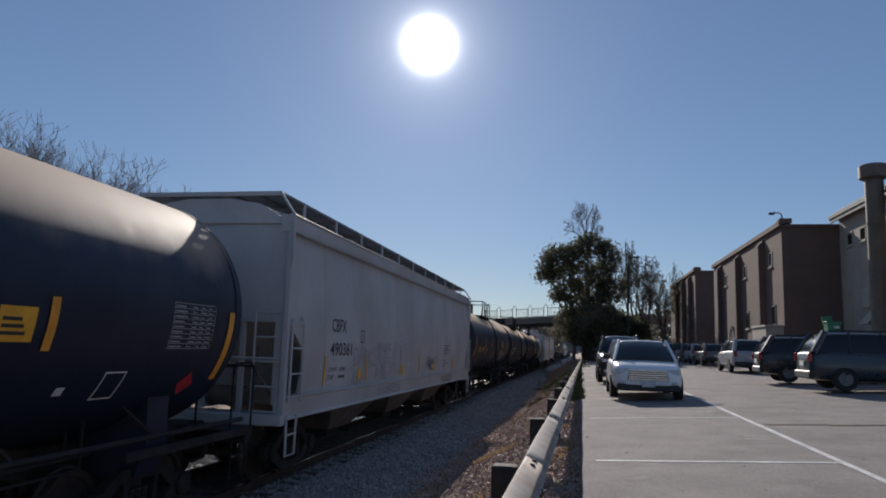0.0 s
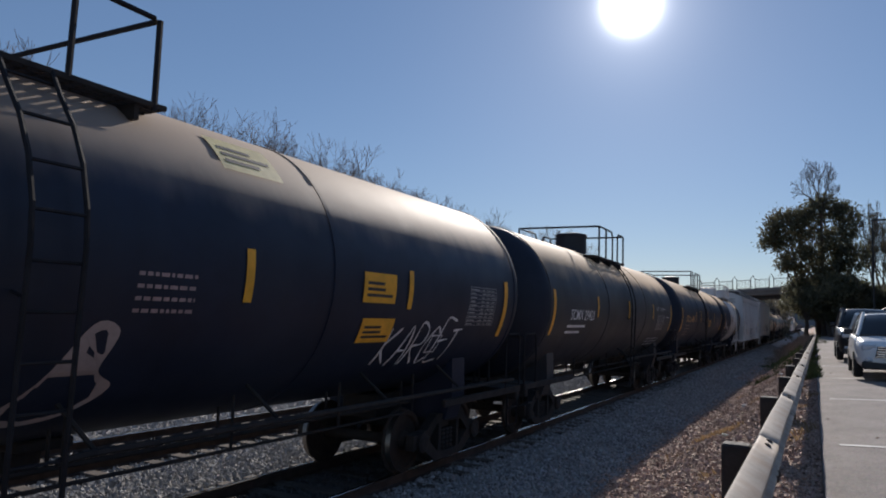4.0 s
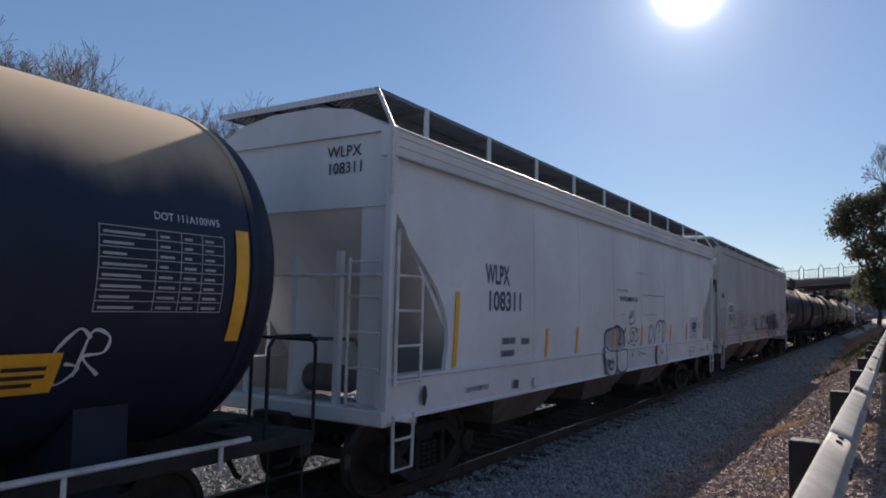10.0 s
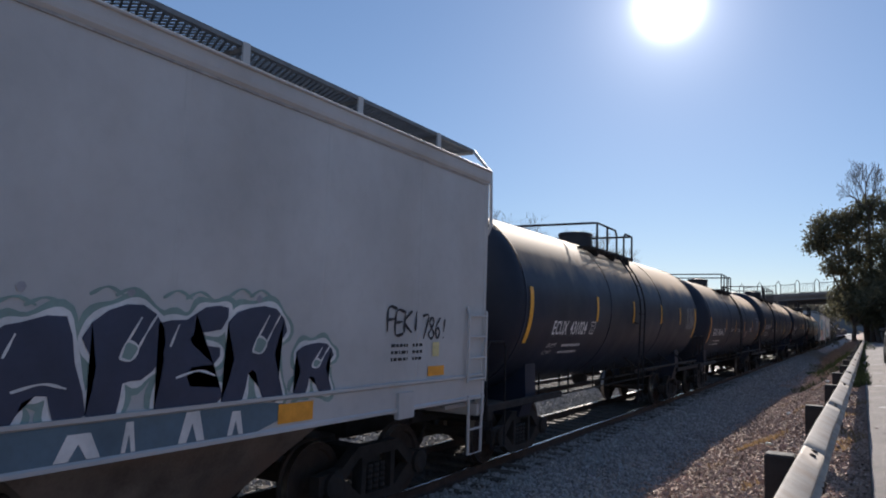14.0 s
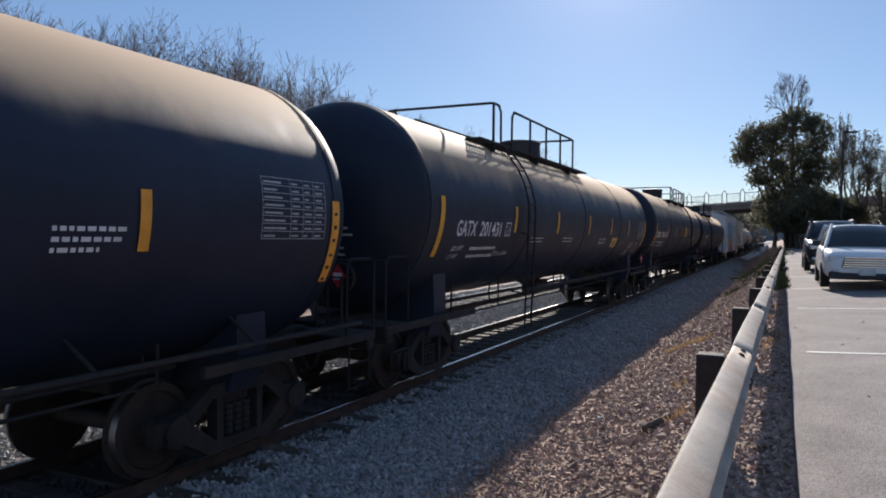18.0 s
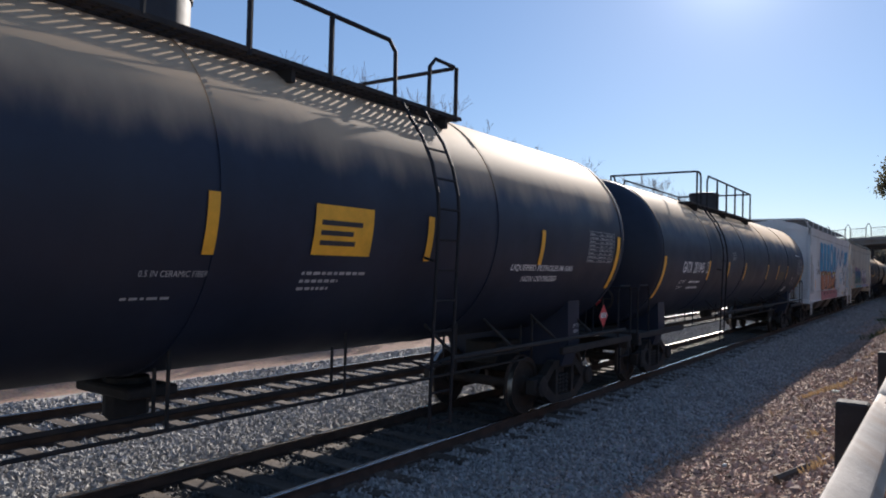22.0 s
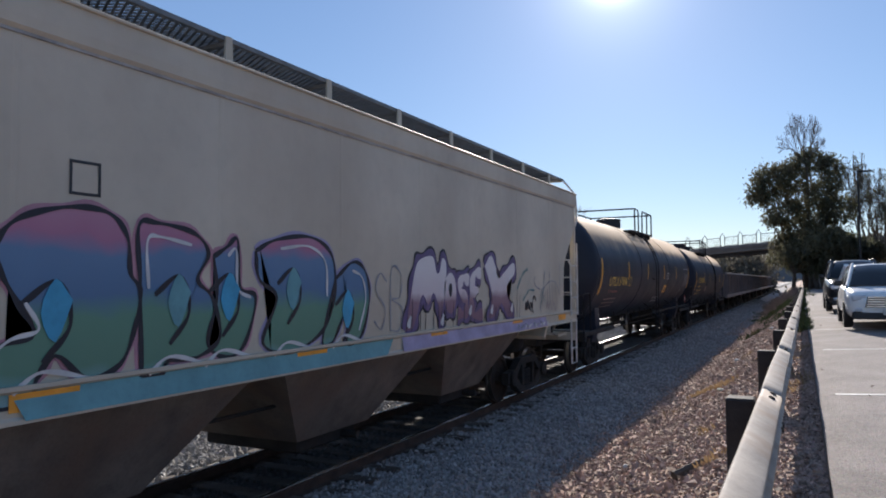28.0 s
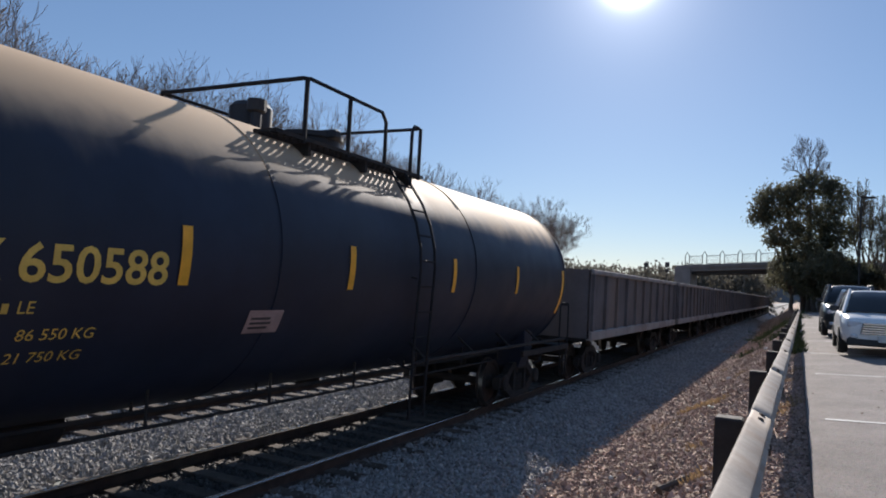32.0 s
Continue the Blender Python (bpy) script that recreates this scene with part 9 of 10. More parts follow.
# ---- buildings ----
def brick_material():
    m = material("brown_brick", (0.15, 0.09, 0.072), 0.88, 0, 0.2, 1.0, (0.26, 0.17, 0.13), 0.5, 0.3, 0.2, 30)
    n, l = m.node_tree.nodes, m.node_tree.links
    co, mp, br = n.new("ShaderNodeTexCoord"), n.new("ShaderNodeMapping"), n.new("ShaderNodeTexBrick")
    sp, cb, ad = n.new("ShaderNodeSeparateXYZ"), n.new("ShaderNodeCombineXYZ"), n.new("ShaderNodeMath")
    l.new(co.outputs["Object"], sp.inputs[0])
    l.new(sp.outputs["X"], ad.inputs[0])
    l.new(sp.outputs["Y"], ad.inputs[1])
    l.new(ad.outputs[0], cb.inputs["X"])
    l.new(sp.outputs["Z"], cb.inputs["Y"])
    l.new(cb.outputs[0], br.inputs["Vector"])
    br.inputs["Scale"].default_value = 1.0
    br.inputs["Brick Width"].default_value, br.inputs["Row Height"].default_value, br.inputs["Mortar Size"].default_value = 0.22, 0.075, 0.008
    br.inputs["Color1"].default_value, br.inputs["Color2"].default_value, br.inputs["Mortar"].default_value = (0.15, 0.085, 0.066, 1), (0.105, 0.066, 0.054, 1), (0.20, 0.17, 0.15, 1)
    b = n["Principled BSDF"]
    old = b.inputs["Base Color"].links[0].from_socket
    mx = n.new("ShaderNodeMix")
    mx.data_type = "RGBA"
    mx.inputs[0].default_value = 0.6
    l.new(old, mx.inputs[6])
    l.new(br.outputs["Color"], mx.inputs[7])
    l.new(mx.outputs[2], b.inputs["Base Color"])
    return m


BRICKWORK = brick_material()


def wall_window(b, x, y, z, w, h, frame_mat=TRIM):
    """A framed window on a wall that faces -x."""
    bm = bmesh.new()
    t = 0.1
    for dy, dz, sy, sz in ((0, h / 2, w + 2 * t, t), (0, -h / 2, w + 2 * t, t), (-w / 2 - t / 2, 0, t, h), (w / 2 + t / 2, 0, t, h)):
        box(bm, (x - 0.01, y + dy, z + dz), (0.06, sy, sz))
    win = part("window", bm, frame_mat, b)
    bm = bmesh.new()
    box(bm, (x + 0.0, y, z), (0.03, w, h))
    part("pane", bm, GLASS_DARK, win)
    bm = bmesh.new()
    box(bm, (x - 0.04, y, z - h / 2 - 0.08), (0.12, w + 0.3, 0.08))
    part("sill", bm, TRIM, win)


def brick_building(label, x0, x1, y0, y1, z0, z1, pilasters, windows, low_windows, doors):
    b = thing("brick_building", (0, 0, 0), label, "building", "brick buildings")
    bm = bmesh.new()
    box(bm, ((x0 + x1) / 2, (y0 + y1) / 2, (z0 + z1) / 2), (x1 - x0, y1 - y0, z1 - z0))
    part("wall", bm, BRICKWORK, b)
    bm = bmesh.new()
    for cx, cy, sx, sy in ((x0, (y0 + y1) / 2, 0.35, y1 - y0 + 0.3), (x1, (y0 + y1) / 2, 0.35, y1 - y0 + 0.3)):
        box(bm, (cx, cy, z1 + 0.1), (sx, sy, 0.32), 0.02)
    box(bm, ((x0 + x1) / 2, y0, z1 - 0.02), (x1 - x0, 0.3, 0.16))
    part("parapet", bm, BRICKWORK, b)
    bm = bmesh.new()
    box(bm, (x0 + 0.25, y0 + 0.25, z1 + 0.28), (0.7, 0.7, 0.3), 0.02)
    part("parapet_cap", bm, BRICKWORK, b)
    for y in pilasters:
        bm = bmesh.new()
        box(bm, (x0 - 0.2, y, (z0 + z1) / 2 - 0.3), (0.4, 0.7, z1 - z0 - 0.6), 0.03)
        prism(bm, [(x0 - 0.4, z1 - 0.6), (x0, z1 - 0.6), (x0, z1 - 0.2)], y - 0.35, y + 0.35, "y")
        part("pilaster", bm, BRICKWORK, b)
    for y, z in windows:
        wall_window(b, x0, y, z, 0.65, 0.85)
    for y, z in low_windows:
        wall_window(b, x0, y, z, 0.8, 1.15, DARK_METAL)
    for y, w, h, zb in doors:
        bm = bmesh.new()
        prism(bm, [(y - w / 2, zb), (y + w / 2, zb), (y + w / 2, zb + h * 0.75), (y + w * 0.3, zb + h * 0.94), (y, zb + h), (y - w * 0.3, zb + h * 0.94), (y - w / 2, zb + h * 0.75)], x0 - 0.06, x0 + 0.02, "x")
        part("door", bm, DARK_METAL, b, "dark arched door")
        bm = bmesh.new()
        for k in range(9):
            a = math.pi * k / 8
            box(bm, (x0 - 0.08, y + (w / 2 + 0.1) * math.cos(a), zb + h * 0.72 + (h * 0.3) * math.sin(a)), (0.1, 0.28, 0.2))
        part("arch", bm, BRICKWORK, b)
    return b


brick_building("three-storey brown brick building with pilasters and small windows", 12.0, 24.0, 45.0, 67.0, 0.8, 10.3, (49.4, 56.5, 63.6),
                     [(47.6, 8.55), (54.7, 8.55), (57.9, 8.55), (61.7, 8.6), (64.9, 8.6)], [(47.2, 5.0), (54.2, 5.0), (65.5, 4.8)], [(59.5, 1.7, 3.0, 1.6)])
brick_building("brown brick building farther along the lot", 12.0, 22.0, 77.6, 98.0, 0.8, 11.2, (80.5, 85.5, 91.0), [(83, 8.6), (88, 8.6), (94.5, 8.7)], [(83, 4.8), (88.5, 4.8)], [(95.5, 1.6, 2.8, 1.5)])
bm = bmesh.new()
box(bm, (11.6, 46.9, 2.6), (1.2, 3.4, 3.2), 0.03)
box(bm, (11.6, 46.9, 4.24), (1.35, 3.6, 0.14), 0.03)
tagged(part("stair_wall", bm, STUCCO, None, "pale stuccoed stair wall against the brick building"), "", "wall")
bm = bmesh.new()
for z in (2.6, 3.1):
    tube(bm, [(10.6, 48.9, z), (10.6, 53.5, z + 0.1)], 0.03, 6)
for y in (48.9, 50.4, 51.9, 53.4):
    tube(bm, [(10.6, y, lot_z(10.6, y)), (10.6, y, 3.12)], 0.03, 6)
tagged(part("stair_rail", bm, PIPE_WHITE, None, "pale pipe handrail beside the steps"), "", "handrail")
near = thing("stucco_building", (0, 0, 0), "cream stucco building with a dark overhanging roof", "building")
bm = bmesh.new()
box(bm, (21.2, 34.5, 5.7), (12.0, 20.9, 9.8))
part("wall", bm, STUCCO, near)
bm = bmesh.new()
box(bm, (21.2, 34.5, 10.78), (12.9, 21.6, 0.24), 0.02)
box(bm, (21.2, 34.5, 10.98), (12.4, 21.2, 0.22), 0.02)
box(bm, (14.85, 34.5, 10.55), (0.1, 21.4, 0.2))
part("roof", bm, DARK_METAL, near)
for y in (43.3, 41.4, 33.0, 30.8):
    wall_window(near, 15.2, y, 9.2, 0.7, 0.7, STUCCO)
bm = bmesh.new()
box(bm, (15.0, 40.4, 5.6), (0.5, 1.0, 1.0), 0.04)
part("vent_box", bm, STUCCO, near)
bm = bmesh.new()
prism(bm, [(14.2, 4.2), (15.2, 4.2), (15.2, 5.0), (14.9, 5.0)], 38.8, 40.0, "y")
part("vent_hood", bm, STUCCO, near)
duct = thing("exhaust_stack", (14.3, 37.3, 0), "tall brown metal exhaust duct with a wide cap", "duct")
bm = bmesh.new()
lathe(bm, [(1.4, 0.42), (11.3, 0.42)], 20, "z")
smooth(part("pipe", bm, DUCT, duct), 40)
bm = bmesh.new()
lathe(bm, [(11.2, 0.44), (11.3, 0.66), (11.9, 0.66), (11.95, 0.6)], 20, "z")
smooth(part("cap", bm, DUCT, duct), 40)
for z in (4.0, 6.5, 9.0):
    bm = bmesh.new()
    lathe(bm, [(z, 0.42), (z, 0.45), (z + 0.08, 0.45), (z + 0.08, 0.42)], 20, "z", close=False)
    box(bm, (0.6, 0, z + 0.04), (0.9, 0.06, 0.06))
    part("band", bm, DUCT, duct)
dock = thing("loading_dock", (0, 0, 0), "dark concrete loading platform along the stucco building", "loading dock")
bm = bmesh.new()
box(bm, (13.2, 33.0, 2.2), (3.9, 16, 2.0), 0.04)
part("platform", bm, CONCRETE, dock)
green = thing("green_container", (12.0, 37.0, 3.2), "green plastic wheeled bin with its lid open on the loading platform", "bin")
bm = bmesh.new()
prism(bm, [(-0.24, 0.0), (0.24, 0.0), (0.3, 0.92), (-0.3, 0.92)], -0.28, 0.28, "y")
part("body", bm, GREEN, green)
bm = bmesh.new()
box(bm, (0, 0, 0.94), (0.68, 0.64, 0.06), 0.015)
part("rim", bm, GREEN, green)
bm = bmesh.new()
prism(bm, [(-0.36, 0.98), (0.12, 1.02), (0.06, 1.26), (-0.36, 1.22)], 0.26, 0.31, "y")
part("lid", bm, GREEN, green, "open lid")
bm = bmesh.new()
box(bm, (0.1, -0.3, 0.7), (0.24, 0.012, 0.1), 0.004)
part("label_plate", bm, LINE_PAINT, green, "white label")
bm = bmesh.new()
tube(bm, [(12.6, 47.0, 10.3), (12.6, 47.0, 11.3), (12.5, 47.0, 11.45), (12.1, 47.0, 11.5)], 0.04, 6)
box(bm, (12.0, 47.0, 11.42), (0.35, 0.2, 0.14), 0.03)
tagged(part("roof_lamp", bm, PIPE, None, "small floodlight on a bracket on the brick roof"), "", "lamp")
for x, y, h in ((4.0, 60.0, 10.3), (11.0, 96.0, 9.0)):
    lamp = thing("street_lamp", (x, y, lot_z(x, y)), "dark street lamp pole with a flat lamp head", "street lamp", "street lamps")
    bm = bmesh.new()
    tube(bm, [(0, 0, -0.1), (0, 0, h - lot_z(x, y))], 0.07, 8, r2=0.045)
    part("pole", bm, DARK_METAL, lamp)
    bm = bmesh.new()
    box(bm, (0.45, 0, h - lot_z(x, y)), (1.0, 0.34, 0.12), 0.03)
    part("lamp_head", bm, DARK_METAL, lamp)
pole = thing("utility_pole", (9.5, 101.0, 1.8), "wooden utility pole with a crossarm", "utility pole")
bm = bmesh.new()
tube(bm, [(0, 0, -0.2), (0, 0, 9.5)], 0.16, 8, r2=0.11)
part("pole", bm, BARK, pole)
bm = bmesh.new()
box(bm, (0, 0, 8.8), (2.4, 0.12, 0.14))
for x in (-1.0, 0.0, 1.0):
    lathe(bm, [(8.87, 0.05), (9.05, 0.05)], 8, "z", centre=(x, 0, 0))
part("crossarm", bm, BARK, pole)

# ---- road bridge over the tracks ----
bridge = thing("bridge", (0, 0, 0), "concrete road bridge with a pointed-arch iron fence", "bridge")


def deck_z(x):
    return 6.42 + 0.075 * (min(x, 1.0) + 14.8)


bm = bmesh.new()
prism(bm, [(-15.8, deck_z(-15.8) - 0.62), (1.0, deck_z(1) - 0.62), (40, deck_z(40) - 0.62), (40, deck_z(40) + 0.1), (1.0, deck_z(1) + 0.1), (-15.8, deck_z(-15.8) + 0.1)], 106.2, 113.5, "y")
part("deck", bm, CONCRETE, bridge)
for y in (106.1, 113.4):
    bm = bmesh.new()
    prism(bm, [(-15.8, deck_z(-15.8) - 0.1), (1.0, deck_z(1) - 0.1), (40, deck_z(40) - 0.1), (40, deck_z(40) + 0.3), (1.0, deck_z(1) + 0.3), (-15.8, deck_z(-15.8) + 0.3)], y - 0.2, y + 0.2, "y")
    part("kerb", bm, CONCRETE, bridge)
for i in range(4):
    bm = bmesh.new()
    y = 107.2 + i * 1.8
    prism(bm, [(-15.0, deck_z(-15) - 1.05), (2.5, deck_z(2.5) - 1.05), (2.5, deck_z(2.5) - 0.62), (-15.0, deck_z(-15) - 0.62)], y - 0.2, y + 0.2, "y")
    part("girder", bm, DARK_METAL, bridge)
bm = bmesh.new()
box(bm, (-14.9, 109.8, 2.6), (2.2, 7.6, 7.4), 0.05)
part("abutment", bm, CONCRETE, bridge)
bm = bmesh.new()
box(bm, (5.4, 109.8, 2.6), (9.0, 7.6, 7.0), 0.05)
part("abutment", bm, CONCRETE, bridge)
for i in range(9):
    x = -14.3 + i * 2.34
    z = deck_z(x) + 0.3
    bm = bmesh.new()
    tube(bm, [(x - 0.28, 106.1, z - 0.1), (x - 0.28, 106.1, z + 1.35), (x, 106.1, z + 1.85), (x + 0.28, 106.1, z + 1.35), (x + 0.28, 106.1, z - 0.1)], 0.06, 6)
    arch = part("fence_arch", bm, DARK_METAL, bridge)
    bm = bmesh.new()
    tube(bm, [(x + 0.28, 106.1, z + 0.1), (x + 2.06, 106.1, z + 0.23)], 0.035, 5)
    panel = part("fence_rail", bm, DARK_METAL, bridge)
    bm = bmesh.new()
    tube(bm, [(x + 0.28, 106.1, z + 1.25), (x + 2.06, 106.1, z + 1.38)], 0.035, 5)
    part("fence_rail", bm, DARK_METAL, bridge)
    for k in range(13):
        if i == 0 and k == 0:
            bm = bmesh.new()
            tube(bm, [(0, 0, -0.05), (0, 0, 1.3)], 0.014, 4)
            picket = part("picket", bm, DARK_METAL, panel)
            picket.location = (x + 0.28, 106.1, z)
        else:
            again("picket", picket, panel, Matrix.Translation((x + 0.28 + k * 0.14, 106.1, z + 0.01 * k)))
for i, (x, y) in enumerate(((-26.5, 140), (-21.8, 135))):
    o = thing("railway_signal", (x, y, 0), "distant railway signal mast with lamp heads", "signal")
    bm = bmesh.new()
    tube(bm, [(0, 0, -0.3), (0, 0, 8.2)], 0.09, 6)
    part("mast", bm, DARK_METAL, o)
    bm = bmesh.new()
    box(bm, (0.1, 0, 7.9), (0.8, 0.3, 0.9), 0.05)
    box(bm, (0.1, 0, 6.8), (0.7, 0.3, 0.6), 0.05)
    part("signal_head", bm, DARK_METAL, o)

# ---- trees ----
def grow(rnd, base, height, spread, levels, stems=1, lean=0.15, first=0.35, r0=0.16, kids=(3, 4)):
    """Branch segments (start, end, radius, end radius, level) of a tree, and the tips."""
    segs, tips = [], []

    def branch(p, d, length, r, level):
        n = 3 if level < 2 else 2
        for i in range(n):
            d = (d + Vector((rnd.uniform(-1, 1), rnd.uniform(-1, 1), rnd.uniform(-0.4, 0.9))) * 0.16 * (1 + level * 0.35)).normalized()
            q = p + d * length / n
            rq = r * (0.86 if i < n - 1 else 0.7)
            segs.append((p, q, r, rq, level))
            if level < levels and (i > 0 or level > 0):
                for _ in range(rnd.randint(*kids) if i == n - 1 else rnd.randint(1, 2)):
                    a = rnd.uniform(0, 6.283)
                    side = d.orthogonal().normalized()
                    side = (Matrix.Rotation(a, 3, d) @ side)
                    nd = (d * rnd.uniform(0.5, 1.0) + side * rnd.uniform(0.4, 0.9) * spread + Vector((0, 0, 0.25))).normalized()
                    branch(q, nd, length * rnd.uniform(0.5, 0.75), rq * rnd.uniform(0.5, 0.68), level + 1)
            p, r = q, rq
        if level >= levels:
            tips.append((p, d))

    for s in range(stems):
        a = 6.283 * s / stems + rnd.uniform(0, 1)
        d = Vector((math.cos(a) * lean * (1 if stems > 1 else 0.4), math.sin(a) * lean * (1 if stems > 1 else 0.4), 1)).normalized()
        branch(Vector(base) + Vector((math.cos(a), math.sin(a), 0)) * (0.25 if stems > 1 else 0), d, height * first * rnd.uniform(0.85, 1.1), r0, 0)
    return segs, tips


def segment_mesh(name, segs, sides, least=0.0):
    vs, fs = [], []
    for p, q, r, rq, _ in segs:
        d = (q - p).normalized()
        u = d.orthogonal().normalized()
        w = d.cross(u)
        k = len(vs)
        for c, rr in ((p, max(r, least)), (q, max(rq, least))):
            for i in range(sides):
                a = 6.28318 * i / sides
                vs.append(tuple(c + (u * math.cos(a) + w * math.sin(a)) * rr))
        for i in range(sides):
            j = (i + 1) % sides
            fs.append((k + i, k + j, k + sides + j, k + sides + i))
    me = bpy.data.meshes.new(name)
    me.from_pydata(vs, [], fs)
    return me


def bare_tree(name, label, at, seed, height, spread=0.9, stems=2, levels=5, r0=0.12, group="bare trees", least=0.0065):
    rnd = random.Random(seed)
    segs, tips = grow(rnd, (0, 0, -0.2), height, spread, levels, stems, r0=r0, kids=(2, 3))
    top = max(q.z for _, q, _, _, _ in segs)
    k = height / top
    segs = [(p * k, q * k, r, rq, l) for p, q, r, rq, l in segs]
    t = thing(name, at, label, "tree", group)
    for nm, pick, sides, mat in (("trunk", lambda l: l <= 1, 7, BARK), ("crown", lambda l: l > 1, 3, TWIG)):
        me = segment_mesh(nm, [s for s in segs if pick(s[4])], sides, least)
        me.materials.append(mat)
        o = new(nm, me)
        o.parent = t
    return t


forms = [bare_tree("bare_tree", "bare leafless tree with many fine twigs beyond the tracks", (-21.5, 9, 0.6), 101, 9.4, 0.8, 3),
         bare_tree("bare_tree", "bare leafless tree with many fine twigs beyond the tracks", (-22.5, 13.5, 0.7), 102, 9.3, 0.9, 2),
         bare_tree("bare_tree", "bare leafless tree with many fine twigs beyond the tracks", (-20.8, 18, 0.5), 103, 9.2, 0.8, 4),
         bare_tree("bare_tree", "bare leafless tree with many fine twigs beyond the tracks", (-23.0, 5.0, 0.7), 104, 9.5, 1.0, 3)]
rnd = random.Random(55)
for k in range(38):
    y = -4 + k * 1.4 + rnd.uniform(-0.8, 0.8) if k < 34 else 56 + (k - 34) * 8.0
    x = -22.5 + rnd.uniform(-3.0, 2.5) - 0.02 * y
    copy_thing(rnd.choice(forms), pose(x, y, ground_z(x, y) - 0.05, 0, 0, rnd.uniform(0, 360)) @ Matrix.Scale(rnd.uniform(0.93, 1.06) * abs(x) / 21.5, 4))


def brush(name, label, seed, area, count, h0, h1, mat):
    """A thicket of thin upright stems."""
    rnd = random.Random(seed)
    segs = []
    for _ in range(count):
        x, y = rnd.uniform(area[0], area[1]), rnd.uniform(area[2], area[3])
        p = Vector((x, y, ground_z(x, y) - 0.1))
        h = rnd.uniform(h0, h1)
        d = Vector((rnd.uniform(-0.3, 0.3), rnd.uniform(-0.3, 0.3), 1)).normalized()
        q = p + d * h * 0.6
        segs.append((p, q, 0.02, 0.014, 0))
        for _ in range(3):
            e = (d + Vector((rnd.uniform(-0.6, 0.6), rnd.uniform(-0.6, 0.6), rnd.uniform(0, 0.4)))).normalized()
            segs.append((q, q + e * h * 0.4, 0.01, 0.004, 1))
    me = segment_mesh(name, segs, 3, 0.008)
    me.materials.append(mat)
    tagged(new(name, me), label, "bushes", "", "stuff")


brush("verge_brush", "thin dry brush on the verge towards the bridge", 62, (-2.9, -0.3, 58, 104), 700, 0.3, 1.1, TWIG)
brush("thicket", "tangled bare brush along the far side of the tracks", 61, (-24, -16.5, -6, 60), 2500, 0.8, 3.2, TWIG)


def leaves_mesh(name, tips, rnd, per, reach, size, mat):
    vs, fs = [], []
    for p, d in tips:
        for _ in range(per):
            c = p + Vector((rnd.gauss(0, 1), rnd.gauss(0, 1), rnd.gauss(0, 0.8))) * reach
            a = Euler((rnd.uniform(0, 6.3), rnd.uniform(0, 6.3), rnd.uniform(0, 6.3))).to_matrix()
            s = size * rnd.uniform(0.6, 1.3)
            k = len(vs)
            for q in ((-s, 0, 0), (0, -s * 0.5, 0.1 * s), (s, 0, 0), (0, s * 0.5, 0.1 * s)):
                vs.append(tuple(c + a @ Vector(q)))
            fs.append((k, k + 1, k + 2, k + 3))
    me = bpy.data.meshes.new(name)
    me.from_pydata(vs, [], fs)
    me.materials.append(mat)
    return me


def leafy_tree(label, at, seed, height, spread, per, reach, size, mat, stems=1, r0=0.28, levels=4, radius=3.0):
    rnd = random.Random(seed)
    segs, tips = grow(rnd, (0, 0, -0.2), height, spread, levels, stems, first=0.3, r0=r0)
    top = max(q.z for _, q, _, _, _ in segs)
    k = height / top
    spreads = sorted(math.hypot(p.x, p.y) for p, d in tips)
    wide = radius / spreads[int(len(spreads) * 0.9)]
    f = lambda v: Vector((v.x * wide, v.y * wide, v.z * k))
    segs = [(f(p), f(q), r, rq, l) for p, q, r, rq, l in segs]
    t = thing("tree", at, label, "tree", "trees at the end of the lot")
    me = segment_mesh("trunk", [s for s in segs if s[4] <= 1], 8)
    me.materials.append(BARK)
    new("trunk", me).parent = t
    me = segment_mesh("branch", [s for s in segs if s[4] > 1], 4, 0.014)
    me.materials.append(BARK)
    new("branch", me).parent = t
    if per:
        new("crown", leaves_mesh("crown", [(f(p), d) for p, d in tips], rnd, per, reach, size, mat)).parent = t
    return t


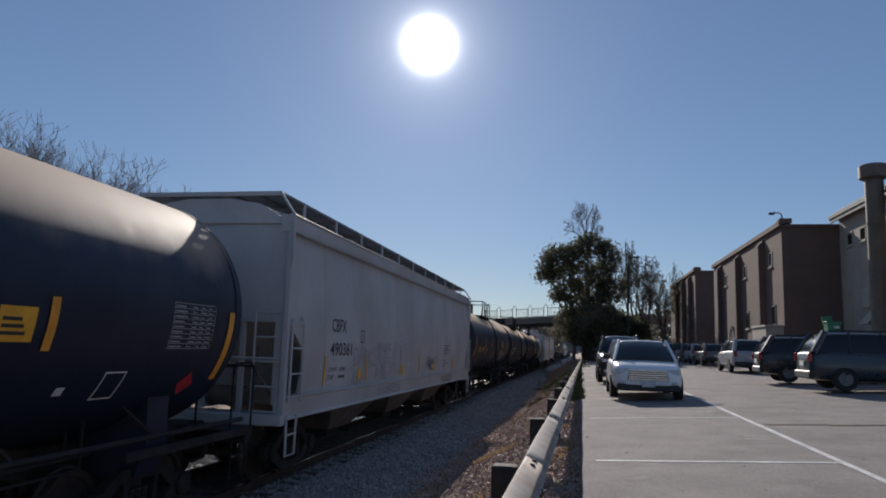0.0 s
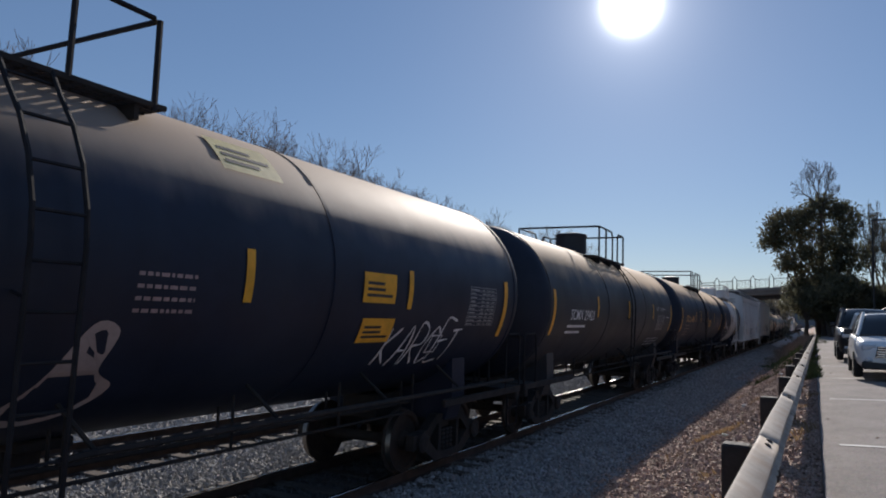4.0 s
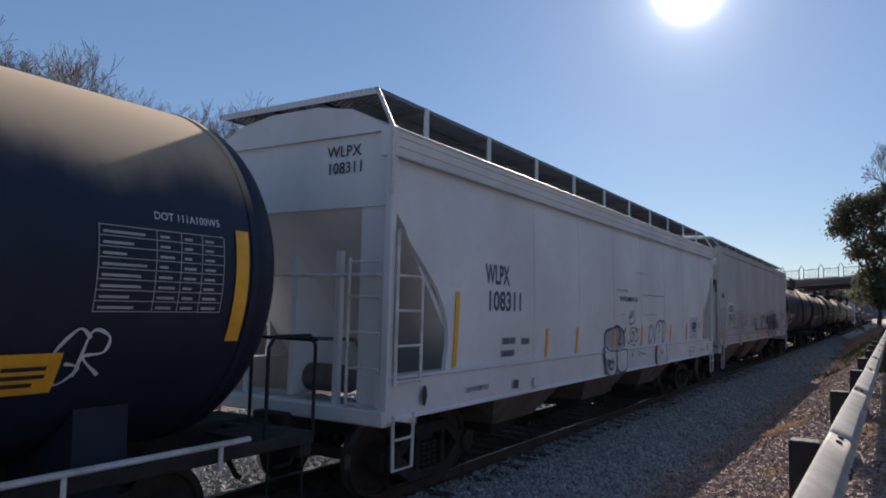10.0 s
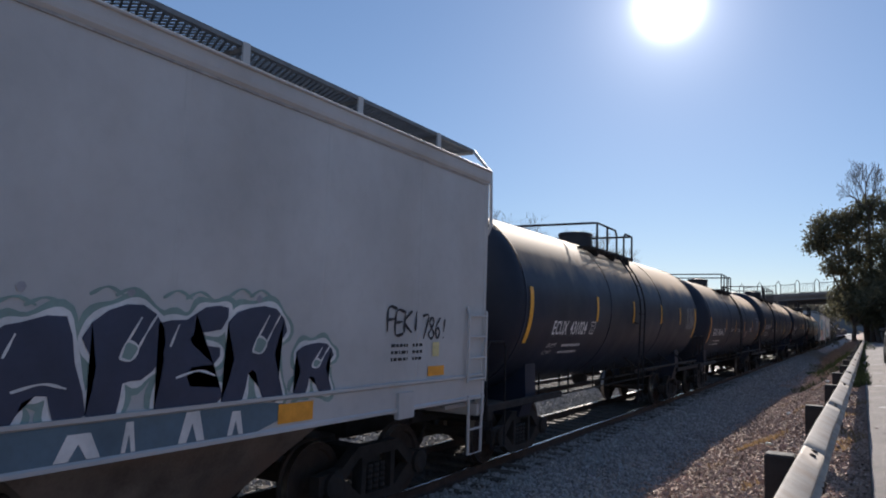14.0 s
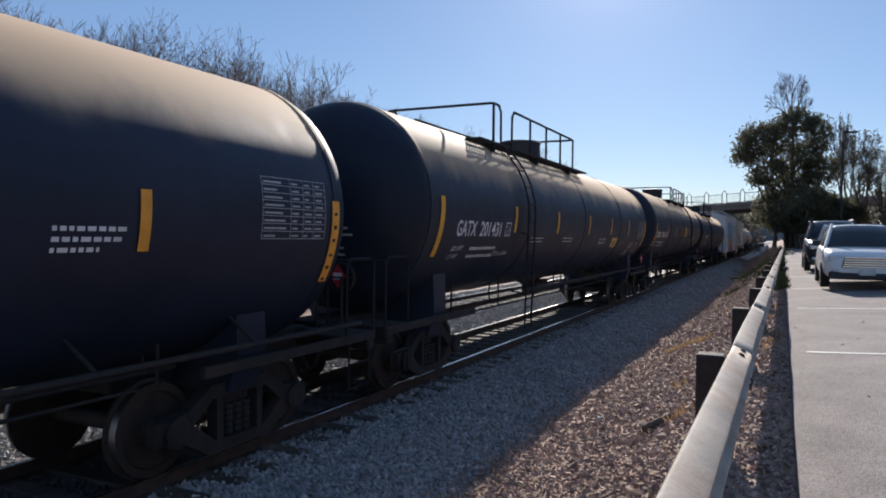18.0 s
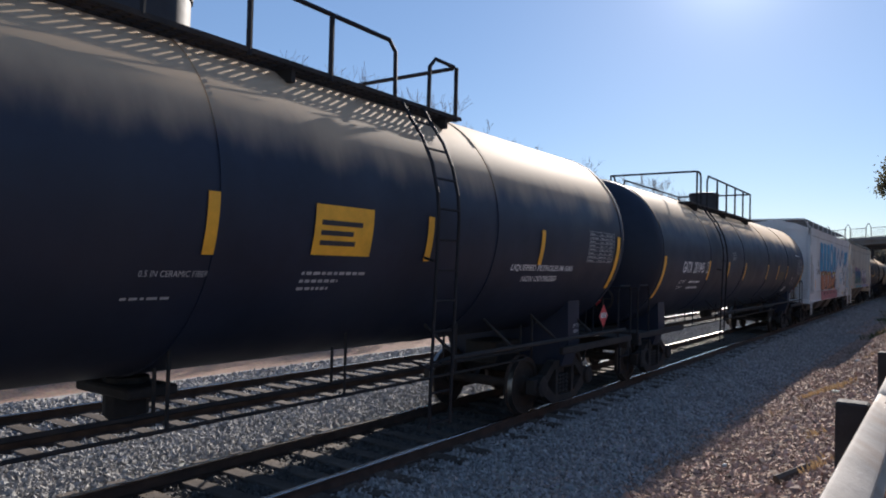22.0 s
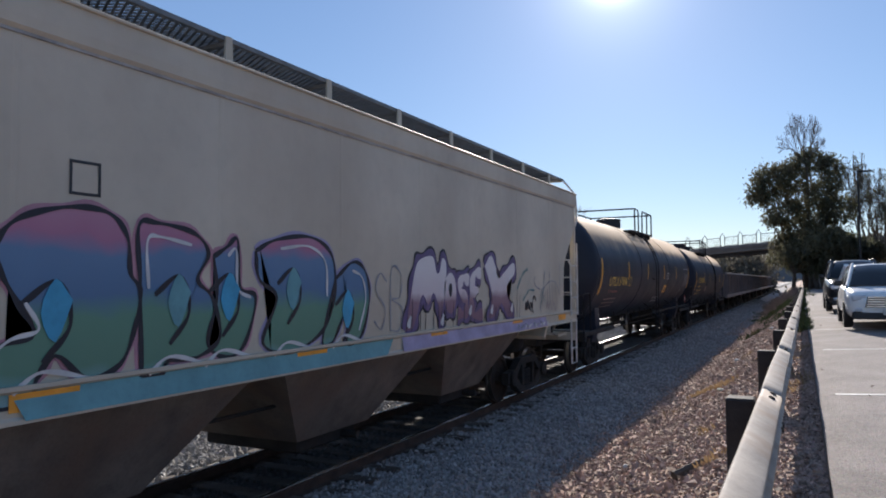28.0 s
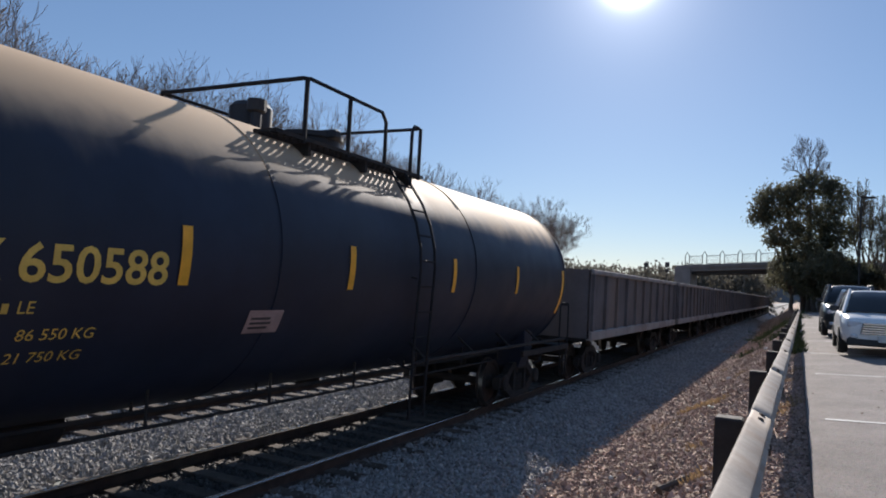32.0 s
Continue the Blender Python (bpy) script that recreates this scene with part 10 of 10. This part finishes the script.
LEAF_OLIVE = leafy(material("olive_brown_leaves", (0.12, 0.11, 0.055), 0.6, 0, 0.3, 1, per_island=0.5), (0.13, 0.125, 0.08), 0.5)
def lobed_tree(label, at, seed, lobes, mat, r0=0.26, per=19, reach=0.36, size=0.17):
    """A tree whose crown is made of lobes (x, y, z, rx, rz, clumps) of twigs with clumps of leaves; gaps between them."""
    rnd = random.Random(seed)
    segs, tips = [], []
    fork = Vector((0, 0, min(l[2] for l in lobes) * 0.45))
    last = Vector((0, 0, -0.2))
    for i in range(3):
        q = Vector((rnd.uniform(-0.15, 0.15), rnd.uniform(-0.15, 0.15), 0)) + fork * ((i + 1) / 3)
        segs.append((last, q, r0 * (1 - 0.12 * i), r0 * (0.88 - 0.12 * i), 0))
        last = q
    fork = last
    for lx, ly, lz, rx, rz, n in lobes:
        heart = Vector((lx, ly, lz))
        p, r = fork, r0 * 0.55
        for i in range(4):
            q = fork.lerp(heart, (i + 1) / 4) + Vector((rnd.uniform(-0.3, 0.3), rnd.uniform(-0.3, 0.3), rnd.uniform(0, 0.4)))
            segs.append((p, q, r, r * 0.8, 1))
            p, r = q, r * 0.8
        limbs = []
        for _ in range(9):
            d = Vector((rnd.gauss(0, 1), rnd.gauss(0, 1), rnd.gauss(0.25, 0.8))).normalized()
            q = p + Vector((d.x * rx, d.y * rx, d.z * rz)) * rnd.uniform(0.45, 0.7)
            segs.append((p, q, 0.05, 0.03, 2))
            limbs.append(q)
        for _ in range(n):
            d = Vector((rnd.gauss(0, 1), rnd.gauss(0, 1), rnd.gauss(0, 1))).normalized()
            rr = rnd.uniform(0.25, 1.0) ** 0.5 * rnd.uniform(0.82, 1.12)
            q = heart + Vector((d.x * rx, d.y * rx, d.z * rz)) * rr
            near = min(limbs, key=lambda v: (v - q).length)
            m = near.lerp(q, 0.5) + Vector((0, 0, rnd.uniform(0, 0.25)))
            segs.append((near, m, 0.022, 0.016, 3))
            segs.append((m, q, 0.016, 0.01, 3))
            tips.append((q, d))
    t = thing("tree", at, label, "tree", "trees at the end of the lot")
    for nm, pick, sides, least in (("trunk", lambda l: l == 0, 9, 0.0), ("limb", lambda l: l == 1, 7, 0.0), ("branch", lambda l: l > 1, 3, 0.012)):
        me = segment_mesh(nm, [g for g in segs if pick(g[4])], sides, least)
        me.materials.append(BARK)
        new(nm, me).parent = t
    new("crown", leaves_mesh("crown", tips, rnd, per, reach, size, mat)).parent = t
    return t


def fan_tree(label, at, seed, fork, top, half, stems=3, levels=6, r0=0.15, bare=0.011, per=0):
    """A leafless tree: a stem up to the fork, then ever finer forks that fill a round crown."""
    rnd = random.Random(seed)
    segs, tips = [], []
    up = Vector((0, 0, 1))

    def branch(p, d, length, r, level):
        for i in (0, 1):
            d = (d + Vector((rnd.uniform(-1, 1), rnd.uniform(-1, 1), rnd.uniform(-0.3, 0.6))) * 0.13).normalized()
            q = p + d * length * 0.5
            segs.append((p, q, r, r * 0.85, level))
            p, r = q, r * 0.85
            if level == levels:
                continue
            for _ in range(rnd.choice((2, 2, 3)) if i else rnd.choice((0, 1, 1))):
                side = Matrix.Rotation(rnd.uniform(0, 6.283), 3, d) @ d.orthogonal().normalized()
                e = (d + side * rnd.uniform(0.35, 0.85) + up * 0.1).normalized()
                branch(q, e, length * rnd.uniform(0.55, 0.82), r * rnd.uniform(0.6, 0.75), level + 1)
        if level == levels:
            tips.append((p, d))

    stem = Vector((0, 0, fork))
    for k in range(stems):
        a = 6.283 * k / stems + rnd.uniform(0, 0.8)
        out = Vector((math.cos(a), math.sin(a), 0))
        branch(stem, (up + out * rnd.uniform(0.5, 1.15)).normalized(), 1.6 * rnd.uniform(0.8, 1.2), r0 * 0.6, 1)
    hi = max(q.z for _, q, _, _, _ in segs)
    wide = half / sorted(math.hypot(p.x, p.y) for p, _ in tips)[int(len(tips) * 0.93)]
    f = lambda v: Vector((v.x * wide, v.y * wide, fork + (v.z - fork) * (top - fork) / (hi - fork)))
    segs = [(f(p), f(q), r, rq, l) for p, q, r, rq, l in segs]
    base = [(Vector((0, 0, -0.2)), Vector((0.06, 0, fork * 0.5)), r0, r0 * 0.85, 0), (Vector((0.06, 0, fork * 0.5)), stem, r0 * 0.85, r0 * 0.7, 0)]
    t = thing("bare_tree", at, label, "tree", "trees at the end of the lot")
    for nm, some, sides, least in (("trunk", base, 8, 0.0), ("crown", segs, 3, bare)):
        me = segment_mesh(nm, some, sides, least)
        me.materials.append(BARK)
        new(nm, me).parent = t
    if per:
        some = [(f(p), d) for p, d in tips if rnd.random() < 0.35]
        new("last_leaves", leaves_mesh("last_leaves", some, rnd, per, 0.12, 0.12, LEAF_OLIVE)).parent = t
    return t


lobed_tree("broad tree with small dark olive leaves and gaps in its crown", (-0.6, 86, 1.2), 7,
           [(-2.1, 0.3, 11.9, 2.3, 2.2, 150), (-3.2, -0.2, 10.6, 1.4, 1.3, 60), (-1.3, -0.6, 8.3, 1.7, 1.5, 75), (0.9, 0.4, 10.2, 2.0, 2.3, 110), (-0.2, 0.2, 13.0, 1.6, 1.3, 60), (0.4, 0.3, 6.4, 2.0, 2.0, 110), (-0.9, 0.0, 4.2, 1.8, 1.9, 90), (1.6, 0.6, 4.0, 1.9, 2.0, 90)], LEAF_OLIVE)
lobed_tree("tall leafy tree with brown-green leaves", (2.4, 87.5, 1.3), 11,
           [(-0.9, 0, 14.0, 1.9, 1.7, 100), (0.9, 0.2, 13.2, 1.4, 1.5, 70), (0.3, 0, 10.6, 1.9, 1.9, 100), (-0.6, 0.3, 7.4, 2.0, 1.8, 90), (1.6, 0.2, 8.6, 1.9, 2.0, 90), (1.4, 0.2, 4.6, 2.2, 2.2, 110)], LEAF)
fan_tree("tall bare tree with a round twiggy top above the leafy crowns", (1.0, 86.6, 1.2), 201, 13.6, 19.8, 2.7, 5, 6, 0.2)
leafy_tree("lower bushy tree beside the lot's end", (2.0, 82, 1.2), 15, 6.2, 1.0, 10, 0.4, 0.17, LEAF_OLIVE, 3, radius=2.4)
leafy_tree("lower bushy tree beside the bridge", (5.4, 88, 1.3), 16, 6.0, 1.0, 9, 0.4, 0.17, LEAF, 3, radius=2.2)
leafy_tree("dense dark evergreen shrub by the bridge", (0.9, 92, 1.0), 18, 6.5, 1.0, 26, 0.4, 0.16, LEAF, 4, radius=2.2)
leafy_tree("dense dark evergreen shrub by the bridge", (3.6, 95, 1.0), 19, 6.0, 1.0, 26, 0.4, 0.16, LEAF, 4, radius=2.4)
for x, y, fork, top, half, sd, n in ((5.7, 87, 6.0, 14.7, 1.5, 202, 4), (7.6, 87.5, 4.2, 13.2, 2.8, 203, 5), (9.9, 89, 3.6, 12.0, 2.7, 204, 5), (6.9, 91, 4.5, 12.4, 2.5, 205, 5), (12.6, 90, 3.4, 10.8, 2.6, 206, 5)):
    fan_tree("bare tree with upright fanned branches and a few last leaves", (x, y, 1.3), sd, fork, top, half, n, 6, 0.16, 0.011, 2)

# far woods and hills
rnd = random.Random(77)


def woods(name, label, spots, mat, seed):
    rnd = random.Random(seed)
    tips = []
    for x, y, z, w, h, n in spots:
        for _ in range(n):
            tips.append((Vector((x + rnd.gauss(0, w), y + rnd.gauss(0, 3), z + h * rnd.random() ** 0.7)), None))
    o = new(name, leaves_mesh(name, tips, rnd, 6, 0.7, 0.42, mat))
    tagged(o, label, "woods", "", "stuff")


FAR_LEAF = leafy(material("far_wood_foliage", (0.15, 0.14, 0.11), 0.8, 0, 0.3, 0.3, per_island=0.4), (0.15, 0.14, 0.115))
woods("far_woods", "brown autumn woods beyond the bridge",
      [(-60 + k * 2.4, 150 + rnd.uniform(-12, 25), -0.5, 2.2, rnd.uniform(5.5, 8.5), 130) for k in range(22)]
      + [(-24 + k * 1.5, 150 + rnd.uniform(-8, 8), -0.5, 1.3, rnd.uniform(7.0, 8.6), 120) for k in range(13)]
      + [(7 + k * 3.0, 125 + rnd.uniform(-5, 5), 1, 2.0, rnd.uniform(6, 9), 120) for k in range(12)], FAR_LEAF, 78)
bm = bmesh.new()
prev = None
for i in range(121):
    a = radians(-80 + i * 160 / 120)
    d = 900
    h = 24 + 10 * noise.noise((i * 0.16, 0, 4)) + 5 * noise.noise((i * 0.7, 0, 9))
    v = [bm.verts.new((d * math.sin(a), d * math.cos(a), -6)), bm.verts.new((d * 1.02 * math.sin(a), d * 1.02 * math.cos(a), h * 0.7)), bm.verts.new((d * 1.12 * math.sin(a), d * 1.12 * math.cos(a), h))]
    if prev:
        for j in (0, 1):
            bm.faces.new((prev[j], v[j], v[j + 1], prev[j + 1]))
    prev = v
tagged(smooth(part("backdrop", bm, material("hazy_wooded_hill", (0.16, 0.16, 0.16), 0.95, 0, 0.25, 0.02), None, "low wooded hills on the horizon")), "", "hills", "", "structure")


# ---- motion ----
# metres travelled: a smooth curve of the time
COEF = (135.5890, 6.2672, 2.6111, -4.4578, 0.9538)


def travelled(t):
    return COEF[0] * (t - 16) / 16 + sum(k * ((t - 16) / 16) ** (i + 2) for i, k in enumerate(COEF[1:]))


def motions():
    for car, c in MOVING:
        walk(car, [(t, pose(TRACK_X, c - travelled(t), 0)) for t in range(0, 33)])
    masters = {}
    for w, i in WHEELS:
        if i not in masters:
            masters[i] = w
            walk(w, [(k / 15, pose(0, w.location.y, 0.457, math.degrees(travelled(k / 15) / 0.457))) for k in range(0, 481)])
        else:
            w.rotation_mode = "QUATERNION"
            a = w.animation_data_create()
            a.action = masters[i].animation_data.action
            a.action_slot = masters[i].animation_data.action_slot


motions()
